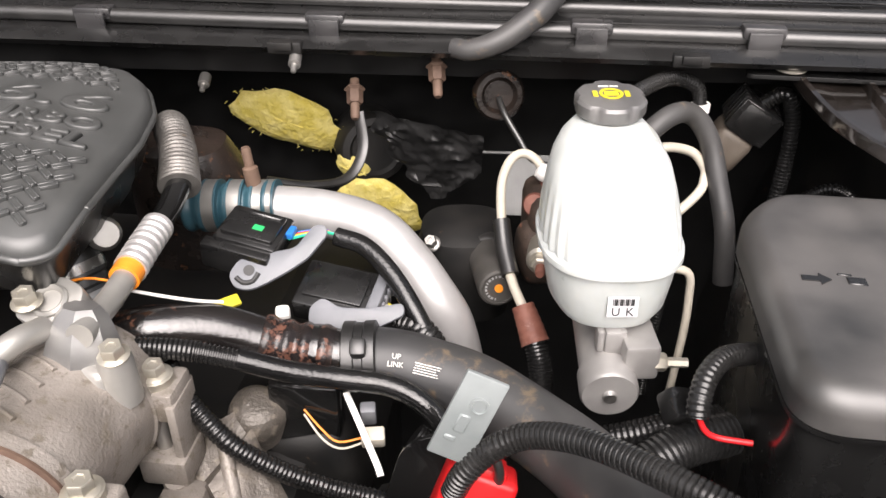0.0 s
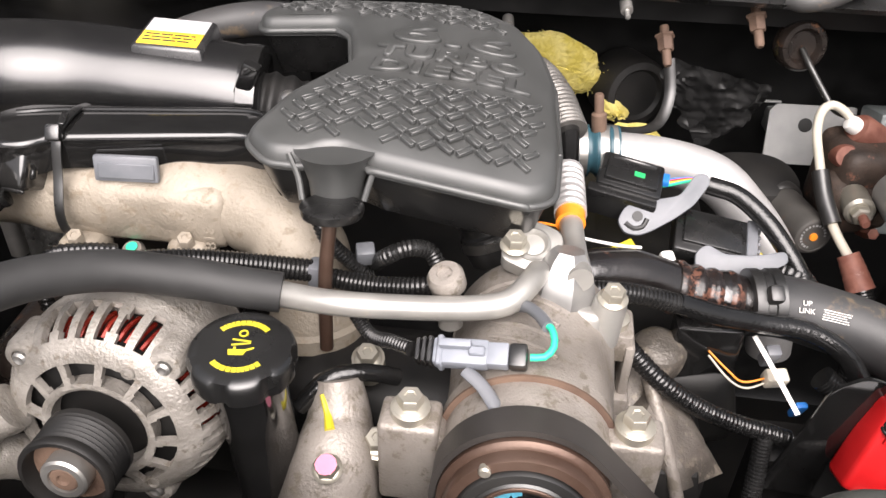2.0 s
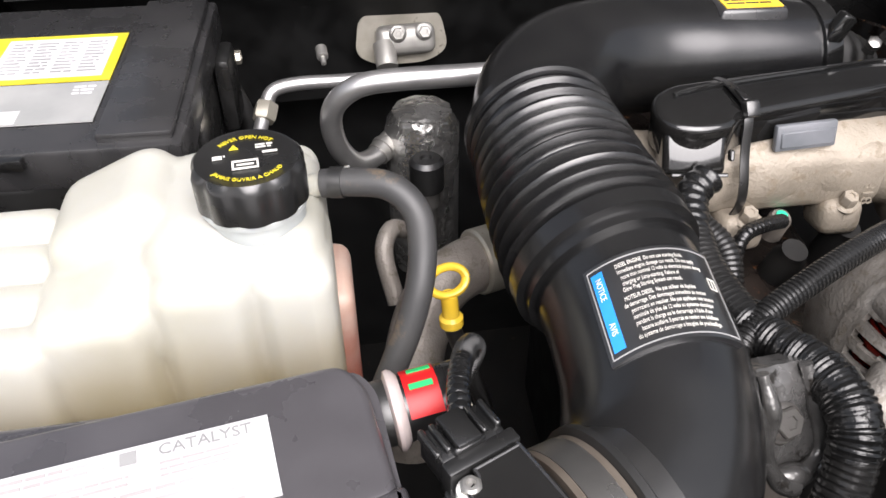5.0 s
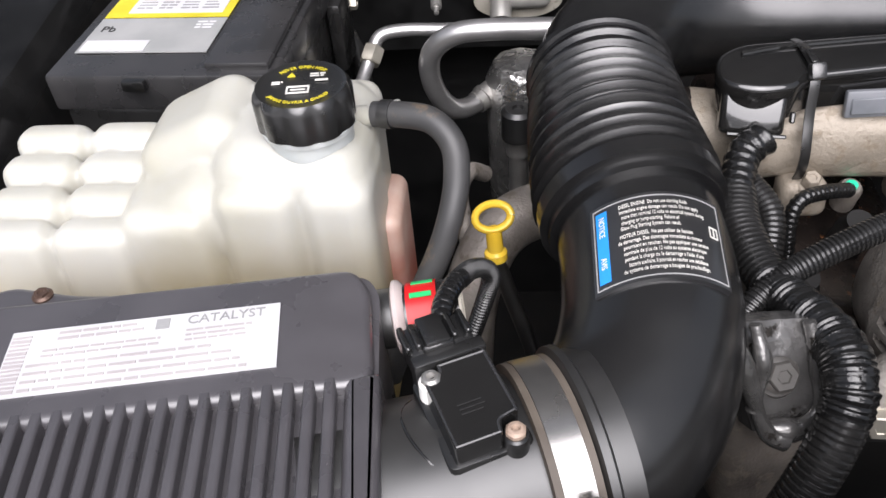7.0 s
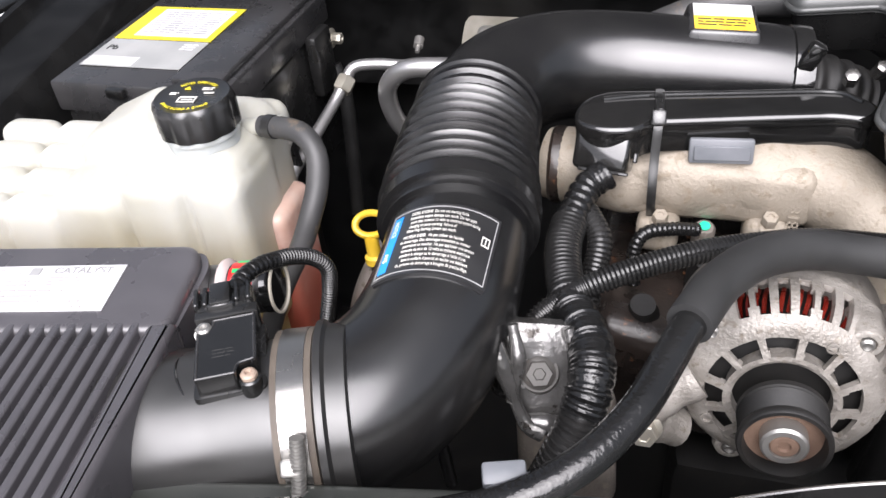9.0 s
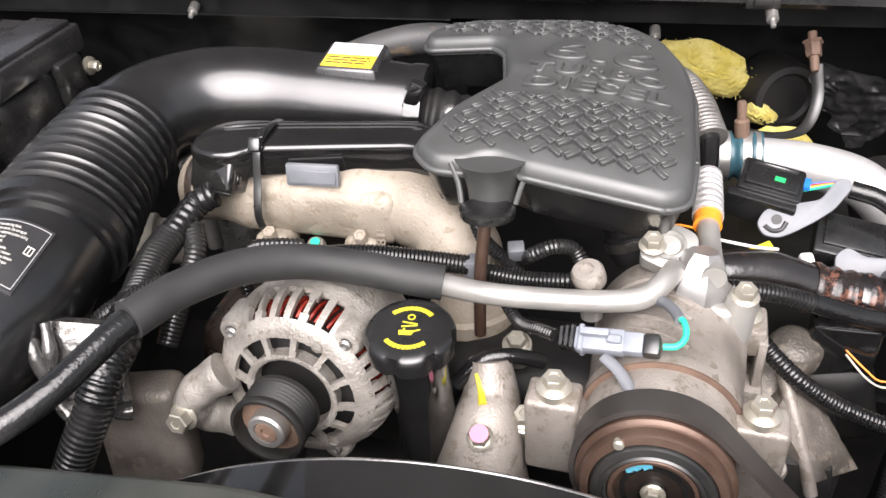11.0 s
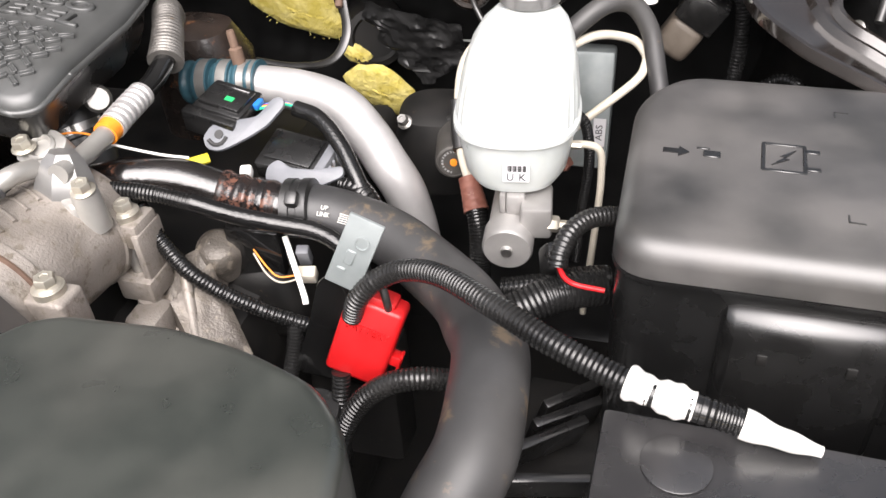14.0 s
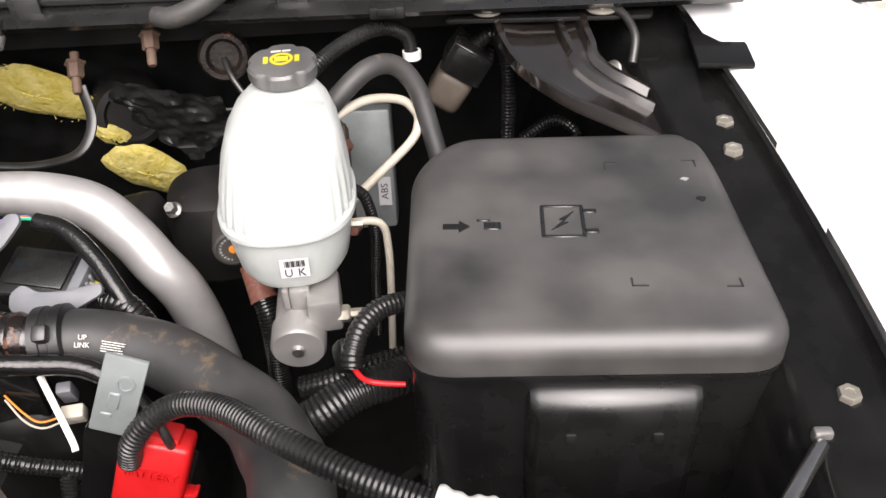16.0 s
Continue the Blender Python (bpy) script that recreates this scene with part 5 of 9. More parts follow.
    lathe(bm, [(0.0255, -0.006), (0.0250, -0.0045), (0.0180, -0.0035), (0.0172, -0.0055), (0.0095, -0.0055), (0.0090, -0.002), (0, -0.002)], pul, 48)
    part("hub_plate", bm, M_GLOSS, clutch)
    for k in range(3):
        a = 2.15 + k * 2.0944
        bm = bmesh.new()
        lathe(bm, [(0.0036, -0.004), (0.0036, 0.000), (0.0026, 0.0012), (0, 0.0012)], pul @ Matrix.Rotation(a, 4, "Z") @ Matrix.Translation((0.0440, 0, 0.0)), 14)
        part("rivet", bm, M_ZINC, clutch)
    bm = bmesh.new()
    hexbolt(bm, pul @ Matrix.Translation((0, 0, -0.003)), 0.0058, 0.007, 1.4)
    part("hub_bolt", bm, M_ZINC, clutch)
    bm = bmesh.new()
    for k in range(5):
        a = 1.75 + k * 0.16
        box(bm, (0.004 + 0.002 * (k % 2), 0.0032, 0.0006), pul @ Matrix.Rotation(a, 4, "Z") @ Matrix.Translation((0.0222, 0, -0.0035)) @ Matrix.Rotation(0.3 * k, 4, "Z"), 0)
    part("paint_mark", bm, M_TEAL, clutch, "smear of pale blue paint")
    # sensor plug across the housing
    def plug_at(u):
        """Place along the plug from its collar to its wire end."""
        return Matrix.Translation(Vector((-0.336, 0.3755, 1.3085)).lerp(Vector((-0.268, 0.3635, 1.3165)), u)) @ Matrix.Rotation(radians(-10), 4, "Z") @ Matrix.Rotation(radians(-7), 4, "Y") @ Matrix.Rotation(radians(28), 4, "X")
    bm = bmesh.new()
    box(bm, (0.034, 0.0165, 0.0125), plug_at(0.40), 0.002, 2)
    box(bm, (0.014, 0.0145, 0.0110), plug_at(0.72), 0.0015, 2)
    box(bm, (0.020, 0.0050, 0.0160), plug_at(0.36) @ Matrix.Translation((0, 0.003, 0.004)), 0.0012, 2)
    box(bm, (0.004, 0.0190, 0.0145), plug_at(0.22), 0.001, 1)
    box(bm, (0.010, 0.0060, 0.0040), plug_at(0.55) @ Matrix.Translation((0, 0, 0.0070)), 0.001, 1)
    plug = part("plug", bm, M_PLUG, e, "light blue-grey electrical plug")
    for k in range(3):
        bm = bmesh.new()
        box(bm, (0.0032, 0.0170 - 0.0012 * k, 0.0130 - 0.001 * k), plug_at(0.13 - 0.055 * k), 0.0008, 1)
        part("collar_ring", bm, M_PLASTIC, plug, "black ribbed collar")
    bm = bmesh.new()
    box(bm, (0.011, 0.0150, 0.0118), plug_at(0.90), 0.002, 2)
    part("end_cap", bm, M_PLASTIC, plug, "black plug end")
    part("wire", tube([(-0.268, 0.3640, 1.3165), (-0.259, 0.3640, 1.3175), (-0.2535, 0.370, 1.3210), (-0.2540, 0.379, 1.3250), (-0.2570, 0.384, 1.3250)], 0.0023, 10), M_GREENW, plug, "turquoise-green wire")
    part("sleeve", tube([(-0.2565, 0.382, 1.3250), (-0.2600, 0.394, 1.3230), (-0.2660, 0.408, 1.3180), (-0.272, 0.418, 1.310)], 0.0040, 12), M_GREYC, plug)
    part("lead", tube([(-0.306, 0.363, 1.3050), (-0.296, 0.352, 1.3030), (-0.288, 0.338, 1.2990), (-0.284, 0.330, 1.292)], 0.0046, 12, flat=0.7), M_GREYC, plug)
    # belt
    bm = bmesh.new()
    ring = []
    for k in range(24):
        a = radians(45 + k * 6.85)
        ring.append(Vector((math.cos(a), math.sin(a))) * 0.052)
    leave = Vector((math.sin(radians(45)), -math.cos(radians(45))))
    ring = [ring[0] + leave * 0.26, ring[0] + leave * 0.13, ring[0] + leave * 0.04] + ring + [Vector((-0.058, -0.12)), Vector((-0.062, -0.2))]
    rows = []
    for q in ring:
        row = []
        for dr, z in ((0, -0.038), (0, -0.016), (0.004, -0.016), (0.004, -0.038)):
            k = 1 + dr / q.length
            row.append(bm.verts.new(c + (side * q.x + up * q.y) * k + fwd * z))
        rows.append(row)
    for a, b in zip(rows, rows[1:]):
        for k in range(4):
            bm.faces.new((a[k], a[(k + 1) % 4], b[(k + 1) % 4], b[k]))
    solo("drive_belt", bm, M_BELT, "black ribbed rubber drive belt over the compressor pulley", "belt")


def scalloped(n, depth):
    return lambda a, i: 1.0 - depth * (0.5 + 0.5 * math.cos(n * a)) ** 3


def build_oil_cap():
    e = thing("oil_filler", "black oil filler neck and cap with yellow oil symbol", "oil cap", (-0.437, 0.37, 1.17))
    top = at(-0.437, 0.354, 1.3285, 0, 3)
    bm = bmesh.new()
    lathe(bm, [(0.027, -0.018), (0.0315, -0.016), (0.032, -0.006), (0.031, -0.002), (0.029, 0.0), (0.024, 0.001), (0, 0.001)], top, 72, lambda a, i: 1 - 0.10 * max(0, math.cos(7 * a)) ** 3 if 0 < i < 4 else 1)
    cap = part("cap", bm, M_PLASTIC, e)
    bm = bmesh.new()
    sweep(bm, [(-0.437, 0.3545, 1.312), (-0.4365, 0.360, 1.28), (-0.436, 0.368, 1.23), (-0.436, 0.375, 1.15)], lambda s, f: 0.023, 24)
    part("neck", bm, M_GLOSS, e)
    bm = bmesh.new()
    rnd = random.Random(4)
    for a0, a1 in ((42, 138), (222, 318)):
        a = a0
        while a < a1 - 3:
            w = rnd.uniform(5, 11)
            box(bm, (0.0034, radians(w) * 0.0185 * 0.86, 0.0006), top @ Matrix.Rotation(radians(a + w / 2), 4, "Z") @ Matrix.Translation((0.0185, 0, 0.0012)), 0)
            a += w
    prism(bm, [(-0.007, -0.0035), (0.005, -0.0035), (0.007, 0.001), (0.0125, 0.0035), (0.0125, 0.005), (0.005, 0.0022), (-0.002, 0.0022), (-0.002, 0.005), (-0.004, 0.005), (-0.004, 0.0022), (-0.008, 0.0022)], 0.0008, 0.0014, top @ Matrix.Translation((-0.001, -0.0045, 0)) @ Matrix.Diagonal((0.72, 0.72, 1, 1)))
    for i in range(2):
        box(bm, (0.011, 0.0009, 0.0006), top @ Matrix.Translation((0, 0.0015 + i * 0.0028, 0.0012)) @ Matrix.Rotation(0.15 * (-1) ** i, 4, "Z"), 0)
    lathe(bm, [(0.0018, 0.0008), (0.0028, 0.0008), (0.0028, 0.0014), (0.0018, 0.0014)], top @ Matrix.Translation((0, 0.0100, 0)), 16, None, True)
    part("print", bm, M_YEL, cap, "yellow oil can symbol")


def build_ac_lines():
    e = thing("ac_suction_line", "white aluminium air-conditioning pipe with black foam sleeve", "pipe", (-0.45, 0.4, 1.32))
    bm = tube([(-0.432, 0.400, 1.333), (-0.39, 0.411, 1.315), (-0.335, 0.414, 1.310), (-0.300, 0.412, 1.313), (-0.278, 0.414, 1.317), (-0.263, 0.430, 1.321), (-0.256, 0.448, 1.316)], 0.0083, 18)
    part("pipe", bm, M_ALUW, e)
    bm = tube([(-0.421, 0.4010, 1.3310), (-0.445, 0.4005, 1.3350), (-0.4761, 0.4000, 1.3415), (-0.5184, 0.3884, 1.3550), (-0.5521, 0.3640, 1.3672), (-0.5779, 0.3340, 1.3735), (-0.592, 0.308, 1.3760), (-0.599, 0.294, 1.3765)], 0.0128, 22)
    part("sleeve", bm, M_FOAM, e)
    bm = tube([(-0.594, 0.302, 1.3760), (-0.602, 0.288, 1.3760), (-0.611, 0.270, 1.3725), (-0.6279, 0.2400, 1.3652), (-0.6553, 0.2107, 1.3575), (-0.6936, 0.1915, 1.3490), (-0.7488, 0.1790, 1.3440), (-0.80, 0.172, 1.345)], 0.0093, 18)
    part("hose", bm, M_TAPE, e)
    bm = conduit([(-0.785, 0.175, 1.347), (-0.83, 0.168, 1.347), (-0.90, 0.158, 1.340)], 0.0118, pitch=0.005)
    part("conduit", bm, M_LOOM, e)
    bm = bmesh.new()
    box(bm, (0.022, 0.012, 0.014), at(-0.690, 0.209, 1.349, 10, 20), 0.002)
    part("clip", bm, M_GREYC, e)
    # service port
    p = thing("service_port", "grey capped service port on the compressor pipe", "service port", (-0.318, 0.42, 1.3))
    bm = bmesh.new()
    lathe(bm, [(0.0110, -0.006), (0.0125, -0.004), (0.0125, 0.006), (0.0105, 0.009), (0.0055, 0.0095), (0.005, 0.0075), (0, 0.0075)], axis((-0.318, 0.432, 1.318), (-0.25, -0.2, 1)), 24)
    part("cap", bm, M_CAST, p)
    bm = bmesh.new()
    lathe(bm, [(0.0085, -0.035), (0.0085, -0.004)], axis((-0.318, 0.432, 1.318), (-0.1, 0.1, 1)), 18)
    part("stem", bm, M_ALUW, p)
    # discharge line
    d = thing("ac_discharge_line", "silver crimped air-conditioning hose in a braided heat sleeve", "pipe", (-0.22, 0.6, 1.30))
    bm = tube([(-0.250, 0.722, 1.330), (-0.2405, 0.700, 1.345), (-0.2260, 0.665, 1.340), (-0.217, 0.628, 1.324)], lambda s, f: 0.0150 + 0.0026 * f ** 4 + 0.0005 * math.sin(s * 1500), 20, 0.001)
    part("heat_sleeve", bm, M_SLEEVE, d)
    bm = tube([(-0.217, 0.632, 1.327), (-0.2195, 0.600, 1.318), (-0.222, 0.572, 1.316)], 0.0100, 18)
    part("hose", bm, M_GLOSS, d)
    def crimp(s, f):
        return 0.0125 - 0.0016 * ((s / 0.008) % 1 > 0.6)
    bm = tube([(-0.2215, 0.578, 1.316), (-0.2235, 0.548, 1.315), (-0.2255, 0.522, 1.313)], crimp, 20, 0.0015)
    part("crimp", bm, M_ALU, d)
    bm = tube([(-0.2255, 0.523, 1.313), (-0.2265, 0.511, 1.312)], 0.0112, 20, 0.002)
    part("orange_ring", bm, M_ORANGE, d, "orange identification ring")
    bm = tube([(-0.2260, 0.514, 1.312), (-0.2275, 0.485, 1.312), (-0.2285, 0.46, 1.315), (-0.229, 0.437, 1.318)], 0.0088, 18)
    part("tube", bm, M_ALUW, d)
    bm = tube([(-0.2265, 0.514, 1.3000), (-0.205, 0.518, 1.292), (-0.182, 0.522, 1.285), (-0.165, 0.53, 1.278)], 0.0013, 8)
    part("tie", bm, M_WIRE, d, "thin white wire")
    bm = tube([(-0.236, 0.513, 1.3085), (-0.25, 0.508, 1.3145), (-0.2575, 0.495, 1.3205), (-0.256, 0.48, 1.327)], 0.0010, 6)
    part("tie", bm, M_ORANGE, d)


def build_front_wiring():
    e = thing("wiring_harness", "black corrugated wiring conduit across the engine", "wiring", (-0.55, 0.43, 1.30))
    part("conduit", conduit([(-0.405, 0.470, 1.293), (-0.45, 0.463, 1.303), (-0.495, 0.455, 1.312), (-0.537, 0.438, 1.320), (-0.582, 0.418, 1.326), (-0.626, 0.402, 1.321), (-0.663, 0.388, 1.311), (-0.690, 0.370, 1.295), (-0.71, 0.35, 1.25)], 0.0085), M_LOOM, e)
    part("conduit", conduit([(-0.402, 0.470, 1.288), (-0.37, 0.466, 1.285), (-0.335, 0.462, 1.288), (-0.315, 0.47, 1.285)], 0.0075), M_LOOM, e)
    part("conduit", conduit([(-0.372, 0.505, 1.275), (-0.360, 0.478, 1.303), (-0.345, 0.478, 1.310), (-0.330, 0.482, 1.304), (-0.32, 0.47, 1.29)], 0.0065), M_LOOM, e)
    bm = bmesh.new()
    box(bm, (0.016, 0.016, 0.02), at(-0.408, 0.468, 1.293), 0.003)
    part("clip", bm, M_GREYC, e)
    part("conduit", conduit([(-0.415, 0.50, 1.335), (-0.405, 0.488, 1.31), (-0.388, 0.49, 1.287), (-0.375, 0.492, 1.27)], 0.006), M_LOOM, e)
    bm = bmesh.new()
    box(bm, (0.014, 0.012, 0.016), at(-0.378, 0.494, 1.292, 10, 20), 0.002)
    part("plug", bm, M_GREYC, e)
    part("cable", tube([(-0.384, 0.43, 1.30), (-0.368, 0.408, 1.292), (-0.352, 0.390, 1.302), (-0.339, 0.377, 1.3085)], ridged(0.0050, 0.0028, 0.0007), 12, 0.0007), M_LOOM, e)
    part("cable", tube([(-0.415, 0.385, 1.245), (-0.395, 0.395, 1.262), (-0.372, 0.402, 1.262), (-0.35, 0.41, 1.25)], 0.0062, 12), M_TAPE, e)
    f = thing("main_loom", "thick black corrugated loom wrapped with tape", "wiring", (-0.67, 0.42, 1.20))
    def wrapped(s, f):
        """Overlapping turns of tape on a thick loom."""
        return 0.0148 + 0.0005 * math.sin(s * 2100) * math.sin(s * 170 + 1) + 0.0004 * math.sin(s * 700) - 0.0007 * ((s / 0.013) % 1)
    part("tape", tube([(-0.640, 0.508, 1.330), (-0.655, 0.500, 1.323), (-0.664, 0.480, 1.315), (-0.669, 0.464, 1.311)], lambda s, f: 0.0118 + 0.0006 * math.sin(s * 800), 18, 0.0015), M_TAPE, f)
    part("conduit", conduit([(-0.668, 0.468, 1.312), (-0.6715, 0.445, 1.308), (-0.6705, 0.421, 1.305), (-0.667, 0.400, 1.303), (-0.662, 0.382, 1.304)], 0.0138, 20, 0.0042, 0.0014), M_LOOM, f)
    part("conduit", conduit([(-0.655, 0.485, 1.31), (-0.645, 0.46, 1.30), (-0.652, 0.43, 1.275), (-0.658, 0.40, 1.25)], 0.0095, 14, 0.0036), M_LOOM, f)
    part("tape", tube([(-0.6665, 0.394, 1.3020), (-0.660, 0.371, 1.3060), (-0.652, 0.348, 1.3100), (-0.6485, 0.325, 1.3110), (-0.6500, 0.308, 1.303), (-0.6540, 0.299, 1.292)], wrapped, 26, 0.0006), M_TAPE, f)
    part("conduit", conduit([(-0.6520, 0.3025, 1.297), (-0.6560, 0.2960, 1.286), (-0.6630, 0.2880, 1.272), (-0.673, 0.280, 1.252), (-0.688, 0.27, 1.22), (-0.70, 0.262, 1.18)], 0.0140, 20, 0.0044, 0.0014), M_LOOM, f)
    g = thing("injector_lead", "short black taped lead with green-topped injector plug", "wiring", (-0.59, 0.50, 1.27))
    part("lead", tube([(-0.617, 0.478, 1.245), (-0.618, 0.485, 1.272), (-0.610, 0.492, 1.285), (-0.59, 0.500, 1.284), (-0.568, 0.508, 1.278)], lambda s, f: 0.0058 - 0.0006 * ((s / 0.004) % 1 > 0.5), 12, 0.001), M_TAPE, g)
    bm = bmesh.new()
    lathe(bm, [(0.009, -0.02), (0.009, 0.0), (0.007, 0.003), (0, 0.003)], axis((-0.5615, 0.520, 1.270), (0, -0.3, 1)), 18)
    top = part("plug", bm, M_CAST, g)
    bm = bmesh.new()
    lathe(bm, [(0.0045, 0), (0.0045, 0.001), (0, 0.001)], axis((-0.5615, 0.519, 1.2735), (0, -0.3, 1)), 12)
    part("dot", bm, M_GREENW, top)


build_alternator()
build_compressor()
build_oil_cap()
build_ac_lines()
build_front_wiring()


# ---- left side: tank, batteries, air box ----
def build_tank():
    e = thing("coolant_tank", "translucent cream coolant tank with amber stains and black cap", "coolant tank", (-1.02, 0.5, 1.15))
    # one blow-moulded shell: rows of chambers, front columns, a raised body under the cap
    bm = bmesh.new()
    box(bm, (0.264, 0.100, 0.20), at(-1.043, 0.508, 1.203, -5), 0.02, 3)
    for k, x in enumerate((-1.1445, -1.0890)):
        for y, top in ((0.5355, 1.3560), (0.5055, 1.3510), (0.4755, 1.3455), (0.4460, 1.3400)):
            box(bm, (0.0545, 0.0298, 0.070), at(x - 0.004 * (0.5355 - y) / 0.09, y - 0.003 * k, top - 0.035, -5, -6), 0.0115, 5)
    for x0, x1, top, deep in ((-1.179, -1.1175, 1.330, 0.05), (-1.1175, -1.0725, 1.330, 0.05), (-1.0725, -1.008, 1.352, 0.07), (-1.008, -0.952, 1.366, 0.08), (-0.952, -0.905, 1.366, 0.08)):
        x = (x0 + x1) / 2
        front = 0.4335 - (x + 1.15) * 0.03
        box(bm, (x1 - x0 - 0.0015, deep, 0.16), at(x, front + deep / 2, top - 0.08, -4), 0.0145, 5)
    box(bm, (0.104, 0.116, 0.15), at(-0.9575, 0.4955, 1.310, -5), 0.028, 5)
    box(bm, (0.080, 0.082, 0.080), at(-1.018, 0.513, 1.344, -5, 0, -24), 0.020, 5)
    box(bm, (0.086, 0.066, 0.070), at(-1.030, 0.468, 1.324, -5, 10, -26), 0.026, 5)
    box(bm, (0.046, 0.034, 0.05), at(-0.927, 0.540, 1.350, -5), 0.014, 4)
    shell = part("shell", bm, M_TANK, e)
    r = shell.modifiers.new("moulding", "REMESH")
    r.mode = "VOXEL"
    r.voxel_size = 0.0026
    r.use_smooth_shade = True
    s = shell.modifiers.new("soften", "SMOOTH")
    s.iterations = 3
    s.factor = 0.5
    bm = bmesh.new()
    box(bm, (0.026, 0.062, 0.15), at(-0.9065, 0.498, 1.234, -5), 0.010, 4)
    part("sump", bm, M_COOLANT, e, "orange-stained lower corner")
    cm = at(-0.945, 0.473, 1.417, 0)
    bm = bmesh.new()
    lathe(bm, [(0.0285, -0.050), (0.027, -0.030), (0.0295, -0.029), (0.0295, -0.026), (0.025, -0.024)], cm, 36)
    part("neck", bm, M_WHITE, e)
    bm = bmesh.new()
    lathe(bm, [(0.0275, -0.027), (0.0310, -0.025), (0.0312, -0.006), (0.030, -0.002), (0.0278, 0.0), (0.025, -0.0008), (0, -0.0008)], cm, 96, lambda a, i: 1 - (0.055 * (0.5 + 0.5 * math.cos(10 * a)) ** 2 if 0 < i < 4 else 0))
    cap = part("cap", bm, M_PLASTIC, e, "black scalloped pressure cap")
    letters("NEVER OPEN HOT", 0.0040, cm, 0.0003, M_YEL, e, "print", 0, 0.95, 1.0, 0, 0, (0.0195, radians(90), 1))
    letters("JAMAIS OUVRIR A CHAUD", 0.0037, cm, 0.0003, M_YEL, e, "print", 0, 0.95, 1.0, 0, 0, (0.0215, radians(270), -1))
    bm = bmesh.new()
    prism(bm, [(-0.0025, 0), (0.0025, 0), (0, 0.0042)], -0.0004, 0.0004, cm @ Matrix.Translation((-0.0065, 0.0085, 0)))
    part("symbol", bm, M_YEL, cap)
    bm = bmesh.new()
    for x, y, w, h in ((0, 0.0035, 0.014, 0.0011), (0, -0.0035, 0.014, 0.0011), (-0.0065, 0, 0.0011, 0.007), (0.0065, 0, 0.0011, 0.007), (0, 0, 0.009, 0.0009)):
        box(bm, (w, h, 0.0006), cm @ Matrix.Translation((x - 0.001, y - 0.007, 0.0)), 0)
    bars(bm, 2, 0.010, 0.005, cm @ Matrix.Translation((0.010, 0.0095, 0)), 0.5, 3)
    bars(bm, 2, 0.008, 0.004, cm @ Matrix.Translation((-0.014, 0.002, 0)), 0.5, 5)
    bars(bm, 1, 0.010, 0.003, cm @ Matrix.Translation((0.0135, 0.003, 0)), 0.6, 6)
    part("symbol", bm, M_PRINT, cap)
    bm = bmesh.new()
    lathe(bm, [(0.007, 0), (0.007, 0.035), (0.0085, 0.037), (0.0085, 0.04), (0, 0.04)], axis((-0.928, 0.496, 1.376), (1, -0.1, 0.1)), 18)
    part("spout", bm, M_TANK, e)
    h = tube([(-0.906, 0.494, 1.3785), (-0.8905, 0.489, 1.3805), (-0.8685, 0.4783, 1.3812), (-0.8555, 0.4655, 1.3705), (-0.8546, 0.4530, 1.3520), (-0.8600, 0.4400, 1.3320), (-0.8700, 0.4300, 1.3080), (-0.8890, 0.4160, 1.2730), (-0.91, 0.405, 1.22)], 0.0086, 18)
    ch = thing("coolant_hose", "dark grey rubber overflow hose on the coolant tank", "hose", (-0.87, 0.45, 1.25))
    part("hose", h, M_HOSE, ch)
    bm = bmesh.new()
    lathe(bm, [(0.0086, -0.004), (0.0094, -0.004), (0.0094, 0.004), (0.0086, 0.004)], axis((-0.897, 0.4912, 1.3797), (0.9, -0.35, 0.1)), 24)
    part("clamp", bm, M_RUBBER, ch)
    b = bmesh.new()
    lathe(b, [(0.004, 0), (0.0045, 0.002), (0.0045, 0.009), (0.003, 0.011), (0, 0.011)], axis((-0.937, 0.557, 1.356), (0, 0, 1)), 14)
    solo("red_valve_cap", b, M_RED, "small red plastic cap behind the coolant tank", "cap")


def battery(loc, rz, size, label):
    w, d, h = size
    m = at(*loc, rz)       # loc: centre of the top
    e = thing("battery", label, "battery", (loc[0], loc[1], loc[2] - h))
    bm = bmesh.new()
    box(bm, (w * 0.96, d * 0.96, h - 0.03), m @ Matrix.Translation((0, 0, -h / 2 - 0.02)), 0.006, 2)
    part("case", bm, M_PLASTIC, e)
    bm = bmesh.new()
    box(bm, (w, d, 0.034), m @ Matrix.Translation((0, 0, -0.018)), 0.004, 2)
    lid = part("lid", bm, M_GREYPL, e)
    return e, m, lid


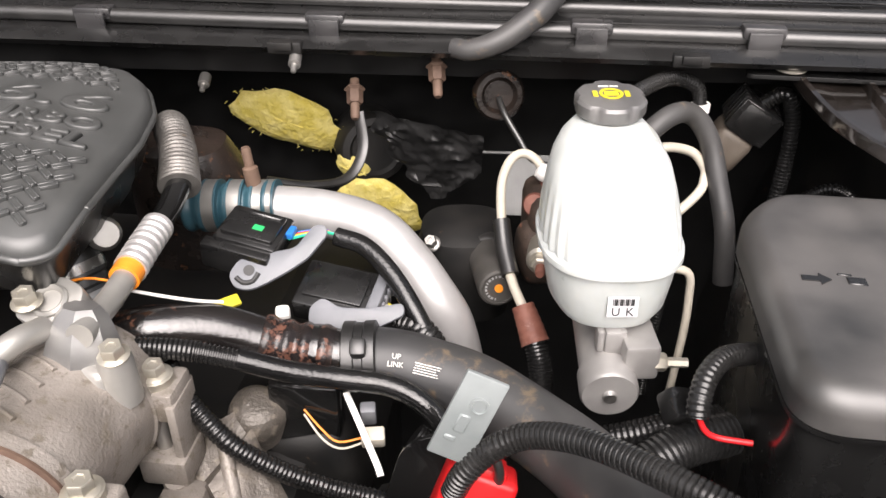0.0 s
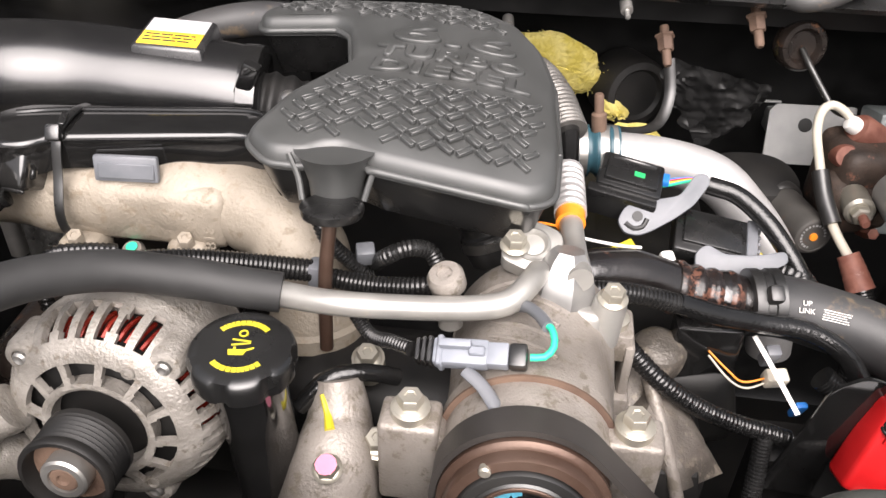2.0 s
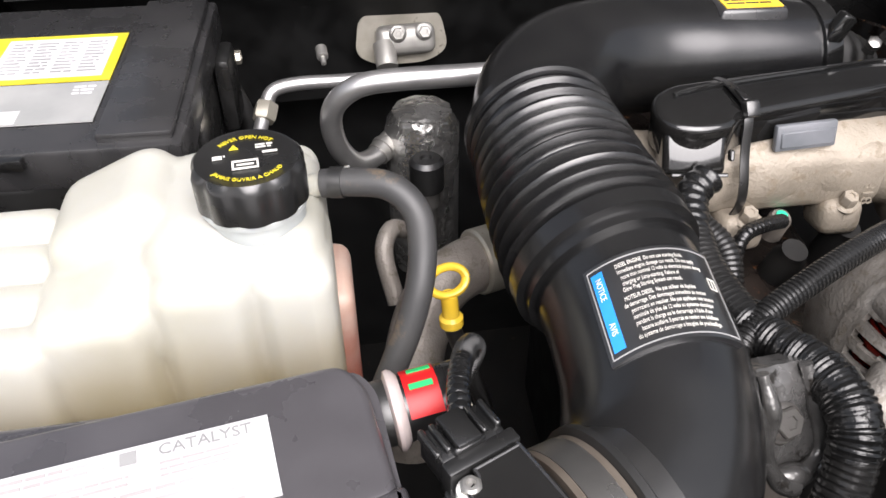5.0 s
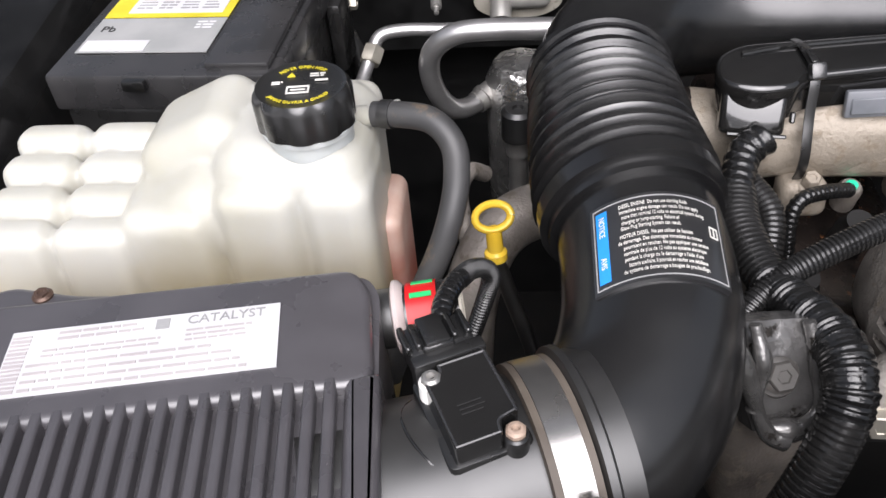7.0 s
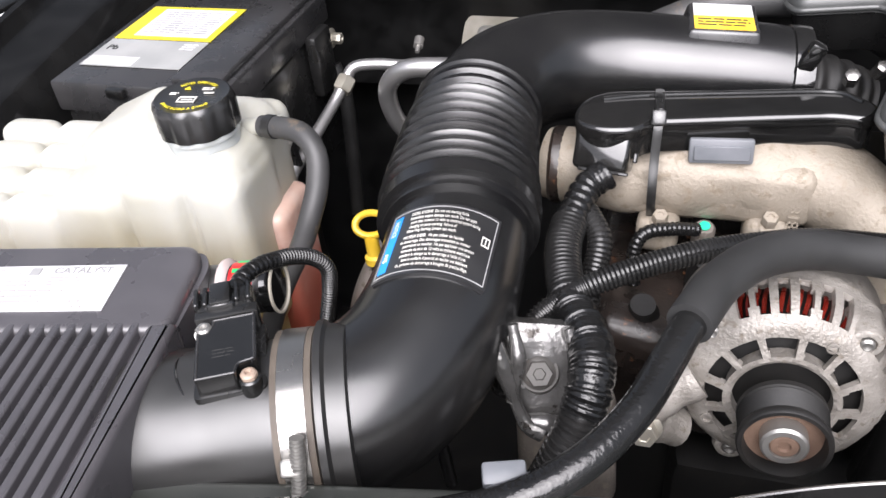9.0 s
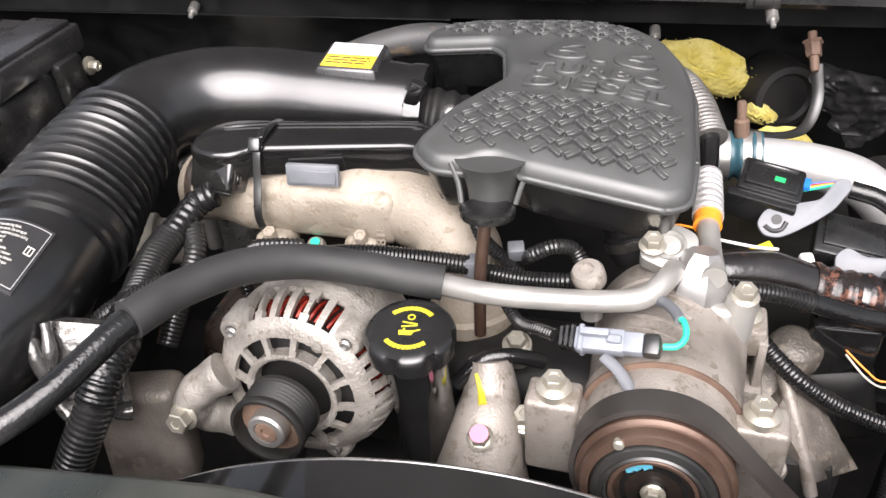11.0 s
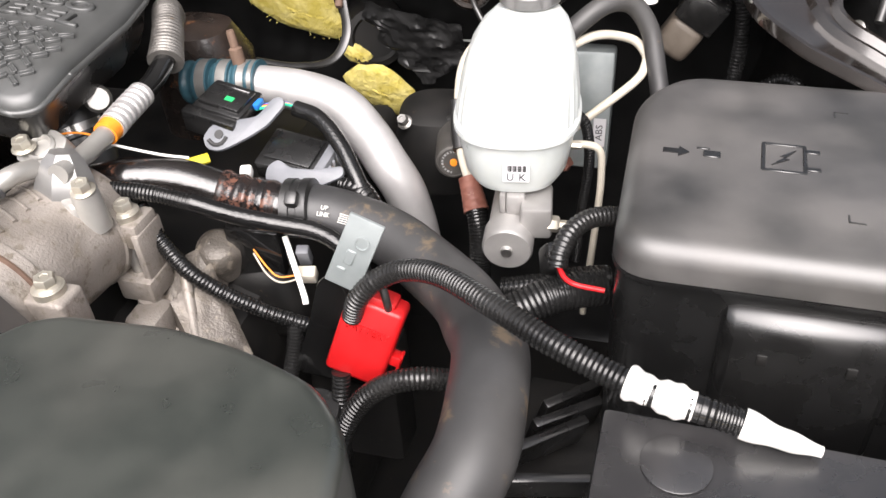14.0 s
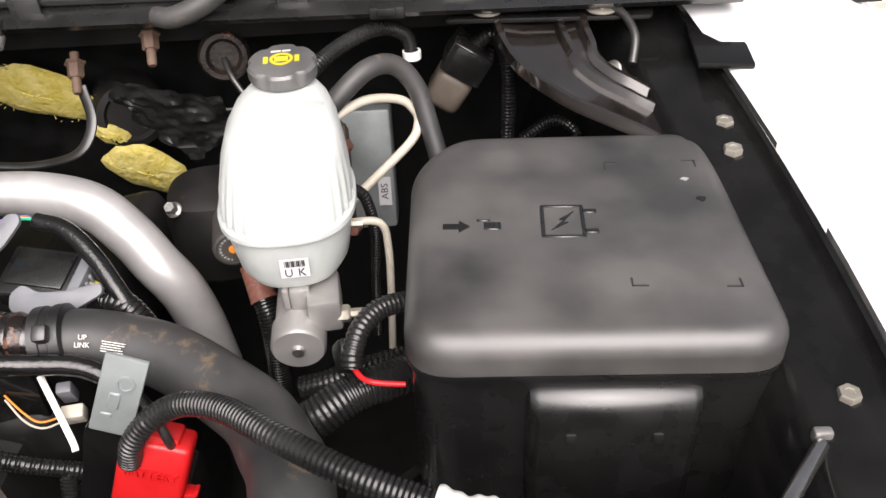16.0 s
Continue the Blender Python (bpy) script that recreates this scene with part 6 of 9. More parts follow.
def build_battery_left():
    e, m, lid = battery((-1.080, 0.757, 1.342), -7, (0.200, 0.25, 0.19), "black car battery with a yellow and silver label on top")
    bm = bmesh.new()
    box(bm, (0.055, 0.235, 0.008), m @ Matrix.Translation((0.066, 0, 0.002)), 0.003)
    part("vent_cover", bm, M_GREYPL, e)
    bm = bmesh.new()
    box(bm, (0.118, 0.085, 0.0008), m @ Matrix.Translation((-0.028, 0.018, 0.0004)), 0)
    part("label", bm, M_YEL, e, "yellow bordered label")
    bm = bmesh.new()
    box(bm, (0.090, 0.070, 0.0008), m @ Matrix.Translation((-0.022, 0.018, 0.0010)), 0)
    part("label", bm, M_PAPER, e)
    bm = bmesh.new()
    for k in range(4):
        bars(bm, 10, 0.017, 0.058, m @ Matrix.Translation((-0.053 + k * 0.021, 0.018, 0.0016)), 0.4, 7 + k)
    part("small_print", bm, M_GINK, e)
    bm = bmesh.new()
    box(bm, (0.118, 0.062, 0.0008), m @ Matrix.Translation((-0.028, -0.058, 0.0004)), 0)
    part("label", bm, M_LGREY, e, "silver grey label")
    bm = bmesh.new()
    box(bm, (0.058, 0.018, 0.0006), m @ Matrix.Translation((-0.055, -0.078, 0.0011)), 0)
    bars(bm, 3, 0.020, 0.016, m @ Matrix.Translation((0.016, -0.040, 0.0010)), 0.4, 9)
    part("print", bm, M_PAPER, e)
    letters("Pb", 0.014, m @ Matrix.Translation((-0.073, -0.048, 0.001)), 0.0003, M_INK, e, "print")
    bm = bmesh.new()
    box(bm, (0.02, 0.008, 0.010), m @ Matrix.Translation((-0.02, -0.128, -0.008)), 0.002)
    part("catch", bm, M_PLASTIC, e)
    bm = bmesh.new()
    box(bm, (0.016, 0.045, 0.075), m @ Matrix.Translation((0.105, 0.075, -0.065)), 0.006)
    part("terminal_cover", bm, M_PLASTIC, e)
    bm = bmesh.new()
    lathe(bm, [(0.012, 0), (0.012, 0.004), (0.008, 0.005)], axis((-0.968, 0.862, 1.285), (1, -0.12, 0)), 16)
    hexbolt(bm, axis((-0.966, 0.862, 1.285), (1, -0.12, 0)), 0.0065, 0.014, 1.4)
    part("terminal_bolt", bm, M_ZINC, e)
    part("cable", tube([(-0.965, 0.852, 1.255), (-0.955, 0.846, 1.22), (-0.955, 0.84, 1.16), (-0.96, 0.83, 1.05)], 0.009, 14), M_RUBBER, e)


def build_air_box():
    e = thing("air_filter_box", "black plastic air filter box, greyed for sky sheen, with slotted lid and white label", "air filter box", (-1.02, 0.2, 1.0))
    bm = bmesh.new()
    prism(bm, rounded([(-1.112, 0.352), (-0.907, 0.365), (-0.899, 0.350), (-0.890, 0.02), (-1.073, 0.02)], 0.012, 4), 1.24, 1.3555)
    part("slot_floor", bm, M_ABOX, e)
    bm = bmesh.new()
    prism(bm, rounded([(-1.122, 0.352), (-0.913, 0.366), (-0.9035, 0.350), (-0.8985, 0.284), (-1.0985, 0.268)], 0.012, 4), 1.352, 1.3625, bevel=0.005, seg=4)
    prism(bm, rounded([(-0.9135, 0.290), (-0.8955, 0.292), (-0.888, 0.02), (-0.902, 0.02)], 0.003, 2), 1.24, 1.3625, bevel=0.005, seg=4)
    prism(bm, rounded([(-1.0965, 0.276), (-1.088, 0.275), (-1.062, 0.02), (-1.075, 0.02)], 0.003, 2), 1.24, 1.3622, bevel=0.003, seg=3)
    part("lid", bm, M_ABOX, e)
    bm = bmesh.new()
    prism(bm, rounded([(-1.160, 0.372), (-1.13, 0.398), (-1.085, 0.386), (-0.93, 0.376), (-0.93, 0.02), (-1.22, 0.02)], 0.012, 4), 1.22, 1.337, bevel=0.006, seg=3)
    part("flange", bm, M_ABOX, e)
    bm = bmesh.new()
    box(bm, (0.335, 0.37, 0.16), at(-1.045, 0.20, 1.15, -4), 0.02, 3)
    part("base", bm, M_PLASTIC, e)
    for k in range(17):
        u = k / 16
        xa, xb = -1.080 + 0.160 * u, -1.056 + 0.148 * u
        ya = 0.276 + 0.013 * u
        bm = bmesh.new()
        prism(bm, [(xa - 0.0030, ya), (xa + 0.0030, ya), (xb + 0.0029, 0.022), (xb - 0.0029, 0.022)], 1.352, 1.3628, bevel=0.0016, seg=3)
        part("rib", bm, M_ABOX, e)
    lm = at(-1.0185, 0.3129, 1.3632, 4.6)
    bm = bmesh.new()
    box(bm, (0.140, 0.044, 0.0008), lm, 0)
    lab = part("label", bm, M_PAPER, e, "white engine information label")
    bm = bmesh.new()
    bars(bm, 4, 0.122, 0.021, lm @ Matrix.Translation((0.004, -0.011, 0.0007)), 0.34, 2)
    bars(bm, 3, 0.040, 0.010, lm @ Matrix.Translation((0.042, 0.006, 0.0007)), 0.38, 5)
    bars(bm, 2, 0.050, 0.008, lm @ Matrix.Translation((-0.020, 0.016, 0.0007)), 0.45, 6)
    bars(bm, 2, 0.066, 0.0075, lm @ Matrix.Translation((-0.018, 0.0045, 0.0007)), 0.4, 16)
    part("small_print", bm, M_FADE, lab)
    bm = bmesh.new()
    for i in range(14):
        box(bm, (0.010, 0.0012 + 0.0008 * (i % 3 == 0), 0.0004), lm @ Matrix.Translation((-0.064, -0.019 + i * 0.0028, 0.0007)), 0)
    tagged(part("bar_code", bm, M_FADE, lab), kind="stuff")
    letters("CATALYST", 0.0085, lm @ Matrix.Translation((0.042, 0.0165, 0.0006)), 0.0002, M_GINK, e, "print")
    bm = bmesh.new()
    box(bm, (0.007, 0.007, 0.0004), lm @ Matrix.Translation((0.009, 0.016, 0.0007)), 0)
    part("mark", bm, M_GINK, lab)
    for p in ((-1.140, 0.376, 1.337), (-1.104, 0.384, 1.337)):
        bm = bmesh.new()
        hexbolt(bm, axis(p, (0, 0, 1)), 0.0045, 0.004, 1.4)
        part("screw", bm, M_BROWN, e)
    # meter tube
    bm = bmesh.new()
    sweep(bm, [(-0.818, 0.268, 1.306), (-0.85, 0.261, 1.306), (-0.88, 0.254, 1.305), (-0.93, 0.244, 1.303)], lambda s, f: 0.0515 + 0.006 * max(0, f - 0.4), 40)
    part("outlet_tube", bm, M_RUBBER, e)
    bm = bmesh.new()
    sweep(bm, [(-0.872, 0.301, 1.3265), (-0.8790, 0.288, 1.3440), (-0.8860, 0.272, 1.3530), (-0.8800, 0.252, 1.3575), (-0.862, 0.232, 1.3490), (-0.848, 0.218, 1.3320)], 0.0008, 6, 0.003)
    part("mould_line", bm, M_GLOSS, e)
    s = thing("air_flow_sensor", "glossy black air flow sensor with wiring plug", "sensor", (-0.855, 0.26, 1.36))
    sm = at(-0.852, 0.2655, 1.366, 20)
    # body outline with a notch at either screw
    shape = rounded([(-0.0170, -0.0225), (0.0055, -0.0225), (0.0070, -0.0155), (0.0170, -0.0135), (0.0170, 0.0255), (-0.0085, 0.0255), (-0.0085, 0.0205), (-0.0170, 0.0170)], 0.002, 3)
    bm = bmesh.new()
    prism(bm, shape, -0.022, 0.0035, sm)
    body = part("body", bm, M_GLOSS, s)
    ring = [sm @ Vector((p[0], p[1], 0.0034)) for p in inward(shape, 0.0012)]
    bm = bmesh.new()
    sweep(bm, ring + [ring[0]], 0.0007, 6, 0.001)
    part("rim", bm, M_GREYPL, body, "raised worn rim")
    bm = bmesh.new()
    prism(bm, rounded([(-0.0205, -0.024), (0.0205, -0.024), (0.0205, 0.030), (-0.0205, 0.030)], 0.004, 3), -0.024, -0.009, sm, bevel=0.001, seg=2)
    part("foot", bm, M_PLASTIC, s)
    bm = bmesh.new()
    bars(bm, 3, 0.013, 0.008, sm @ Matrix.Translation((-0.001, -0.003, 0.0036)), 0.45, 12)
    part("moulded_print", bm, M_PLASTIC, body)
    for dx, dy, dz, boss, head in ((-0.0130, 0.0190, 0.0005, M_WIRE, M_STEEL), (0.0120, -0.0210, -0.003, M_PLASTIC, M_RUSTS)):
        bm = bmesh.new()
        lathe(bm, [(0.0064, -0.014), (0.0062, 0.0), (0.0052, 0.0012), (0, 0.0012)], sm @ Matrix.Translation((dx, dy, dz)), 20)
        seat = part("screw_boss", bm, boss, s)
        bm = bmesh.new()
        lathe(bm, [(0.0046, 0), (0.0047, 0.0022), (0.0036, 0.0034), (0.0022, 0.0036), (0.0014, 0.0018), (0, 0.0018)], sm @ Matrix.Translation((dx, dy, dz + 0.0012)), 14, lambda a, i: 1 + 0.05 * math.cos(6 * a))
        part("screw", bm, head, seat)
    # plug: shell with a raised edge, guide ribs, latch
    bm = bmesh.new()
    box(bm, (0.037, 0.008, 0.020), sm @ Matrix.Translation((0, 0.0300, -0.005)), 0.0015, 2)
    box(bm, (0.033, 0.020, 0.017), sm @ Matrix.Translation((-0.001, 0.0430, -0.004)), 0.002, 2)
    plug = part("plug", bm, M_PLASTIC, s)
    for dx in (-0.0165, -0.0110, 0.0075, 0.0145):
        bm = bmesh.new()
        box(bm, (0.0030, 0.016, 0.006), sm @ Matrix.Translation((dx - 0.001, 0.0440, 0.0050)), 0.0008, 1)
        part("guide_rib", bm, M_PLASTIC, plug)
    bm = bmesh.new()
    box(bm, (0.0125, 0.019, 0.0045), sm @ Matrix.Translation((-0.003, 0.0430, 0.0075)), 0.0012, 2)
    box(bm, (0.0160, 0.003, 0.0060), sm @ Matrix.Translation((-0.003, 0.0345, 0.0050)), 0.001, 1)
    part("latch", bm, M_PLASTIC, plug)
    part("lead", tube([(-0.8660, 0.3130, 1.3670), (-0.8640, 0.3280, 1.3680), (-0.8590, 0.3450, 1.3640), (-0.8540, 0.3590, 1.3570)], lambda q, f: 0.0058 - 0.0006 * ((q / 0.0045) % 1 > 0.7), 14, 0.0008), M_TAPE, s)
    part("lead", conduit([(-0.8555, 0.3550, 1.3590), (-0.8495, 0.3710, 1.3500), (-0.8420, 0.3860, 1.3370), (-0.8370, 0.3960, 1.3200), (-0.841, 0.402, 1.295), (-0.85, 0.405, 1.26)], 0.0060, 14, 0.0030), M_LOOM, s)
    g = thing("filter_minder", "clear air filter gauge with red and green scale", "gauge", (-0.875, 0.34, 1.32))
    gm = axis((-0.893, 0.352, 1.335), (1, 0.05, 0.08))
    bm = bmesh.new()
    lathe(bm, [(0.012, -0.02), (0.017, -0.012), (0.017, 0.0)], gm, 28)
    part("base", bm, M_RUBBER, g)
    bm = bmesh.new()
    lathe(bm, [(0.015, -0.001), (0.0205, 0.001), (0.0210, 0.003), (0.0200, 0.005), (0.0175, 0.007)], gm, 36)
    part("flange", bm, M_GAUGE, g, "rosy clear plastic flange")
    bm = bmesh.new()
    lathe(bm, [(0.0172, 0.007), (0.0172, 0.030), (0.016, 0.032), (0, 0.032)], gm, 28)
    drum = part("drum", bm, M_PLASTIC, g)
    bm = bmesh.new()
    def arc(u, v):
        a = radians(-60 + 210 * u)
        n = (gm.to_3x3() @ Vector((math.cos(a), math.sin(a), 0))).normalized()
        return gm @ Vector((0, 0, 0.0085 + 0.017 * v)) + n * 0.0178, n
    sheet(bm, arc, 8, 2, 0.0006)
    part("scale", bm, M_RED, drum, "red scale")
    for u0, v0 in ((60, 0.012), (95, 0.011)):
        bm = bmesh.new()
        def strip(u, v):
            a = radians(u0 + 10 * u)
            n = (gm.to_3x3() @ Vector((math.cos(a), math.sin(a), 0))).normalized()
            return gm @ Vector((0, 0, v0 + 0.012 * v)) + n * 0.0184, n
        sheet(bm, strip, 4, 2, 0.0006)
        part("scale", bm, M_GREENP, drum, "green scale")
    bm = bmesh.new()
    lathe(bm, [(0.0168, 0.0370), (0.0182, 0.0372), (0.0182, 0.0386), (0.0166, 0.0388)], gm, 32, None, True)
    part("end_ring", bm, M_BRKLINE, g, "cream end ring")
    bm = bmesh.new()
    lathe(bm, [(0.0172, 0.030), (0.0172, 0.037), (0.012, 0.038), (0, 0.038)], gm, 28)
    part("end_cap", bm, M_GLOSS, g)


def build_left_rear():
    e = thing("ac_pipe", "silver aluminium air-conditioning pipe bent above the heater box", "pipe", (-0.80, 0.79, 1.20))
    part("pipe", tube([(-0.70, 0.740, 1.300), (-0.76, 0.742, 1.302), (-0.815, 0.748, 1.302), (-0.850, 0.752, 1.298), (-0.872, 0.758, 1.280), (-0.878, 0.764, 1.255), (-0.872, 0.772, 1.222), (-0.856, 0.780, 1.198), (-0.836, 0.795, 1.192), (-0.818, 0.812, 1.197)], 0.0105, 20), M_PIPE, e)
    bm = bmesh.new()
    lathe(bm, [(0.0125, 0), (0.0125, 0.008), (0.014, 0.009), (0.014, 0.013), (0.0125, 0.014), (0.0125, 0.03)], axis((-0.832, 0.798, 1.192), (0.7, 0.65, 0.2)), 20)
    part("flare_nut", bm, M_STEEL, e)
    f = thing("liquid_line", "thin aluminium refrigerant line with brass joint and black valve cap", "pipe", (-0.94, 0.75, 1.15))
    part("pipe", tube([(-0.78, 0.815, 1.268), (-0.86, 0.813, 1.272), (-0.900, 0.812, 1.275), (-0.926, 0.808, 1.273), (-0.936, 0.798, 1.260), (-0.947, 0.772, 1.243), (-0.964, 0.71, 1.222), (-0.972, 0.672, 1.210), (-0.962, 0.642, 1.195), (-0.945, 0.612, 1.170)], 0.0068, 16), M_PIPE, f)
    bm = bmesh.new()
    lathe(bm, [(0.0105, -0.010), (0.0115, -0.008), (0.0115, 0.006), (0.010, 0.008)], axis((-0.937, 0.795, 1.257), (-0.3, -0.8, -0.5)), 6)
    part("joint", bm, M_ZINC, f)
    bm = bmesh.new()
    lathe(bm, [(0.0065, 0), (0.0065, 0.018), (0.009, 0.019), (0.009, 0.036), (0.007, 0.038), (0, 0.038)], axis((-0.969, 0.688, 1.217), (-0.1, -0.05, 1)), 18)
    part("valve_cap", bm, M_PLASTIC, f)
    # accumulator, block flange
    a = thing("accumulator", "foil-wrapped refrigerant accumulator with black top valve", "accumulator", (-0.79, 0.83, 1.0))
    bm = bmesh.new()
    lathe(bm, [(0.036, -0.20), (0.038, -0.19), (0.038, -0.02), (0.030, -0.004), (0.010, 0.0), (0, 0.0)], Matrix.Translation((-0.782, 0.815, 1.232)), 32, lambda t, i: 1 + 0.03 * math.sin(9 * t + i * 2.1))
    part("body", bm, M_FOIL, a)
    bm = bmesh.new()
    lathe(bm, [(0.017, -0.03), (0.017, 0.0), (0.013, 0.004), (0.006, 0.004), (0.005, 0.001), (0, 0.001)], Matrix.Translation((-0.792, 0.745, 1.212)), 24)
    part("valve", bm, M_RUBBER, a)
    bm = bmesh.new()
    lathe(bm, [(0.010, -0.10), (0.010, -0.03), (0.013, -0.028), (0.013, 0)], Matrix.Translation((-0.792, 0.745, 1.19)), 18)
    part("stem", bm, M_STEEL, a)
    b = thing("expansion_block", "pale pipe block with two bolts on a grey gasket", "pipe block", (-0.755, 0.9, 1.2))
    wm = axis((-0.773, 0.972, 1.236), (-0.05, -0.93, 0.36)) @ Matrix.Diagonal((0.95, 0.95, 0.95, 1))
    bm = bmesh.new()
    prism(bm, rounded([(-0.058, -0.02), (-0.03, -0.034), (0.03, -0.034), (0.058, -0.02), (0.05, 0.026), (0.0, 0.034), (-0.05, 0.026)], 0.015, 4), -0.004, 0.002, wm, 0.001)
    part("gasket", bm, M_GASKET, b, "dirty tan-grey foam gasket")
    bm = bmesh.new()
    box(bm, (0.072, 0.036, 0.022), wm @ Matrix.Translation((0.004, -0.004, 0.012)), 0.010, 3)
    lathe(bm, [(0.014, 0), (0.013, 0.03), (0, 0.03)], wm @ Matrix.Translation((-0.022, -0.008, 0.012)) @ Matrix.Rotation(radians(60), 4, "X"), 16)
    part("block", bm, M_ALUW, b)
    for dx in (-0.006, 0.026):
        bm = bmesh.new()
        hexbolt(bm, wm @ Matrix.Translation((dx, 0.004, 0.023)), 0.0072, 0.009, 1.5)
        part("bolt", bm, M_STEEL, b)
    # oil dipstick and filter housing
    d = thing("dipstick", "yellow ring-handled dipstick in a black tube", "dipstick", (-0.828, 0.5, 1.2))
    bm = bmesh.new()
    pts = [Vector((-0.831, 0.490, 1.2885)) + (Vector((math.cos(t), 0.1 * math.cos(t), 0)) * 0.0130 + Vector((0, 0.6, 0.8)) * math.sin(t) * 0.0095) for t in np.linspace(0, 2 * math.pi, 15)]
    sweep(bm, pts, 0.0030, 10, 0.003, flat=1.3)
    part("ring", bm, M_GOLD, d)
    bm = bmesh.new()
    lathe(bm, [(0.005, -0.028), (0.0085, -0.026), (0.0085, -0.020), (0.006, -0.018), (0.006, 0.0), (0, 0.0)], axis((-0.831, 0.486, 1.2800), (-0.05, 0.1, 1)), 14)
    part("stopper", bm, M_GOLD, d)
    part("tube", tube([(-0.8305, 0.484, 1.255), (-0.821, 0.482, 1.22), (-0.80, 0.47, 1.14), (-0.78, 0.45, 1.0)], 0.0062, 12), M_RUBBER, d)
    o = thing("heater_pipe", "pale curved pipe with steel band beside the intake duct", "pipe", (-0.79, 0.58, 1.15))
    part("pipe", tube([(-0.86, 0.50, 1.10), (-0.85, 0.53, 1.17), (-0.825, 0.565, 1.205), (-0.785, 0.585, 1.215), (-0.73, 0.60, 1.205)], 0.024, 20), M_CAST, o)
    bm = bmesh.new()
    lathe(bm, [(0.026, -0.012), (0.028, -0.010), (0.028, 0.010), (0.026, 0.012)], axis((-0.775, 0.588, 1.215), (1, 0.3, -0.1)), 28)
    part("band", bm, M_ZINC, o)
    part("hose", tube([(-0.83, 0.66, 1.20), (-0.845, 0.645, 1.215), (-0.855, 0.625, 1.205), (-0.85, 0.60, 1.17)], 0.008, 14), M_CAST, o)


build_tank()
build_battery_left()
build_air_box()
build_left_rear()


# ---- right side: brake hydraulics, fuse box, charge pipe ----
def loft(bm, rings, m=Matrix(), seg=40, p=2.6, wave=None):
    """Superellipse sections (cx, cy, z, half width, half depth) joined into a closed shell."""
    rows = []
    for cx, cy, z, a, b in rings:
        row = []
        a0, b0 = a, b
        for k in range(seg):
            t = 2 * math.pi * k / seg
            c, s = math.cos(t), math.sin(t)
            if wave:
                a, b = a0 * wave(t, z), b0 * wave(t, z)
            row.append(bm.verts.new(m @ Vector((cx + a * abs(c) ** (2 / p) * (1 if c > 0 else -1), cy + b * abs(s) ** (2 / p) * (1 if s > 0 else -1), z))))
        rows.append(row)
    for a, b in zip(rows, rows[1:]):
        for k in range(seg):
            bm.faces.new((a[k], a[(k + 1) % seg], b[(k + 1) % seg], b[k]))
    bm.faces.new(rows[0][::-1])
    bm.faces.new(rows[-1])


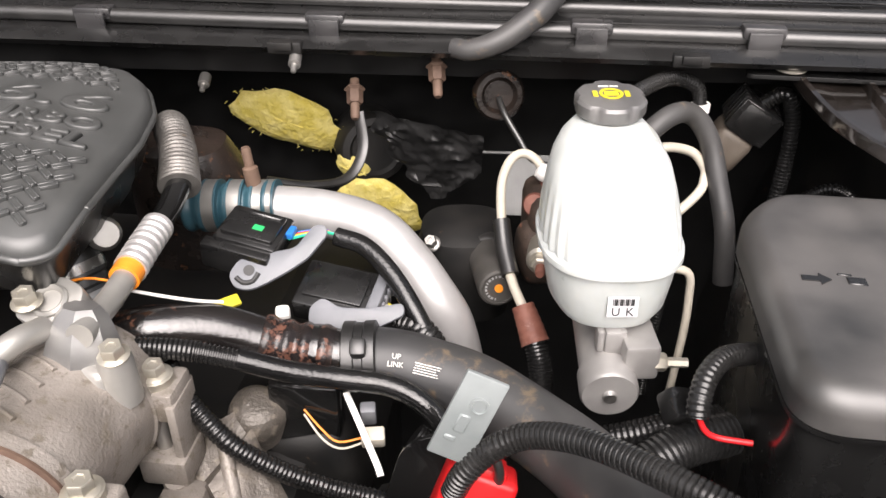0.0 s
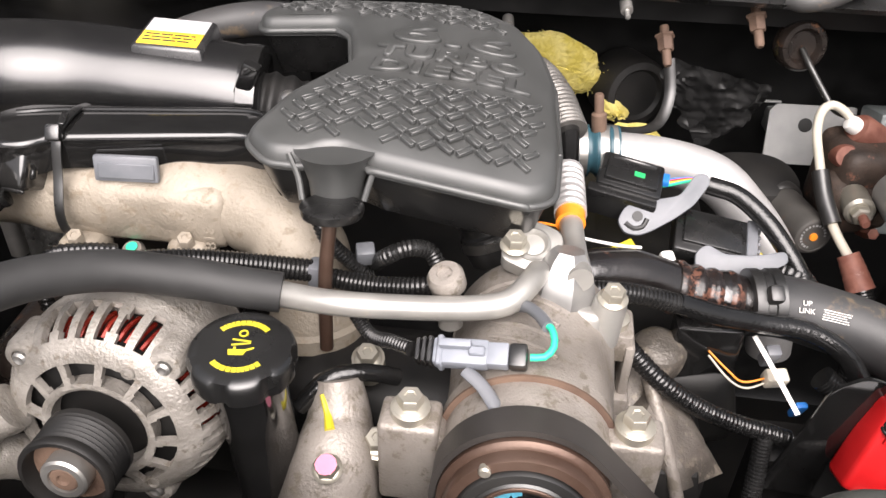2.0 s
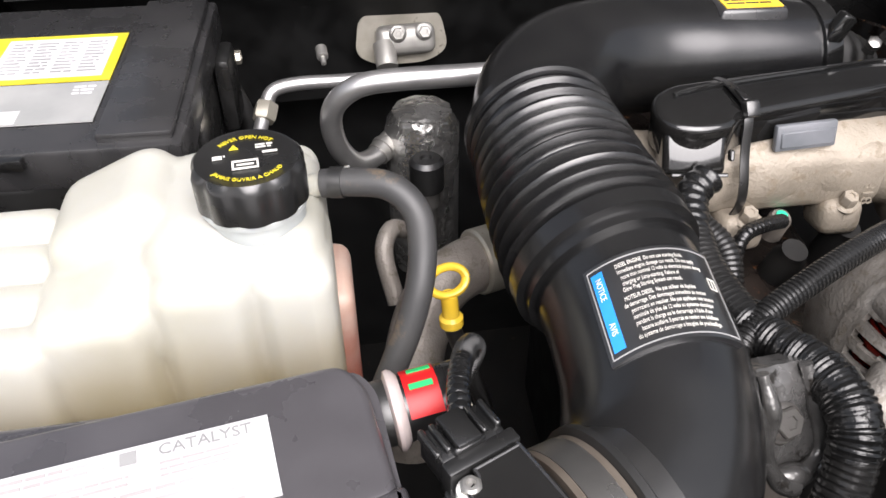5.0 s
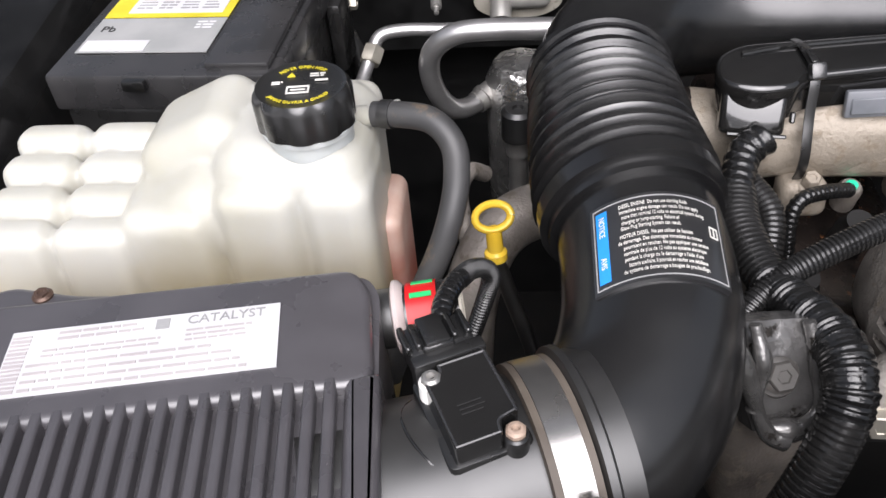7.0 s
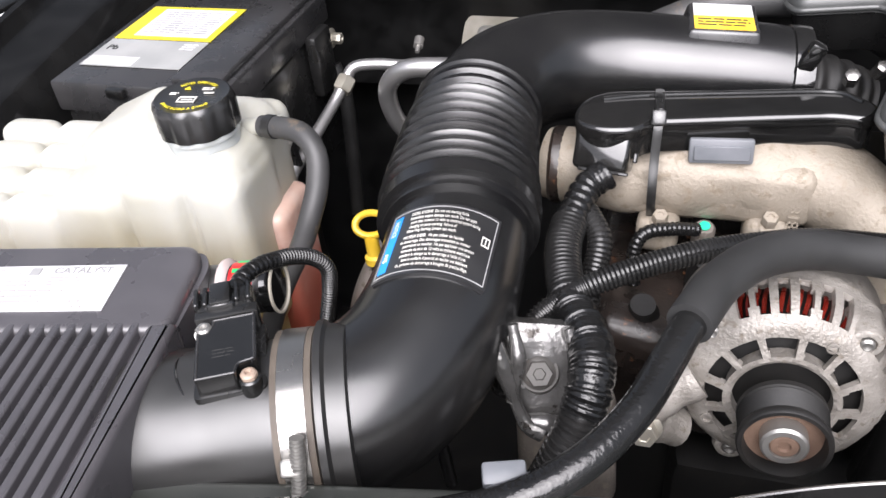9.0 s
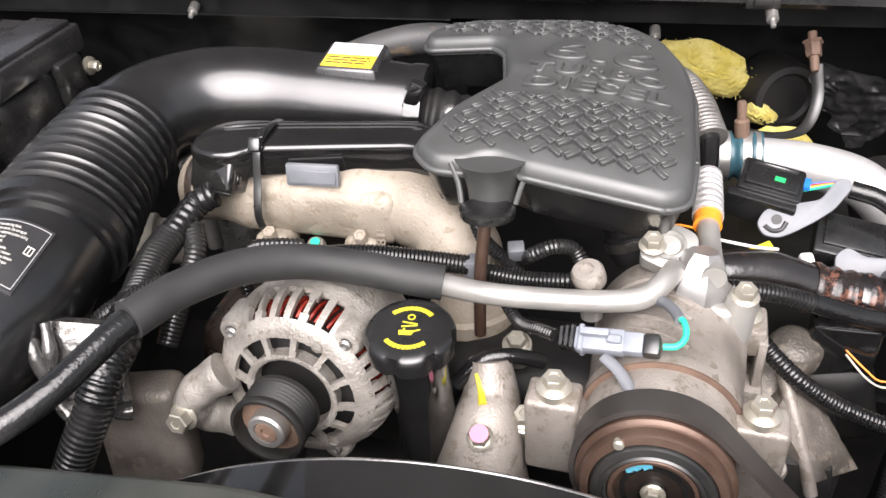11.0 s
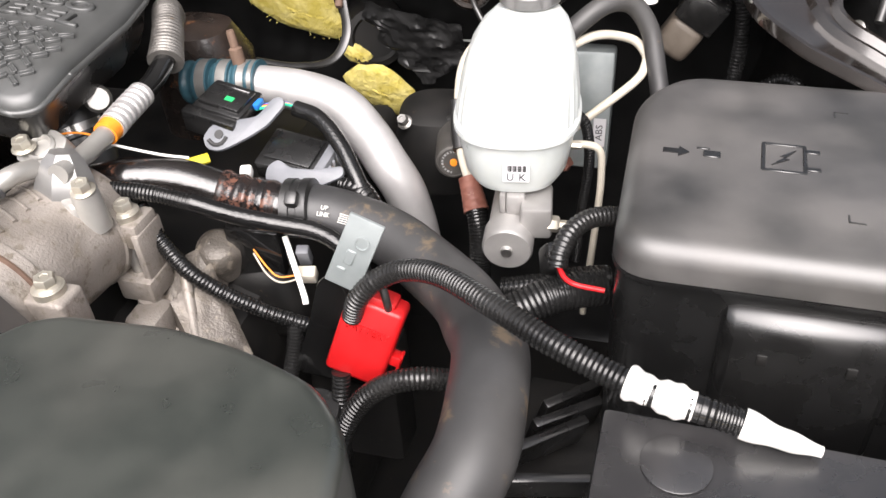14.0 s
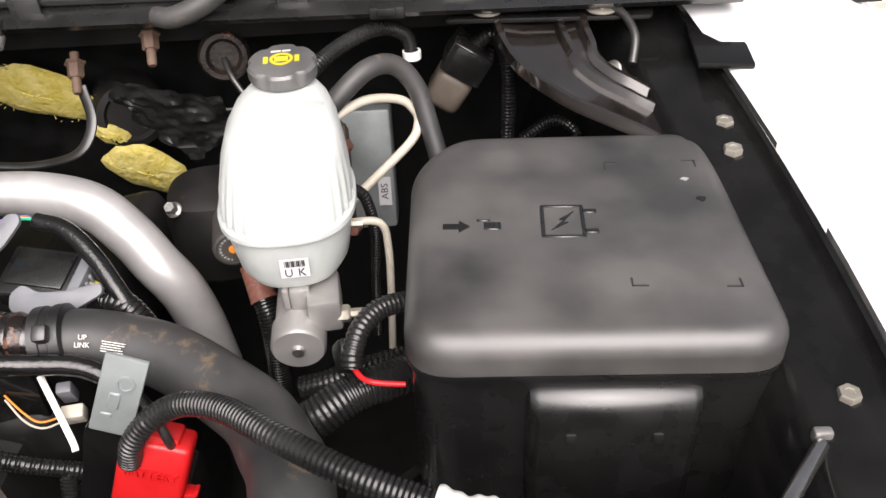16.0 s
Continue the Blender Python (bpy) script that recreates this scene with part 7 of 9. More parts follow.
def build_brakes():
    e = thing("brake_fluid_reservoir", "milky white plastic brake fluid reservoir with black cap", "fluid reservoir", (0.13, 0.58, 1.24))
    bm = bmesh.new()
    loft(bm, [(0.131, 0.580, 1.250, 0.030, 0.040), (0.131, 0.580, 1.254, 0.040, 0.050), (0.131, 0.582, 1.264, 0.0465, 0.056), (0.131, 0.585, 1.285, 0.0505, 0.060), (0.131, 0.587, 1.302, 0.0525, 0.062)], seg=48)
    part("bowl", bm, M_WHITE, e)
    bm = bmesh.new()
    loft(bm, [(0.131, 0.587, 1.301, 0.0535, 0.063), (0.131, 0.587, 1.3025, 0.0565, 0.066), (0.131, 0.588, 1.307, 0.0565, 0.066), (0.131, 0.588, 1.309, 0.0535, 0.063)], seg=48)
    part("rim", bm, M_WHITE, e)
    bm = bmesh.new()
    loft(bm, [(0.131, 0.588, 1.308, 0.0535, 0.0625), (0.131, 0.591, 1.314, 0.0533, 0.0615), (0.1315, 0.596, 1.325, 0.0525, 0.0595), (0.1318, 0.601, 1.334, 0.0512, 0.0570), (0.132, 0.606, 1.343, 0.0498, 0.0543), (0.133, 0.618, 1.357, 0.0455, 0.0490), (0.134, 0.632, 1.367, 0.0385, 0.0400), (0.135, 0.645, 1.373, 0.029, 0.030), (0.136, 0.652, 1.375, 0.020, 0.020)], seg=168, wave=lambda t, z: 1 + 0.016 * math.cos(28 * t) * max(0.0, min(1.0, (1.341 - z) / 0.012)))
    part("shell", bm, M_WHITE, e)
    bm = bmesh.new()
    cm = at(0.1365, 0.661, 1.375, 0, 4)
    lathe(bm, [(0.022, -0.006), (0.022, 0.002), (0.028, 0.003), (0.0295, 0.006), (0.0295, 0.014), (0.0275, 0.0165), (0.020, 0.0172), (0, 0.0172)], cm, 72, lambda a, i: 1 - 0.10 * (max(0, math.cos(6 * a)) ** 3) if 2 < i < 6 else 1)
    cap = part("cap", bm, M_CAPG, e, "dusty grey-black lobed cap with yellow symbol")
    bm = bmesh.new()
    lathe(bm, [(0.0072, 0.0175), (0.0098, 0.0175), (0.0098, 0.0181), (0.0072, 0.0181)], cm, 28, None, True)
    box(bm, (0.004, 0.010, 0.0006), cm @ Matrix.Translation((-0.0130, 0, 0.0177)), 0)
    box(bm, (0.004, 0.010, 0.0006), cm @ Matrix.Translation((0.0130, 0, 0.0177)), 0)
    box(bm, (0.0115, 0.0075, 0.0006), cm @ Matrix.Translation((0, 0, 0.0179)), 0)
    part("symbol", bm, M_YEL, cap)
    bm = bmesh.new()
    bars(bm, 1, 0.018, 0.004, cm @ Matrix.Translation((0, 0.0135, 0.0178)), 0.6, 3)
    part("small_print", bm, M_PRINT, cap)
    lm = at(0.1345, 0.5235, 1.2785, 0, 84)
    bm = bmesh.new()
    box(bm, (0.023, 0.017, 0.0008), lm, 0)
    lab = part("label", bm, M_PAPER, e, "white bar code sticker")
    bm = bmesh.new()
    for i in range(12):
        box(bm, (0.0004 + 0.0005 * ((i * 7) % 3), 0.0055, 0.0004), lm @ Matrix.Translation((-0.0075 + i * 0.00138, 0.0042, 0.0007)), 0)
    part("bar_code", bm, M_INK, lab)
    letters("U K", 0.0098, lm @ Matrix.Translation((0, -0.0042, 0.0006)), 0.0002, M_INK, e, "print", 0, 1.0, 1.1)
    # master cylinder
    c = thing("master_cylinder", "grey machined aluminium brake master cylinder", "master cylinder", (0.13, 0.58, 1.19))
    d = Vector((-0.03, -0.995, -0.08)).normalized()
    face = Vector((0.128, 0.498, 1.211))
    bm = bmesh.new()
    lathe(bm, [(0.0, 0.0), (0.0045, 0.0), (0.0055, -0.003), (0.021, -0.003), (0.0228, -0.006), (0.0228, -0.026), (0.0205, -0.028), (0.0205, -0.17), (0.026, -0.172), (0.026, -0.21), (0, -0.21)][::-1], axis(face, d), 40)
    part("cylinder", bm, M_MC, c)
    bm = bmesh.new()
    lathe(bm, [(0.0, 0.0), (0.0048, 0.001), (0.0052, 0.0), (0.0, -0.004)], axis(face, d), 16)
    part("dimple", bm, M_BAND, c)
    bm = bmesh.new()
    box(bm, (0.016, 0.10, 0.03), at(0.131, 0.575, 1.238, 2), 0.004, 2)
    box(bm, (0.006, 0.012, 0.020), at(0.122, 0.532, 1.243, 2), 0.002)
    box(bm, (0.006, 0.012, 0.020), at(0.139, 0.532, 1.243, 2), 0.002)
    part("saddle", bm, M_MC, c)
    bm = bmesh.new()
    box(bm, (0.028, 0.045, 0.032), at(0.152, 0.535, 1.232, 2), 0.004, 2)
    part("port_boss", bm, M_MC, c)
    for y, z in ((0.520, 1.229), (0.60, 1.262)):
        bm = bmesh.new()
        lathe(bm, [(0.0075, 0), (0.0075, 0.008), (0.006, 0.010), (0.004, 0.0101), (0.004, 0.026), (0, 0.026)], axis((0.163, y, z), (1, -0.05, 0)), 6)
        part("line_fitting", bm, M_ZINC, c)
    part("line", tube([(0.172, 0.600, 1.262), (0.195, 0.600, 1.262), (0.206, 0.60, 1.256), (0.209, 0.60, 1.235), (0.208, 0.595, 1.19), (0.200, 0.59, 1.06)], 0.0036, 12), M_BRKLINE, c)
    # booster lines and unit
    b = thing("hydraulic_booster", "rust-brown hydraulic brake booster with steel accumulator", "brake booster", (0.07, 0.75, 1.1))
    bm = bmesh.new()
    box(bm, (0.070, 0.080, 0.095), at(0.118, 0.765, 1.205, 4), 0.016, 3)
    box(bm, (0.050, 0.060, 0.050), at(0.100, 0.735, 1.195, 12, 20), 0.014, 3)
    part("body", bm, M_RUSTB, b)
    bm = bmesh.new()
    lathe(bm, [(0.0165, -0.05), (0.0165, -0.004), (0.0145, 0.0), (0.0105, 0.001), (0, 0.001)], axis((0.1045, 0.7700, 1.2620), (-0.75, -0.10, 0.45)), 20)
    part("inlet_fitting", bm, M_RUSTR, b, "rust-red line fitting")
    bm = bmesh.new()
    lathe(bm, [(0.0088, -0.003), (0.0092, 0.004), (0.0075, 0.009), (0.0050, 0.010)], axis((0.1025, 0.7705, 1.2635), (-0.75, 0.05, 0.45)), 18)
    part("flare_nut", bm, M_WIRE, b, "cream plastic flare nut")
    bm = bmesh.new()
    lathe(bm, [(0.0125, -0.03), (0.0125, 0.0), (0.0105, 0.004), (0, 0.005)], axis((0.0905, 0.7450, 1.2420), (-0.2, -0.85, 0.45)), 18)
    part("plug", bm, M_RUSTR, b)
    face = (0.0537, 0.6847, 1.1826)
    n = Vector((0.12, -0.98, 0.10))
    bm = bmesh.new()
    lathe(bm, [(0.0, -0.090), (0.0205, -0.090), (0.0205, -0.004), (0.0190, -0.001), (0.0165, 0.0), (0.0160, -0.0012), (0, -0.0012)], axis(face, n), 36)
    acc = part("accumulator", bm, M_MODULE, b, "grey-brown steel accumulator")
    bm = bmesh.new()
    for k in range(16):
        box(bm, (0.0022, 0.0014 + 0.0006 * (k % 3), 0.0004), axis(face, n) @ Matrix.Rotation(radians(k * 17), 4, "Z") @ Matrix.Translation((0.0125, 0, -0.0010)), 0)
    tagged(part("stamped_print", bm, M_GINK, acc), kind="stuff")
    bm = bmesh.new()
    lathe(bm, [(0.0042, -0.0012), (0.0040, 0.0008), (0, 0.001)], axis(face, n), 16)
    part("seal_dot", bm, M_ORANGE, acc)
    bm = bmesh.new()
    lathe(bm, [(0.0225, -0.100), (0.0245, -0.096), (0.0245, -0.072), (0.0215, -0.068)], axis(face, n), 32)
    part("rubber_ring", bm, M_RUBBER, acc)
    bm = bmesh.new()
    lathe(bm, [(0.0150, -0.030), (0.0150, 0.0), (0.0120, 0.003), (0.0112, 0.003)], axis((0.0940, 0.6920, 1.2100), (-0.15, -0.92, 0.05)), 20)
    lathe(bm, [(0.0100, 0.002), (0.0100, 0.011), (0.0080, 0.013), (0, 0.013)], axis((0.0940, 0.6920, 1.2100), (-0.15, -0.92, 0.05)), 6)
    port = part("port", bm, M_ZINC, b)
    bm = bmesh.new()
    lathe(bm, [(0.0048, 0.012), (0.0048, 0.024), (0.0036, 0.026), (0, 0.026)], axis((0.0940, 0.6920, 1.2100), (-0.15, -0.92, 0.05)), 12)
    part("bleed_screw", bm, M_RUSTR, port)
    part("line", tube([(0.1020, 0.7705, 1.2640), (0.0930, 0.7820, 1.2740), (0.0800, 0.7860, 1.2790), (0.0670, 0.7770, 1.2755), (0.0580, 0.7560, 1.2640), (0.0560, 0.7300, 1.2470), (0.0587, 0.6990, 1.2195), (0.0650, 0.6720, 1.2000), (0.0752, 0.6475, 1.1844)], 0.0047, 14), M_BRKLINE, b, "tan coated brake line")
    part("line_guard", tube([(0.0560, 0.7200, 1.2390), (0.0587, 0.6990, 1.2195), (0.0635, 0.6770, 1.2040)], 0.0085, 14), M_RUBBER, b)
    part("line", tube([(0.165, 0.700, 1.308), (0.200, 0.722, 1.315), (0.2347, 0.7438, 1.3015), (0.2495, 0.7430, 1.2870), (0.2507, 0.7359, 1.2769), (0.2400, 0.7220, 1.2640), (0.192, 0.695, 1.234), (0.165, 0.690, 1.210)], 0.0046, 14), M_BRKLINE, b, "tan coated brake line")
    s = thing("pressure_switch", "brown rusted sensor boot feeding a black conduit", "sensor", (0.08, 0.63, 1.1))
    bm = tube([(0.0740, 0.6510, 1.1870), (0.0800, 0.6380, 1.1740), (0.0850, 0.6260, 1.1620)], lambda q, f: 0.0105 + 0.0030 * f + 0.0002 * math.sin(q * 900), 18, 0.001)
    part("boot", bm, M_RUSTR, s)
    part("conduit", conduit([(0.0840, 0.6285, 1.1645), (0.0885, 0.6150, 1.1480), (0.0905, 0.603, 1.12), (0.089, 0.595, 1.06)], 0.0115), M_LOOM, s)
    # grey module behind
    a = thing("abs_module", "mottled grey aluminium module with a white sticker", "control module", (0.20, 0.84, 1.1))
    bm = bmesh.new()
    box(bm, (0.056, 0.060, 0.142), at(0.198, 0.851, 1.165, -4, -16), 0.005, 2)
    part("case", bm, M_TAG, a)
    bm = bmesh.new()
    box(bm, (0.034, 0.045, 0.13), at(0.160, 0.835, 1.165, -4, -16), 0.010, 2)
    part("valve_block", bm, M_RUSTB, a)
    for q in ((0.170, 0.795, 1.222), (0.164, 0.790, 1.188), (0.172, 0.785, 1.120)):
        bm = bmesh.new()
        lathe(bm, [(0.0085, -0.03), (0.0085, 0.0), (0.0065, 0.003), (0.0065, 0.010), (0, 0.011)], axis(q, (-0.1, -0.85, 0.4)), 6)
        part("line_fitting", bm, M_RUSTR, a)
    lm = at(0.2112, 0.8105, 1.1510, -4, 74) @ Matrix.Rotation(radians(90), 4, "Z")
    bm = bmesh.new()
    box(bm, (0.034, 0.0145, 0.0008), lm, 0)
    lab = part("label", bm, M_PAPER, a)
    letters("ABS", 0.0115, lm @ Matrix.Translation((0, 0, 0.0006)), 0.0002, M_INK, a, "print")
    # pale plate standing behind the booster
    w = thing("booster_bracket", "pale grey steel plate with a hole behind the brake booster", "bracket", (0.11, 0.95, 1.15))
    up = Vector((0.0, 0.37, 0.93))
    pm = Matrix.Translation((0.070, 0.888, 1.149)) @ Matrix(((0.996, 0, -0.06, 0), (-0.06, up.y, -0.93, 0), (0, up.z, 0.37, 0), (0, 0, 0, 1)))
    bm = bmesh.new()
    prism(bm, rounded([(0, 0), (0.105, 0.0), (0.105, 0.072), (0.010, 0.072), (0.002, 0.064)], 0.003, 3), -0.0015, 0.0015, pm)
    box(bm, (0.060, 0.003, 0.010), pm @ Matrix.Translation((-0.015, 0.0740, -0.004)), 0.0008, 1)
    box(bm, (0.06, 0.09, 0.03), Matrix.Translation((0.135, 0.960, 1.155)), 0.004, 2)
    plate = part("plate", bm, M_LGREY, w)
    bm = bmesh.new()
    lathe(bm, [(0.0085, -0.001), (0.0085, 0.0019), (0.0070, 0.0021), (0, 0.0021)], pm @ Matrix.Translation((0.046, 0.048, 0)), 20)
    part("hole", bm, M_DARK, plate)
    part("conduit", conduit([(0.182, 0.640, 1.272), (0.193, 0.640, 1.258), (0.198, 0.640, 1.216), (0.193, 0.635, 1.16), (0.190, 0.63, 1.10)], 0.0055), M_LOOM, a)


def build_right_hoses():
    e = thing("charge_pipe", "satin silver aluminium intercooler pipe with blue silicone boot", "pipe", (-0.05, 0.62, 1.15))
    part("pipe", tube([(-0.172, 0.702, 1.264), (-0.1105, 0.697, 1.2593), (-0.0627, 0.682, 1.2500), (-0.0317, 0.6649, 1.225), (-0.0115, 0.6489, 1.2025), (0.0023, 0.6444, 1.1800), (0.0094, 0.6444, 1.158), (0.0165, 0.644, 1.122), (0.023, 0.640, 1.07)],
                      lambda s, f: 0.0212 + 0.0016 * min(1, f * 3.2), 32), M_ALU, e)
    def boot(s, f):
        return 0.0225 + 0.0015 * math.sin(s * 500)
    part("boot", tube([(-0.240, 0.706, 1.262), (-0.200, 0.703, 1.264), (-0.160, 0.700, 1.267)], boot, 32, 0.002), M_BLUEG, e, "dark blue silicone boot")
    for x, half in ((-0.1645, 0.0085), (-0.1905, 0.0055), (-0.2140, 0.0055)):
        bm = bmesh.new()
        lathe(bm, [(0.0235, -half), (0.0246, -half), (0.0246, half), (0.0235, half)], axis((x, 0.7015, 1.2655), (1, -0.05, 0.05)), 40)
        part("clamp", bm, M_STEEL, e)
        for dx in (-half - 0.0012, half + 0.0012):
            bm = bmesh.new()
            lathe(bm, [(0.0232, -0.0012), (0.0249, -0.001), (0.0249, 0.001), (0.0232, 0.0012)], axis((x + dx, 0.7015, 1.2655), (1, -0.05, 0.05)), 40)
            part("clamp_edge", bm, M_BLUEG, e)
    bm = bmesh.new()
    lathe(bm, [(0.006, -0.005), (0.0072, 0.0), (0.0072, 0.016), (0.0045, 0.018), (0.0045, 0.034), (0.0035, 0.036), (0, 0.036)], axis((-0.175, 0.702, 1.288), (-0.12, 0.10, 1)), 14, lambda a, i: 1.0)
    part("clamp_bolt", bm, M_RUST, e)
    h = thing("radiator_hose", "thick grey-black rubber radiator hose with clamp and white print", "hose", (0.05, 0.45, 1.1))
    pts = [(-0.075, 0.519, 1.233), (-0.040, 0.521, 1.228), (-0.010, 0.516, 1.222), (0.0268, 0.502, 1.216), (0.0669, 0.472, 1.2075), (0.0978, 0.4408, 1.204), (0.1147, 0.4035, 1.2105), (0.1274, 0.3674, 1.2200), (0.1300, 0.3228, 1.2210), (0.1264, 0.2753, 1.2158), (0.1109, 0.2403, 1.2012), (0.098, 0.205, 1.188), (0.086, 0.17, 1.17)]
    part("hose", tube(pts, lambda s, f: 0.0252 + 0.0045 * min(1, f * 2), 30), M_HOSE, h)
    bm = bmesh.new()
    lathe(bm, [(0.0255, -0.013), (0.0275, -0.012), (0.0275, -0.004), (0.0262, -0.003), (0.0262, 0.003), (0.0275, 0.004), (0.0275, 0.012), (0.0255, 0.013)], axis((-0.062, 0.5195, 1.2345), (1, 0.0, 0.05)), 36)
    box(bm, (0.012, 0.014, 0.016), at(-0.062, 0.502, 1.256, 0, 35), 0.003)
    part("clamp", bm, M_RUBBER, h)
    bm = bmesh.new()
    pm = at(-0.004, 0.5130, 1.2210, -20, 44)
    bars(bm, 5, 0.022, 0.0095, pm @ Matrix.Translation((0, 0, 0.0275)), 0.4, 8)
    part("print", bm, M_PRINT, h)
    pm = at(-0.031, 0.5195, 1.2265, -10, 44) @ Matrix.Translation((0, 0, 0.0272))
    letters("UP", 0.0058, pm @ Matrix.Translation((0, 0.0026, 0)), 0.0003, M_PRINT, h, "lettering")
    letters("LINK", 0.0058, pm @ Matrix.Translation((0, -0.0034, 0)), 0.0003, M_PRINT, h, "lettering")
    p = thing("coolant_pipe", "oily black coolant pipe with patches of rust", "pipe", (-0.15, 0.51, 1.2))
    part("pipe", tube([(-0.25, 0.500, 1.262), (-0.215, 0.507, 1.268), (-0.173, 0.517, 1.262), (-0.133, 0.521, 1.246), (-0.10, 0.521, 1.238), (-0.06, 0.519, 1.234)], lambda s, f: 0.0195 + 0.0025 * math.exp(-((f - 0.82) / 0.05) ** 2), 24), M_OILP, p)
    part("rust_scale", tube([(-0.138, 0.521, 1.2475), (-0.112, 0.521, 1.2405), (-0.083, 0.520, 1.2365)], lambda s, f: 0.0212 + 0.0012 * math.sin(s * 420), 24, 0.002), M_RUSTF, p, "flaking rust near the hose clamp")
    bm = bmesh.new()
    box(bm, (0.055, 0.022, 0.075), at(-0.105, 0.505, 1.188, -5), 0.004, 2)
    part("bracket", bm, M_GLOSS, p)
    w = thing("lower_wiring", "black taped wiring conduits running in front of the coolant pipe", "wiring", (-0.1, 0.46, 1.15))
    part("conduit", conduit([(-0.228, 0.472, 1.280), (-0.200, 0.474, 1.279), (-0.172, 0.476, 1.274), (-0.140, 0.478, 1.264)], 0.0078), M_LOOM, w)
    part("tape", tube([(-0.145, 0.478, 1.266), (-0.110, 0.480, 1.253), (-0.076, 0.484, 1.243), (-0.036, 0.484, 1.235), (-0.008, 0.474, 1.222), (0.010, 0.462, 1.20)], 0.0082, 14), M_TAPE, w)
    part("conduit", tube([(-0.195, 0.477, 1.262), (-0.188, 0.472, 1.243), (-0.175, 0.465, 1.227), (-0.150, 0.452, 1.207), (-0.120, 0.450, 1.185), (-0.088, 0.450, 1.168), (-0.058, 0.450, 1.157), (-0.04, 0.45, 1.15)], lambda s, f: 0.0078 - 0.0007 * ((s / 0.0036) % 1 > 0.6), 14, 0.001), M_TAPE, w)
    part("conduit", conduit([(-0.06, 0.45, 1.157), (-0.062, 0.44, 1.135), (-0.068, 0.42, 1.10), (-0.075, 0.40, 1.05)], 0.0078), M_LOOM, w)
    part("conduit", conduit([(-0.02, 0.47, 1.20), (0.0, 0.462, 1.185), (0.015, 0.45, 1.16), (0.02, 0.44, 1.12)], 0.0105), M_LOOM, w)
    part("strip", tube([(-0.072, 0.492, 1.222), (-0.060, 0.472, 1.207), (-0.047, 0.45, 1.190), (-0.044, 0.443, 1.186)], 0.0026, 8, flat=0.4), M_WIRE, w, "loose white plastic strip")
    part("wire", tube([(-0.105, 0.492, 1.205), (-0.09, 0.48, 1.195), (-0.078, 0.475, 1.188), (-0.058, 0.478, 1.190)], 0.0009, 6), M_ORANGE, w)
    part("wire", tube([(-0.105, 0.490, 1.202), (-0.09, 0.476, 1.190), (-0.076, 0.472, 1.184), (-0.058, 0.476, 1.187)], 0.0009, 6), M_BRKLINE, w)
    bm = bmesh.new()
    box(bm, (0.018, 0.012, 0.014), at(-0.052, 0.478, 1.190, 5, 20), 0.002)
    part("plug", bm, M_BRKLINE, w)
    bm = bmesh.new()
    box(bm, (0.012, 0.010, 0.022), at(-0.056, 0.490, 1.203, 5, 20), 0.002)
    part("plug", bm, M_GREYC, w)
    bm = bmesh.new()
    box(bm, (0.010, 0.006, 0.020), at(-0.030, 0.468, 1.165, 5, 20), 0.002)
    part("clip", bm, M_BLUEPL, w)
    v = thing("vacuum_hose", "black rubber hose looping behind the brake reservoir", "hose", (0.25, 0.72, 1.2))
    part("hose", tube([(0.150, 0.70, 1.300), (0.172, 0.705, 1.325), (0.205, 0.725, 1.345), (0.232, 0.745, 1.338), (0.252, 0.745, 1.312), (0.262, 0.730, 1.275), (0.270, 0.71, 1.235), (0.275, 0.70, 1.18)], 0.0098, 16), M_HOSE, v)
    part("conduit", conduit([(0.130, 0.715, 1.325), (0.160, 0.735, 1.350), (0.190, 0.765, 1.357), (0.222, 0.790, 1.357), (0.247, 0.795, 1.346), (0.252, 0.79, 1.325)], 0.0078), M_LOOM, v)
    bm = bmesh.new()
    lathe(bm, [(0.0095, -0.004), (0.0095, 0.004)], axis((0.252, 0.790, 1.327), (0, 0, 1)), 16)
    part("clip", bm, M_WIRE, v)
    k = thing("cowl_hose", "grey-black washer hose draped over the cowl edge", "hose", (0.05, 0.78, 1.38))
    part("hose", tube([(0.150, 0.90, 1.455), (0.118, 0.845, 1.437), (0.090, 0.805, 1.417), (0.055, 0.790, 1.395), (0.026, 0.790, 1.385), (0.010, 0.80, 1.384)], lambda s, f: 0.0135 - 0.004 * f * f, 16), M_HOSE, k)


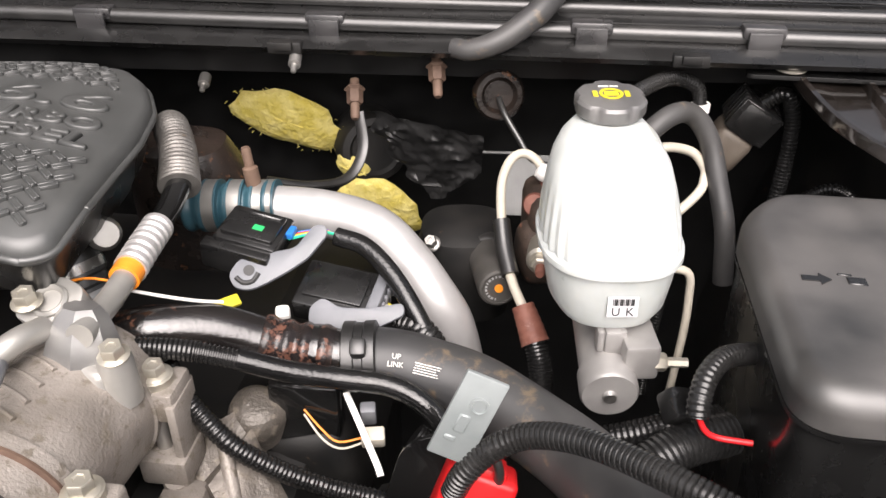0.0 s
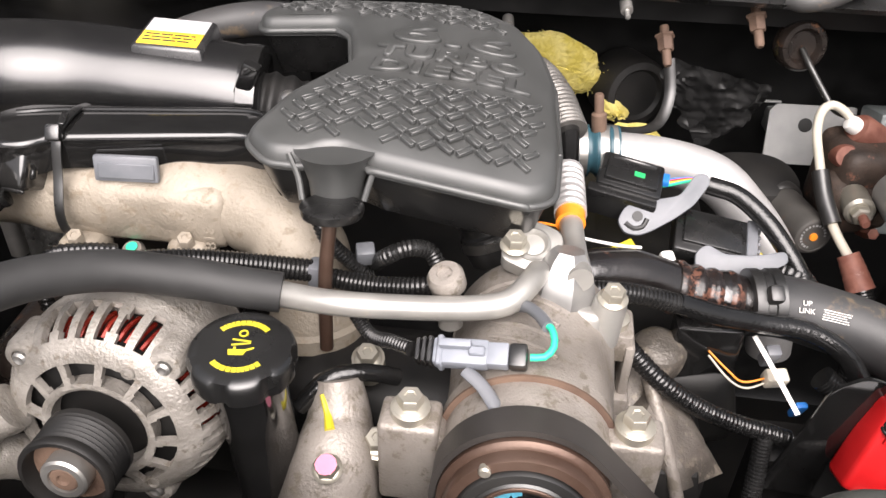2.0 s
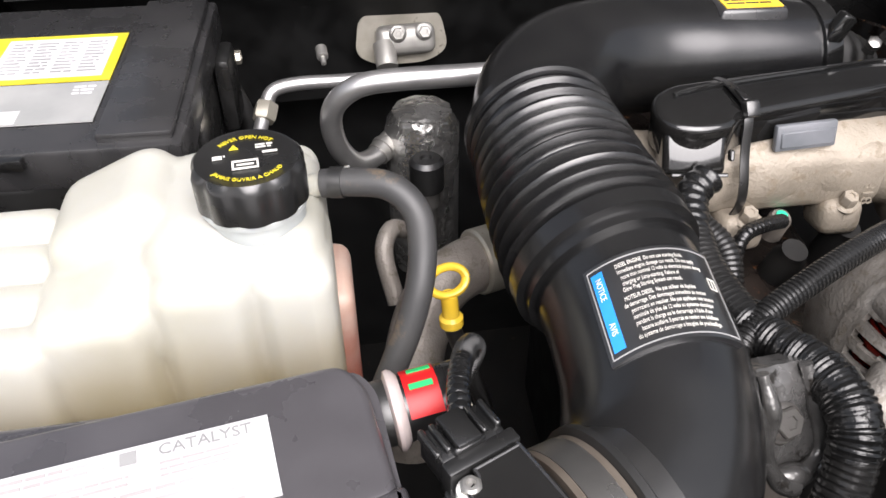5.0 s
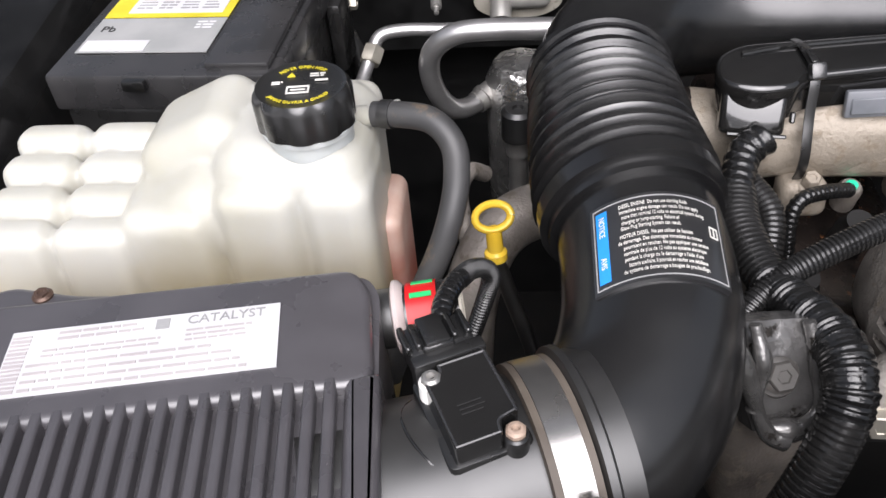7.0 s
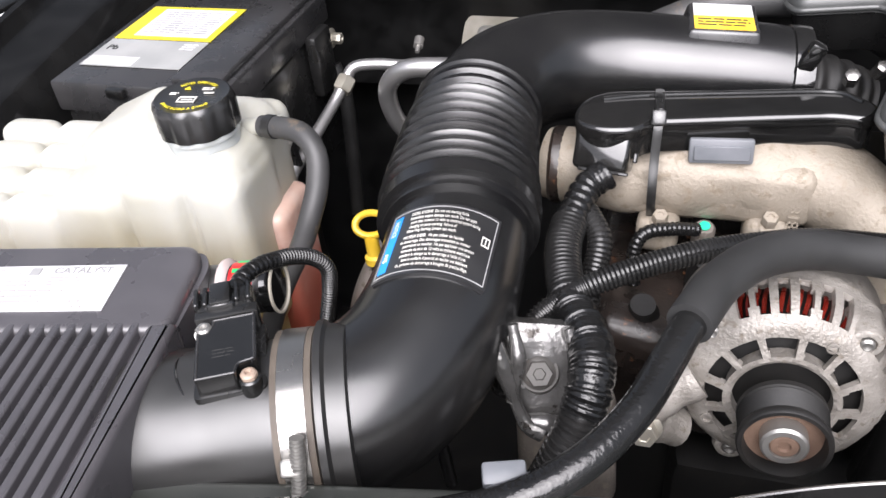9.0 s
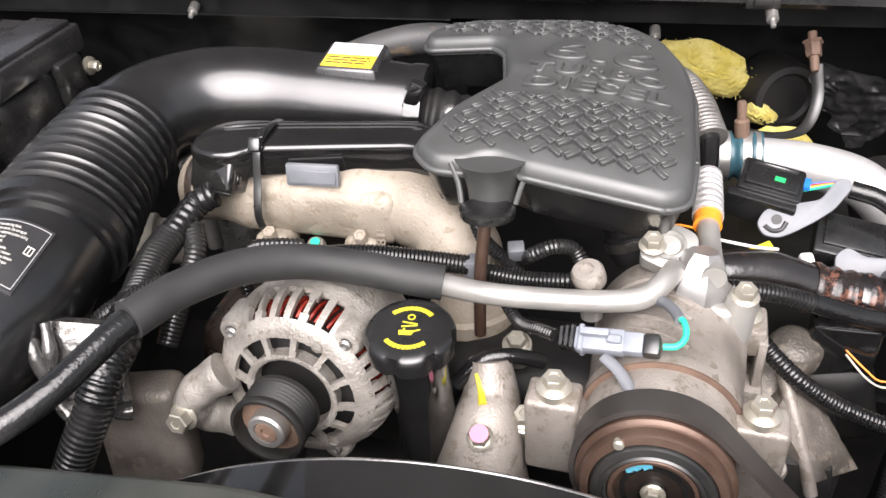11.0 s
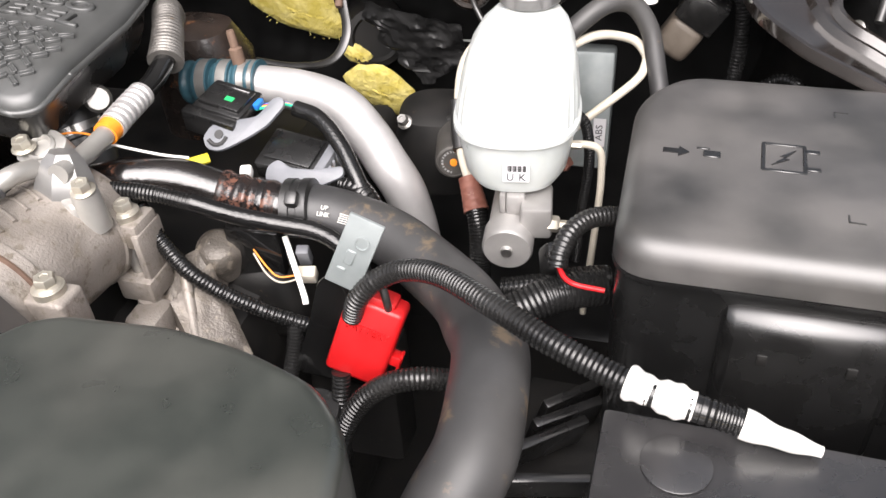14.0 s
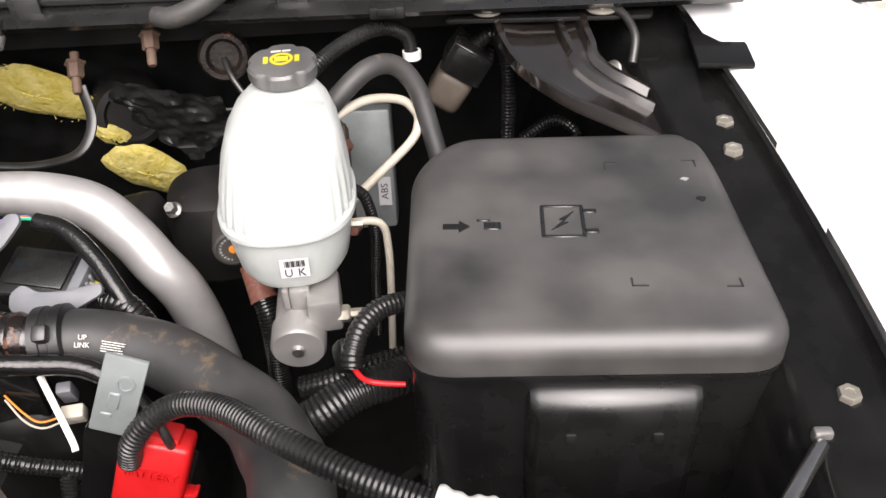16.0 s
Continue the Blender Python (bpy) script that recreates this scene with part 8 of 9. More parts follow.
def build_modules():
    e = thing("glow_plug_connector", "black multi-pin connector locked with a grey lever", "connector", (-0.14, 0.61, 1.25))
    m = at(-0.159, 0.622, 1.281, -15, 8, 8)
    bm = bmesh.new()
    box(bm, (0.056, 0.046, 0.020), m, 0.004, 2)
    box(bm, (0.046, 0.034, 0.005), m @ Matrix.Translation((0, 0, 0.011)), 0.002)
    box(bm, (0.060, 0.012, 0.026), m @ Matrix.Translation((-0.004, -0.026, -0.006)), 0.002)
    part("shell", bm, M_PLASTIC, e)
    bm = bmesh.new()
    box(bm, (0.040, 0.004, 0.004), m @ Matrix.Translation((0, 0.012, 0.0135)), 0.001, 1)
    part("rib", bm, M_PLASTIC, e)
    bm = bmesh.new()
    box(bm, (0.009, 0.006, 0.0006), m @ Matrix.Translation((0.006, -0.004, 0.0138)), 0)
    part("mark", bm, M_GREENP, e)
    bm = bmesh.new()
    prism(bm, rounded([(-0.037, -0.010), (-0.031, -0.021), (-0.018, -0.0225), (-0.006, -0.017), (0.012, -0.006), (0.028, 0.006), (0.042, 0.026), (0.040, 0.034), (0.030, 0.034), (0.016, 0.014), (-0.012, 0.008), (-0.030, 0.003)], 0.005, 3), -0.002, 0.002, at(-0.137, 0.588, 1.274, -2, 42), 0.001)
    lever = part("lever", bm, M_GREYC, e, "grey plastic locking lever")
    bm = bmesh.new()
    lm = at(-0.137, 0.588, 1.274, -2, 42)
    lathe(bm, [(0.0045, 0.0), (0.0045, 0.0030), (0, 0.0030)], lm @ Matrix.Translation((-0.020, -0.006, 0)), 14)
    sweep(bm, [lm @ Vector(q) for q in ((-0.030, -0.012, 0.0018), (-0.024, -0.0165, 0.0018), (-0.016, -0.015, 0.0018), (-0.012, -0.008, 0.0018))], 0.0022, 8)
    part("pin", bm, M_INK, lever)
    for i, mt in enumerate((M_GREENW, M_YEL, M_REDW, M_BLUEPL)):
        part("wire", tube([(-0.130, 0.618 + i * 0.003, 1.280), (-0.104, 0.622 + i * 0.003, 1.284 - i * 0.001), (-0.092, 0.624, 1.281), (-0.082, 0.620, 1.277)], 0.0014, 6), mt, e)
    bm = bmesh.new()
    box(bm, (0.009, 0.012, 0.006), at(-0.129, 0.622, 1.284, -15, 8), 0.001)
    part("insert", bm, M_BLUEPL, e, "bright blue insert")
    bm = bmesh.new()
    box(bm, (0.024, 0.010, 0.004), at(-0.172, 0.555, 1.258, 35, 30), 0.001)
    part("tab", bm, M_YEL, e, "loose yellow tape tag")
    part("lead", tube([(-0.090, 0.622, 1.280), (-0.065, 0.612, 1.276), (-0.042, 0.592, 1.262), (-0.024, 0.570, 1.243), (-0.012, 0.555, 1.225)], 0.0082, 14), M_TAPE, e)
    f = thing("engine_module", "black control module with grey lever on the engine", "control module", (-0.08, 0.6, 1.2))
    m = at(-0.088, 0.592, 1.240, -13, 14, 6)
    bm = bmesh.new()
    box(bm, (0.064, 0.050, 0.022), m, 0.003, 2)
    box(bm, (0.050, 0.036, 0.004), m @ Matrix.Translation((0, 0.002, 0.012)), 0.001)
    part("shell", bm, M_PLASTIC, f)
    bm = bmesh.new()
    box(bm, (0.010, 0.052, 0.026), m @ Matrix.Translation((0.034, 0, 0)), 0.002)
    part("comb", bm, M_GREYC, f)
    for i in range(6):
        bm = bmesh.new()
        box(bm, (0.003, 0.004, 0.018), m @ Matrix.Translation((0.041, -0.02 + i * 0.008, 0.0)), 0.001, 1)
        part("tooth", bm, M_GREYC, f)
    bm = bmesh.new()
    prism(bm, rounded([(-0.040, -0.006), (-0.022, -0.014), (0.012, -0.010), (0.038, 0.004), (0.036, 0.014), (0.008, 0.008), (-0.016, 0.008), (-0.030, 0.016), (-0.040, 0.008)], 0.005, 3), -0.002, 0.002, at(-0.068, 0.558, 1.242, -4, 42), 0.001)
    part("lever", bm, M_GREYC, f, "grey plastic locking lever")
    bm = bmesh.new()
    box(bm, (0.012, 0.012, 0.012), at(-0.130, 0.566, 1.240, 10, 20), 0.003)
    part("stub", bm, M_WIRE, f)
    for i, mt in enumerate((M_YEL, M_ORANGE, M_BRKLINE, M_YEL)):
        part("wire", tube([(-0.050, 0.578 + i * 0.004, 1.236), (-0.040, 0.574 + i * 0.003, 1.232), (-0.030, 0.570, 1.222)], 0.0016, 6), mt, f)
    part("conduit", conduit([(-0.034, 0.572, 1.226), (-0.020, 0.562, 1.228), (-0.008, 0.555, 1.215), (0.0, 0.55, 1.19)], 0.0125, 16, 0.0042), M_LOOM, f)
    part("cable", tube([(-0.20, 0.56, 1.245), (-0.165, 0.555, 1.236), (-0.13, 0.55, 1.228), (-0.10, 0.556, 1.22)], 0.0055, 10), M_TAPE, f)


def build_junction():
    e = thing("jump_terminal", "bright red plastic battery terminal cover with black cable", "terminal cover", (0.02, 0.4, 1.1))
    m = at(0.017, 0.413, 1.181, -2, 74) @ Matrix.Rotation(radians(-19), 4, "Z")
    bm = bmesh.new()
    box(bm, (0.051, 0.076, 0.030), m @ Matrix.Translation((0, 0, -0.004)), 0.005, 3)
    box(bm, (0.040, 0.014, 0.024), m @ Matrix.Translation((-0.004, 0.036, -0.004)), 0.004, 2)
    part("cover", bm, M_RED, e)
    bm = bmesh.new()
    box(bm, (0.010, 0.010, 0.014), m @ Matrix.Translation((0.030, -0.010, -0.002)), 0.002)
    box(bm, (0.003, 0.018, 0.010), m @ Matrix.Translation((0.034, -0.012, -0.002)), 0.001)
    part("latch", bm, M_RED, e)
    letters("BATTERY", 0.0095, m @ Matrix.Translation((0.0, 0.012, 0.0114)), 0.0016, M_RED, e, "lettering")
    pts = [(0.008, 0.412, 1.205), (0.016, 0.408, 1.228), (0.0321, 0.4090, 1.2475), (0.0573, 0.4080, 1.2615), (0.0909, 0.3860, 1.2765), (0.1317, 0.3440, 1.2900), (0.1722, 0.3155, 1.2870), (0.2080, 0.2990, 1.2800), (0.2353, 0.2870, 1.2770), (0.268, 0.278, 1.274)]
    part("conduit", conduit(pts, 0.0090, 16, 0.0038, 0.0013), M_LOOM, e)
    part("tape", tube([(0.222, 0.293, 1.2785), (0.243, 0.2850, 1.2765), (0.262, 0.280, 1.2745)], lambda s, f: 0.0103 + 0.0010 * math.sin(s * 230 + 1) + 0.0006 * math.sin(s * 610), 14, 0.001), M_WIRE, e, "torn white tape")
    part("conduit", conduit([(0.260, 0.2803, 1.2745), (0.276, 0.2760, 1.2730), (0.292, 0.2720, 1.2715)], 0.0088, 14, 0.0038), M_LOOM, e)
    part("tape", tube([(0.290, 0.2725, 1.2715), (0.310, 0.2660, 1.2690), (0.334, 0.2600, 1.2660)], lambda s, f: 0.0098 - 0.006 * f + 0.0005 * math.sin(s * 260), 14, 0.001), M_WIRE, e, "torn white tape")
    part("lead", tube([(0.038, 0.418, 1.200), (0.039, 0.412, 1.222), (0.036, 0.415, 1.236)], 0.0034, 10), M_RUBBER, e)
    part("conduit", conduit([(0.100, 0.385, 1.165), (0.070, 0.378, 1.173), (0.043, 0.374, 1.168), (0.020, 0.370, 1.150), (0.002, 0.366, 1.118), (-0.010, 0.362, 1.08), (-0.018, 0.36, 1.04)], 0.0098, 14, 0.0038), M_LOOM, e)
    part("conduit", conduit([(-0.004, 0.395, 1.155), (-0.006, 0.385, 1.12), (-0.012, 0.38, 1.06)], 0.0085, 14, 0.0038), M_LOOM, e)
    t = thing("metal_tag", "dull grey painted metal bracket tag with stamped mark", "bracket", (0.02, 0.41, 1.24))
    m = at(0.0170, 0.4150, 1.2700, -2, 80) @ Matrix.Rotation(radians(-23.5), 4, "Z")
    bm = bmesh.new()
    box(bm, (0.029, 0.066, 0.004), m, 0.0012, 2)
    part("plate", bm, M_TAG, t)
    bm = bmesh.new()
    lathe(bm, [(0.0065, 0.0019), (0.0065, 0.003), (0.005, 0.0032), (0.0045, 0.0022), (0, 0.0022)], m @ Matrix.Translation((0.003, 0.012, 0)), 18)
    box(bm, (0.008, 0.014, 0.002), m @ Matrix.Translation((-0.002, -0.004, 0.0022)), 0.001, 1)
    box(bm, (0.008, 0.004, 0.002), m @ Matrix.Translation((-0.005, -0.017, 0.0022)), 0.001, 1)
    part("stamp", bm, M_TAG, t)
    k = thing("black_bracket", "shiny black sheet metal bracket behind the terminal cover", "bracket", (-0.02, 0.42, 1.0))
    bm = bmesh.new()
    prism(bm, rounded([(-0.050, -0.060), (0.030, -0.060), (0.045, 0.030), (0.030, 0.055), (0.004, 0.062), (-0.018, 0.045), (-0.030, 0.0)], 0.01, 4), -0.003, 0.0, at(-0.012, 0.430, 1.172, -10, 82), 0.001)
    part("plate", bm, M_GLOSS, k)
    bm = bmesh.new()
    box(bm, (0.09, 0.05, 0.15), at(-0.01, 0.46, 1.06, -6), 0.01)
    part("post", bm, M_DARK, k)
    p = thing("power_steering_reservoir", "black power steering reservoir with white steering wheel symbol", "fluid reservoir", (-0.025, 0.37, 1.0))
    cm = at(-0.026, 0.371, 1.131, 0, 10)
    bm = bmesh.new()
    lathe(bm, [(0.022, -0.014), (0.0235, -0.012), (0.0235, -0.002), (0.022, 0.0), (0, 0.0)], cm, 36)
    cap = part("cap", bm, M_PLASTIC, p)
    bm = bmesh.new()
    lathe(bm, [(0.021, -0.09), (0.021, -0.012)], cm, 28)
    part("neck", bm, M_PLASTIC, p)
    bm = bmesh.new()
    wm = cm @ Matrix.Translation((0.007, -0.002, 0))
    lathe(bm, [(0.0068, 0.0002), (0.0080, 0.0002), (0.0080, 0.0008), (0.0068, 0.0008)], wm, 28, None, True)
    for a in (90, 205, -25):
        box(bm, (0.0070, 0.0017, 0.0006), wm @ Matrix.Rotation(radians(a), 4, "Z") @ Matrix.Translation((0.0036, 0, 0.0005)), 0)
    for x, y, w, h in ((-0.0142, -0.001, 0.0007, 0.0060), (-0.0098, -0.001, 0.0007, 0.0060), (-0.012, 0.0020, 0.0050, 0.0007), (-0.012, -0.0040, 0.0050, 0.0007), (-0.012, -0.001, 0.0026, 0.0008)):
        box(bm, (w, h, 0.0006), cm @ Matrix.Translation((x, y, 0.0005)), 0)
    for i in range(4):
        box(bm, (0.0008, 0.0036, 0.0006), cm @ Matrix.Translation((-0.0045 + (i % 2) * 0.0008, -0.0055 + i * 0.0032, 0.0005)) @ Matrix.Rotation(0.5 * (-1) ** i, 4, "Z"), 0)
    part("symbol", bm, M_PRINT, cap)


def build_fuse_box():
    e = thing("fuse_box", "dusty black plastic fuse box with embossed lid", "fuse box", (0.33, 0.44, 1.0))
    top = [(0.2105, 0.3840), (0.4620, 0.3515), (0.4905, 0.6130), (0.2760, 0.6420), (0.2350, 0.5980)]
    bm = bmesh.new()
    prism(bm, rounded(top, 0.034, 10), 1.2885, 1.318, bevel=0.0165, seg=8)
    part("lid", bm, M_LID, e)
    bm = bmesh.new()
    prism(bm, inward(rounded(top, 0.034, 10), 0.003), 1.07, 1.2895)
    prism(bm, inward(rounded(top, 0.034, 10), -0.0005), 1.2845, 1.2875)
    part("base", bm, M_PLASTIC, e)
    fm = Matrix.Translation((0.3480, 0.3705, 1.276)) @ Matrix.Rotation(radians(-7.3), 4, "Z")
    bm = bmesh.new()
    pts = [(0.004, 0.0), (-0.004, -0.002), (-0.010, -0.006), (-0.0145, -0.013), (-0.0165, -0.024), (-0.0165, -0.16), (0.01, -0.16), (0.01, 0.0)]
    rings = []
    for x, k in ((-0.058, 0.0), (-0.055, 0.7), (-0.049, 1.0), (0.052, 1.0), (0.058, 0.7), (0.061, 0.0)):
        rings.append([bm.verts.new(fm @ Vector((x, y * k if y < 0 else y, z - (1 - k) * 0.006))) for y, z in pts])
    for a, b in zip(rings, rings[1:]):
        for q in range(len(pts)):
            bm.faces.new((a[q], a[(q + 1) % len(pts)], b[(q + 1) % len(pts)], b[q]))
    bm.faces.new(rings[0][::-1])
    bm.faces.new(rings[-1])
    part("finger_grip", bm, M_PLASTIC, e)
    for dx in (-0.028, 0.030):
        bm = bmesh.new()
        box(bm, (0.007, 0.003, 0.010), fm @ Matrix.Translation((dx, -0.0165, -0.036)), 0.001)
        part("latch_slot", bm, M_DARK, e)
    im = Matrix.Translation((0.3408, 0.4972, 1.3182)) @ Matrix.Rotation(radians(-9), 4, "Z")
    bm = bmesh.new()
    for x, y, w, h in ((0, 0.0190, 0.032, 0.003), (0, -0.0190, 0.032, 0.003), (-0.0150, 0, 0.003, 0.038), (0.0150, 0, 0.003, 0.038), (0.0205, 0.0125, 0.011, 0.005), (0.0205, -0.0125, 0.011, 0.005)):
        box(bm, (w, h, 0.0014), im @ Matrix.Translation((x, y, 0)), 0.0005, 1)
    prism(bm, [(-0.009, -0.012), (0.001, 0.001), (-0.003, 0.001), (0.009, 0.012), (0.000, -0.002), (0.004, -0.002)], -0.0006, 0.0008, im)
    part("embossing", bm, M_PLASTIC, e)
    bm = bmesh.new()
    am = im @ Matrix.Translation((-0.0795, -0.007, 0))
    prism(bm, [(-0.010, -0.003), (0.002, -0.003), (0.002, -0.007), (0.010, 0.0), (0.002, 0.007), (0.002, 0.003), (-0.010, 0.003)], -0.0006, 0.0008, am)
    km = im @ Matrix.Translation((-0.0545, -0.005, 0))
    box(bm, (0.013, 0.009, 0.0014), km @ Matrix.Translation((0.002, -0.001, 0)), 0.0006, 1)
    box(bm, (0.010, 0.002, 0.0014), km @ Matrix.Translation((-0.005, 0.006, 0)), 0.0004, 1)
    part("embossing", bm, M_PLASTIC, e)
    for x, y, sx, sy in ((0.3917, 0.5700, 1, -1), (0.4640, 0.5610, -1, -1), (0.3707, 0.4170, 1, 1), (0.4421, 0.4050, -1, 1)):
        bm = bmesh.new()
        mm = Matrix.Translation((x, y, 1.3182)) @ Matrix.Rotation(radians(-9), 4, "Z")
        box(bm, (0.011, 0.0012, 0.0008), mm @ Matrix.Translation((sx * 0.005, 0, 0)), 0)
        box(bm, (0.0012, 0.009, 0.0008), mm @ Matrix.Translation((0, sy * 0.004, 0)), 0)
        part("corner_mark", bm, M_RUBBER, e)
    for q, r in (((0.4515, 0.5080, 1.3182), 0.0042), ((0.4480, 0.5365, 1.3182), 0.0030)):
        bm = bmesh.new()
        prism(bm, [(r * (1 + 0.3 * math.sin(k * 2.3 + r * 900)) * math.cos(k * 0.628), 0.7 * r * (1 + 0.3 * math.cos(k * 1.7)) * math.sin(k * 0.628)) for k in range(10)], -0.0004, 0.0004, Matrix.Translation(q))
        part("scuff", bm, M_DARK if r > 0.004 else M_LGREY, e)
    w = thing("fuse_box_wiring", "black conduits and red wire entering the fuse box", "wiring", (0.19, 0.45, 1.2))
    part("loom", tube([(0.225, 0.49, 1.262), (0.200, 0.478, 1.268), (0.184, 0.462, 1.266), (0.176, 0.448, 1.256), (0.174, 0.44, 1.246)], lambda s, f: 0.0085 - 0.0007 * ((s / 0.004) % 1 > 0.5), 14, 0.001), M_LOOM, w)
    part("wire", tube([(0.174, 0.441, 1.249), (0.180, 0.438, 1.237), (0.190, 0.437, 1.231), (0.212, 0.432, 1.231)], 0.0022, 10), M_REDW, w)
    part("wire", tube([(0.173, 0.443, 1.248), (0.178, 0.442, 1.234), (0.190, 0.441, 1.227), (0.212, 0.436, 1.227)], 0.0022, 10), M_RUBBER, w)
    part("conduit", conduit([(0.120, 0.44, 1.185), (0.141, 0.440, 1.196), (0.174, 0.455, 1.205), (0.212, 0.47, 1.203)], 0.0165, 18, 0.0046, 0.0016), M_LOOM, w)
    part("conduit", conduit([(0.125, 0.50, 1.165), (0.155, 0.50, 1.172), (0.19, 0.505, 1.178), (0.22, 0.51, 1.178)], 0.0125, 16, 0.0046), M_LOOM, w)
    bm = bmesh.new()
    box(bm, (0.020, 0.024, 0.020), at(0.170, 0.472, 1.228, 20, 30, 20), 0.004)
    part("plug", bm, M_PLASTIC, w)


def build_battery_right():
    e, m, lid = battery((0.337, 0.178, 1.262), -8, (0.284, 0.180, 0.19), "black car battery with yellow danger label beside the fuse box")
    bm = bmesh.new()
    lathe(bm, [(0.021, 0.0), (0.021, 0.0004), (0.0205, 0.0007), (0, 0.0007)], m @ Matrix.Translation((-0.095, 0.055, 0)), 28)
    part("vent_plug", bm, M_GREYPL, e)
    bm = bmesh.new()
    box(bm, (0.19, 0.075, 0.0008), m @ Matrix.Translation((-0.002, -0.018, 0.0003)), 0)
    part("label", bm, M_GOLD, e, "yellow warning label")
    bm = bmesh.new()
    box(bm, (0.17, 0.05, 0.0008), m @ Matrix.Translation((-0.002, -0.026, 0.0009)), 0)
    part("label", bm, M_PAPER, e)
    letters("DANGER", 0.011, m @ Matrix.Translation((-0.02, 0.011, 0.0010)), 0.0002, M_INK, e, "print")
    bm = bmesh.new()
    prism(bm, [(-0.005, -0.004), (0.005, -0.004), (0, 0.005)], 0.0008, 0.0014, m @ Matrix.Translation((-0.058, 0.011, 0)))
    part("warning_sign", bm, M_INK, e)
    bm = bmesh.new()
    bars(bm, 6, 0.15, 0.04, m @ Matrix.Translation((0, -0.026, 0.0016)), 0.4, 11)
    part("small_print", bm, M_GINK, e)


def build_prop_and_brace():
    e = thing("hood_prop", "polished steel hood prop rod in a bracket on the fender", "prop rod", (0.43, 0.26, 1.3))
    part("rod", tube([(0.457, 0.303, 1.276), (0.421, 0.267, 1.284), (0.377, 0.222, 1.293), (0.321, 0.165, 1.304), (0.268, 0.114, 1.315)], 0.0050, 14), M_RODS, e)
    bm = bmesh.new()
    box(bm, (0.012, 0.007, 0.014), at(0.460, 0.309, 1.276, -7), 0.002)
    box(bm, (0.022, 0.012, 0.003), at(0.468, 0.311, 1.272, -7), 0.001)
    part("bracket", bm, M_STEEL, e)
    b = thing("fender_brace", "glossy black pressed steel brace from cowl to fender", "brace", (0.40, 0.66, 1.3))
    bm = bmesh.new()
    spine = [Vector(q) for q in ((0.378, 0.770, 1.364), (0.376, 0.735, 1.361), (0.383, 0.697, 1.352), (0.404, 0.674, 1.338), (0.434, 0.654, 1.327), (0.470, 0.636, 1.312), (0.502, 0.612, 1.302))]
    path = spline(spine, 0.008)[0]
    prof = [(-0.047, -0.004), (-0.046, 0.004), (-0.041, 0.0045), (-0.037, -0.002), (-0.020, -0.004), (0.012, -0.004), (0.016, 0.003), (0.021, 0.003), (0.025, -0.004), (0.033, -0.003), (0.038, 0.005), (0.044, 0.005), (0.047, -0.004)]
    rows = []
    for i, p in enumerate(path):
        d = (path[min(i + 1, len(path) - 1)] - path[max(i - 1, 0)]).normalized()
        side = d.cross(Vector((0, 0, 1))).normalized() * -1
        up = side.cross(d) * (1 if side.cross(d).z > 0 else -1)
        k = 0.85 + 0.15 * abs(i / len(path) * 2 - 1) - 0.2 * max(0, i / len(path) * 2 - 1)
        rows.append([bm.verts.new(p + side * u * k + up * v) for u, v in prof] + [bm.verts.new(p + side * u * k + up * (v - 0.003)) for u, v in prof[::-1]])
    for a, c in zip(rows, rows[1:]):
        for j in range(len(a)):
            bm.faces.new((a[j], a[(j + 1) % len(a)], c[(j + 1) % len(a)], c[j]))
    bm.faces.new(rows[0])
    bm.faces.new(rows[-1][::-1])
    part("channel", bm, M_BRACE, b)
    bm = bmesh.new()
    prism(bm, rounded([(-0.10, -0.018), (0.10, -0.03), (0.11, 0.02), (-0.09, 0.026)], 0.008, 3), 0.0, 0.004, at(0.385, 0.780, 1.364, -5), 0.001)
    part("end_plate", bm, M_PAINT, b)
    for p, r, fl in (((0.327, 0.778, 1.3705), 0.0075, 2.0), ((0.436, 0.760, 1.3705), 0.0075, 2.0), ((0.509, 0.612, 1.3155), 0.0078, 2.1), ((0.502, 0.573, 1.3115), 0.0078, 2.1), ((0.488, 0.333, 1.2775), 0.0072, 2.2)):
        bolt("fender_bolt" if p[1] < 0.7 else "cowl_bolt", p, (0, -0.02, 1), "zinc flange bolt on the black body panel", r, 0.009, M_ZINC, "flange bolts on the body", fl)
    for p in ((0.455, 0.66, 1.30), (0.462, 0.63, 1.295), (0.452, 0.70, 1.305), (0.448, 0.74, 1.315)):
        bolt("fender_bolt", p, (-0.8, -0.5, 0.3), "dull bolt on the inner fender side", 0.0065, 0.010, M_STEEL, "bolts on the inner fender", 1.5)
    part("cable", tube([(0.395, 0.83, 1.40), (0.405, 0.80, 1.378), (0.425, 0.775, 1.372), (0.45, 0.75, 1.372), (0.458, 0.72, 1.36), (0.452, 0.70, 1.34)], 0.0042, 10), M_RUBBER, b)
    c = thing("bulkhead_connector", "black ribbed bulkhead plug in a brown rubber boot", "connector", (0.32, 0.84, 1.2))
    m = axis((0.298, 0.812, 1.288), (0.45, -0.1, 0.75))
    bm = bmesh.new()
    box(bm, (0.048, 0.040, 0.045), m @ Matrix.Translation((0, 0, -0.012)), 0.010, 3)
    part("boot", bm, M_BOOT, c, "dusty brown rubber boot")
    bm = bmesh.new()
    box(bm, (0.050, 0.038, 0.036), m @ Matrix.Translation((0, 0, 0.026)), 0.004, 2)
    part("plug", bm, M_PLASTIC, c)
    for i in range(6):
        bm = bmesh.new()
        box(bm, (0.004, 0.045, 0.034), m @ Matrix.Translation((-0.0225 + i * 0.009, 0, 0.027)), 0.001, 1)
        part("plug_rib", bm, M_PLASTIC, c)
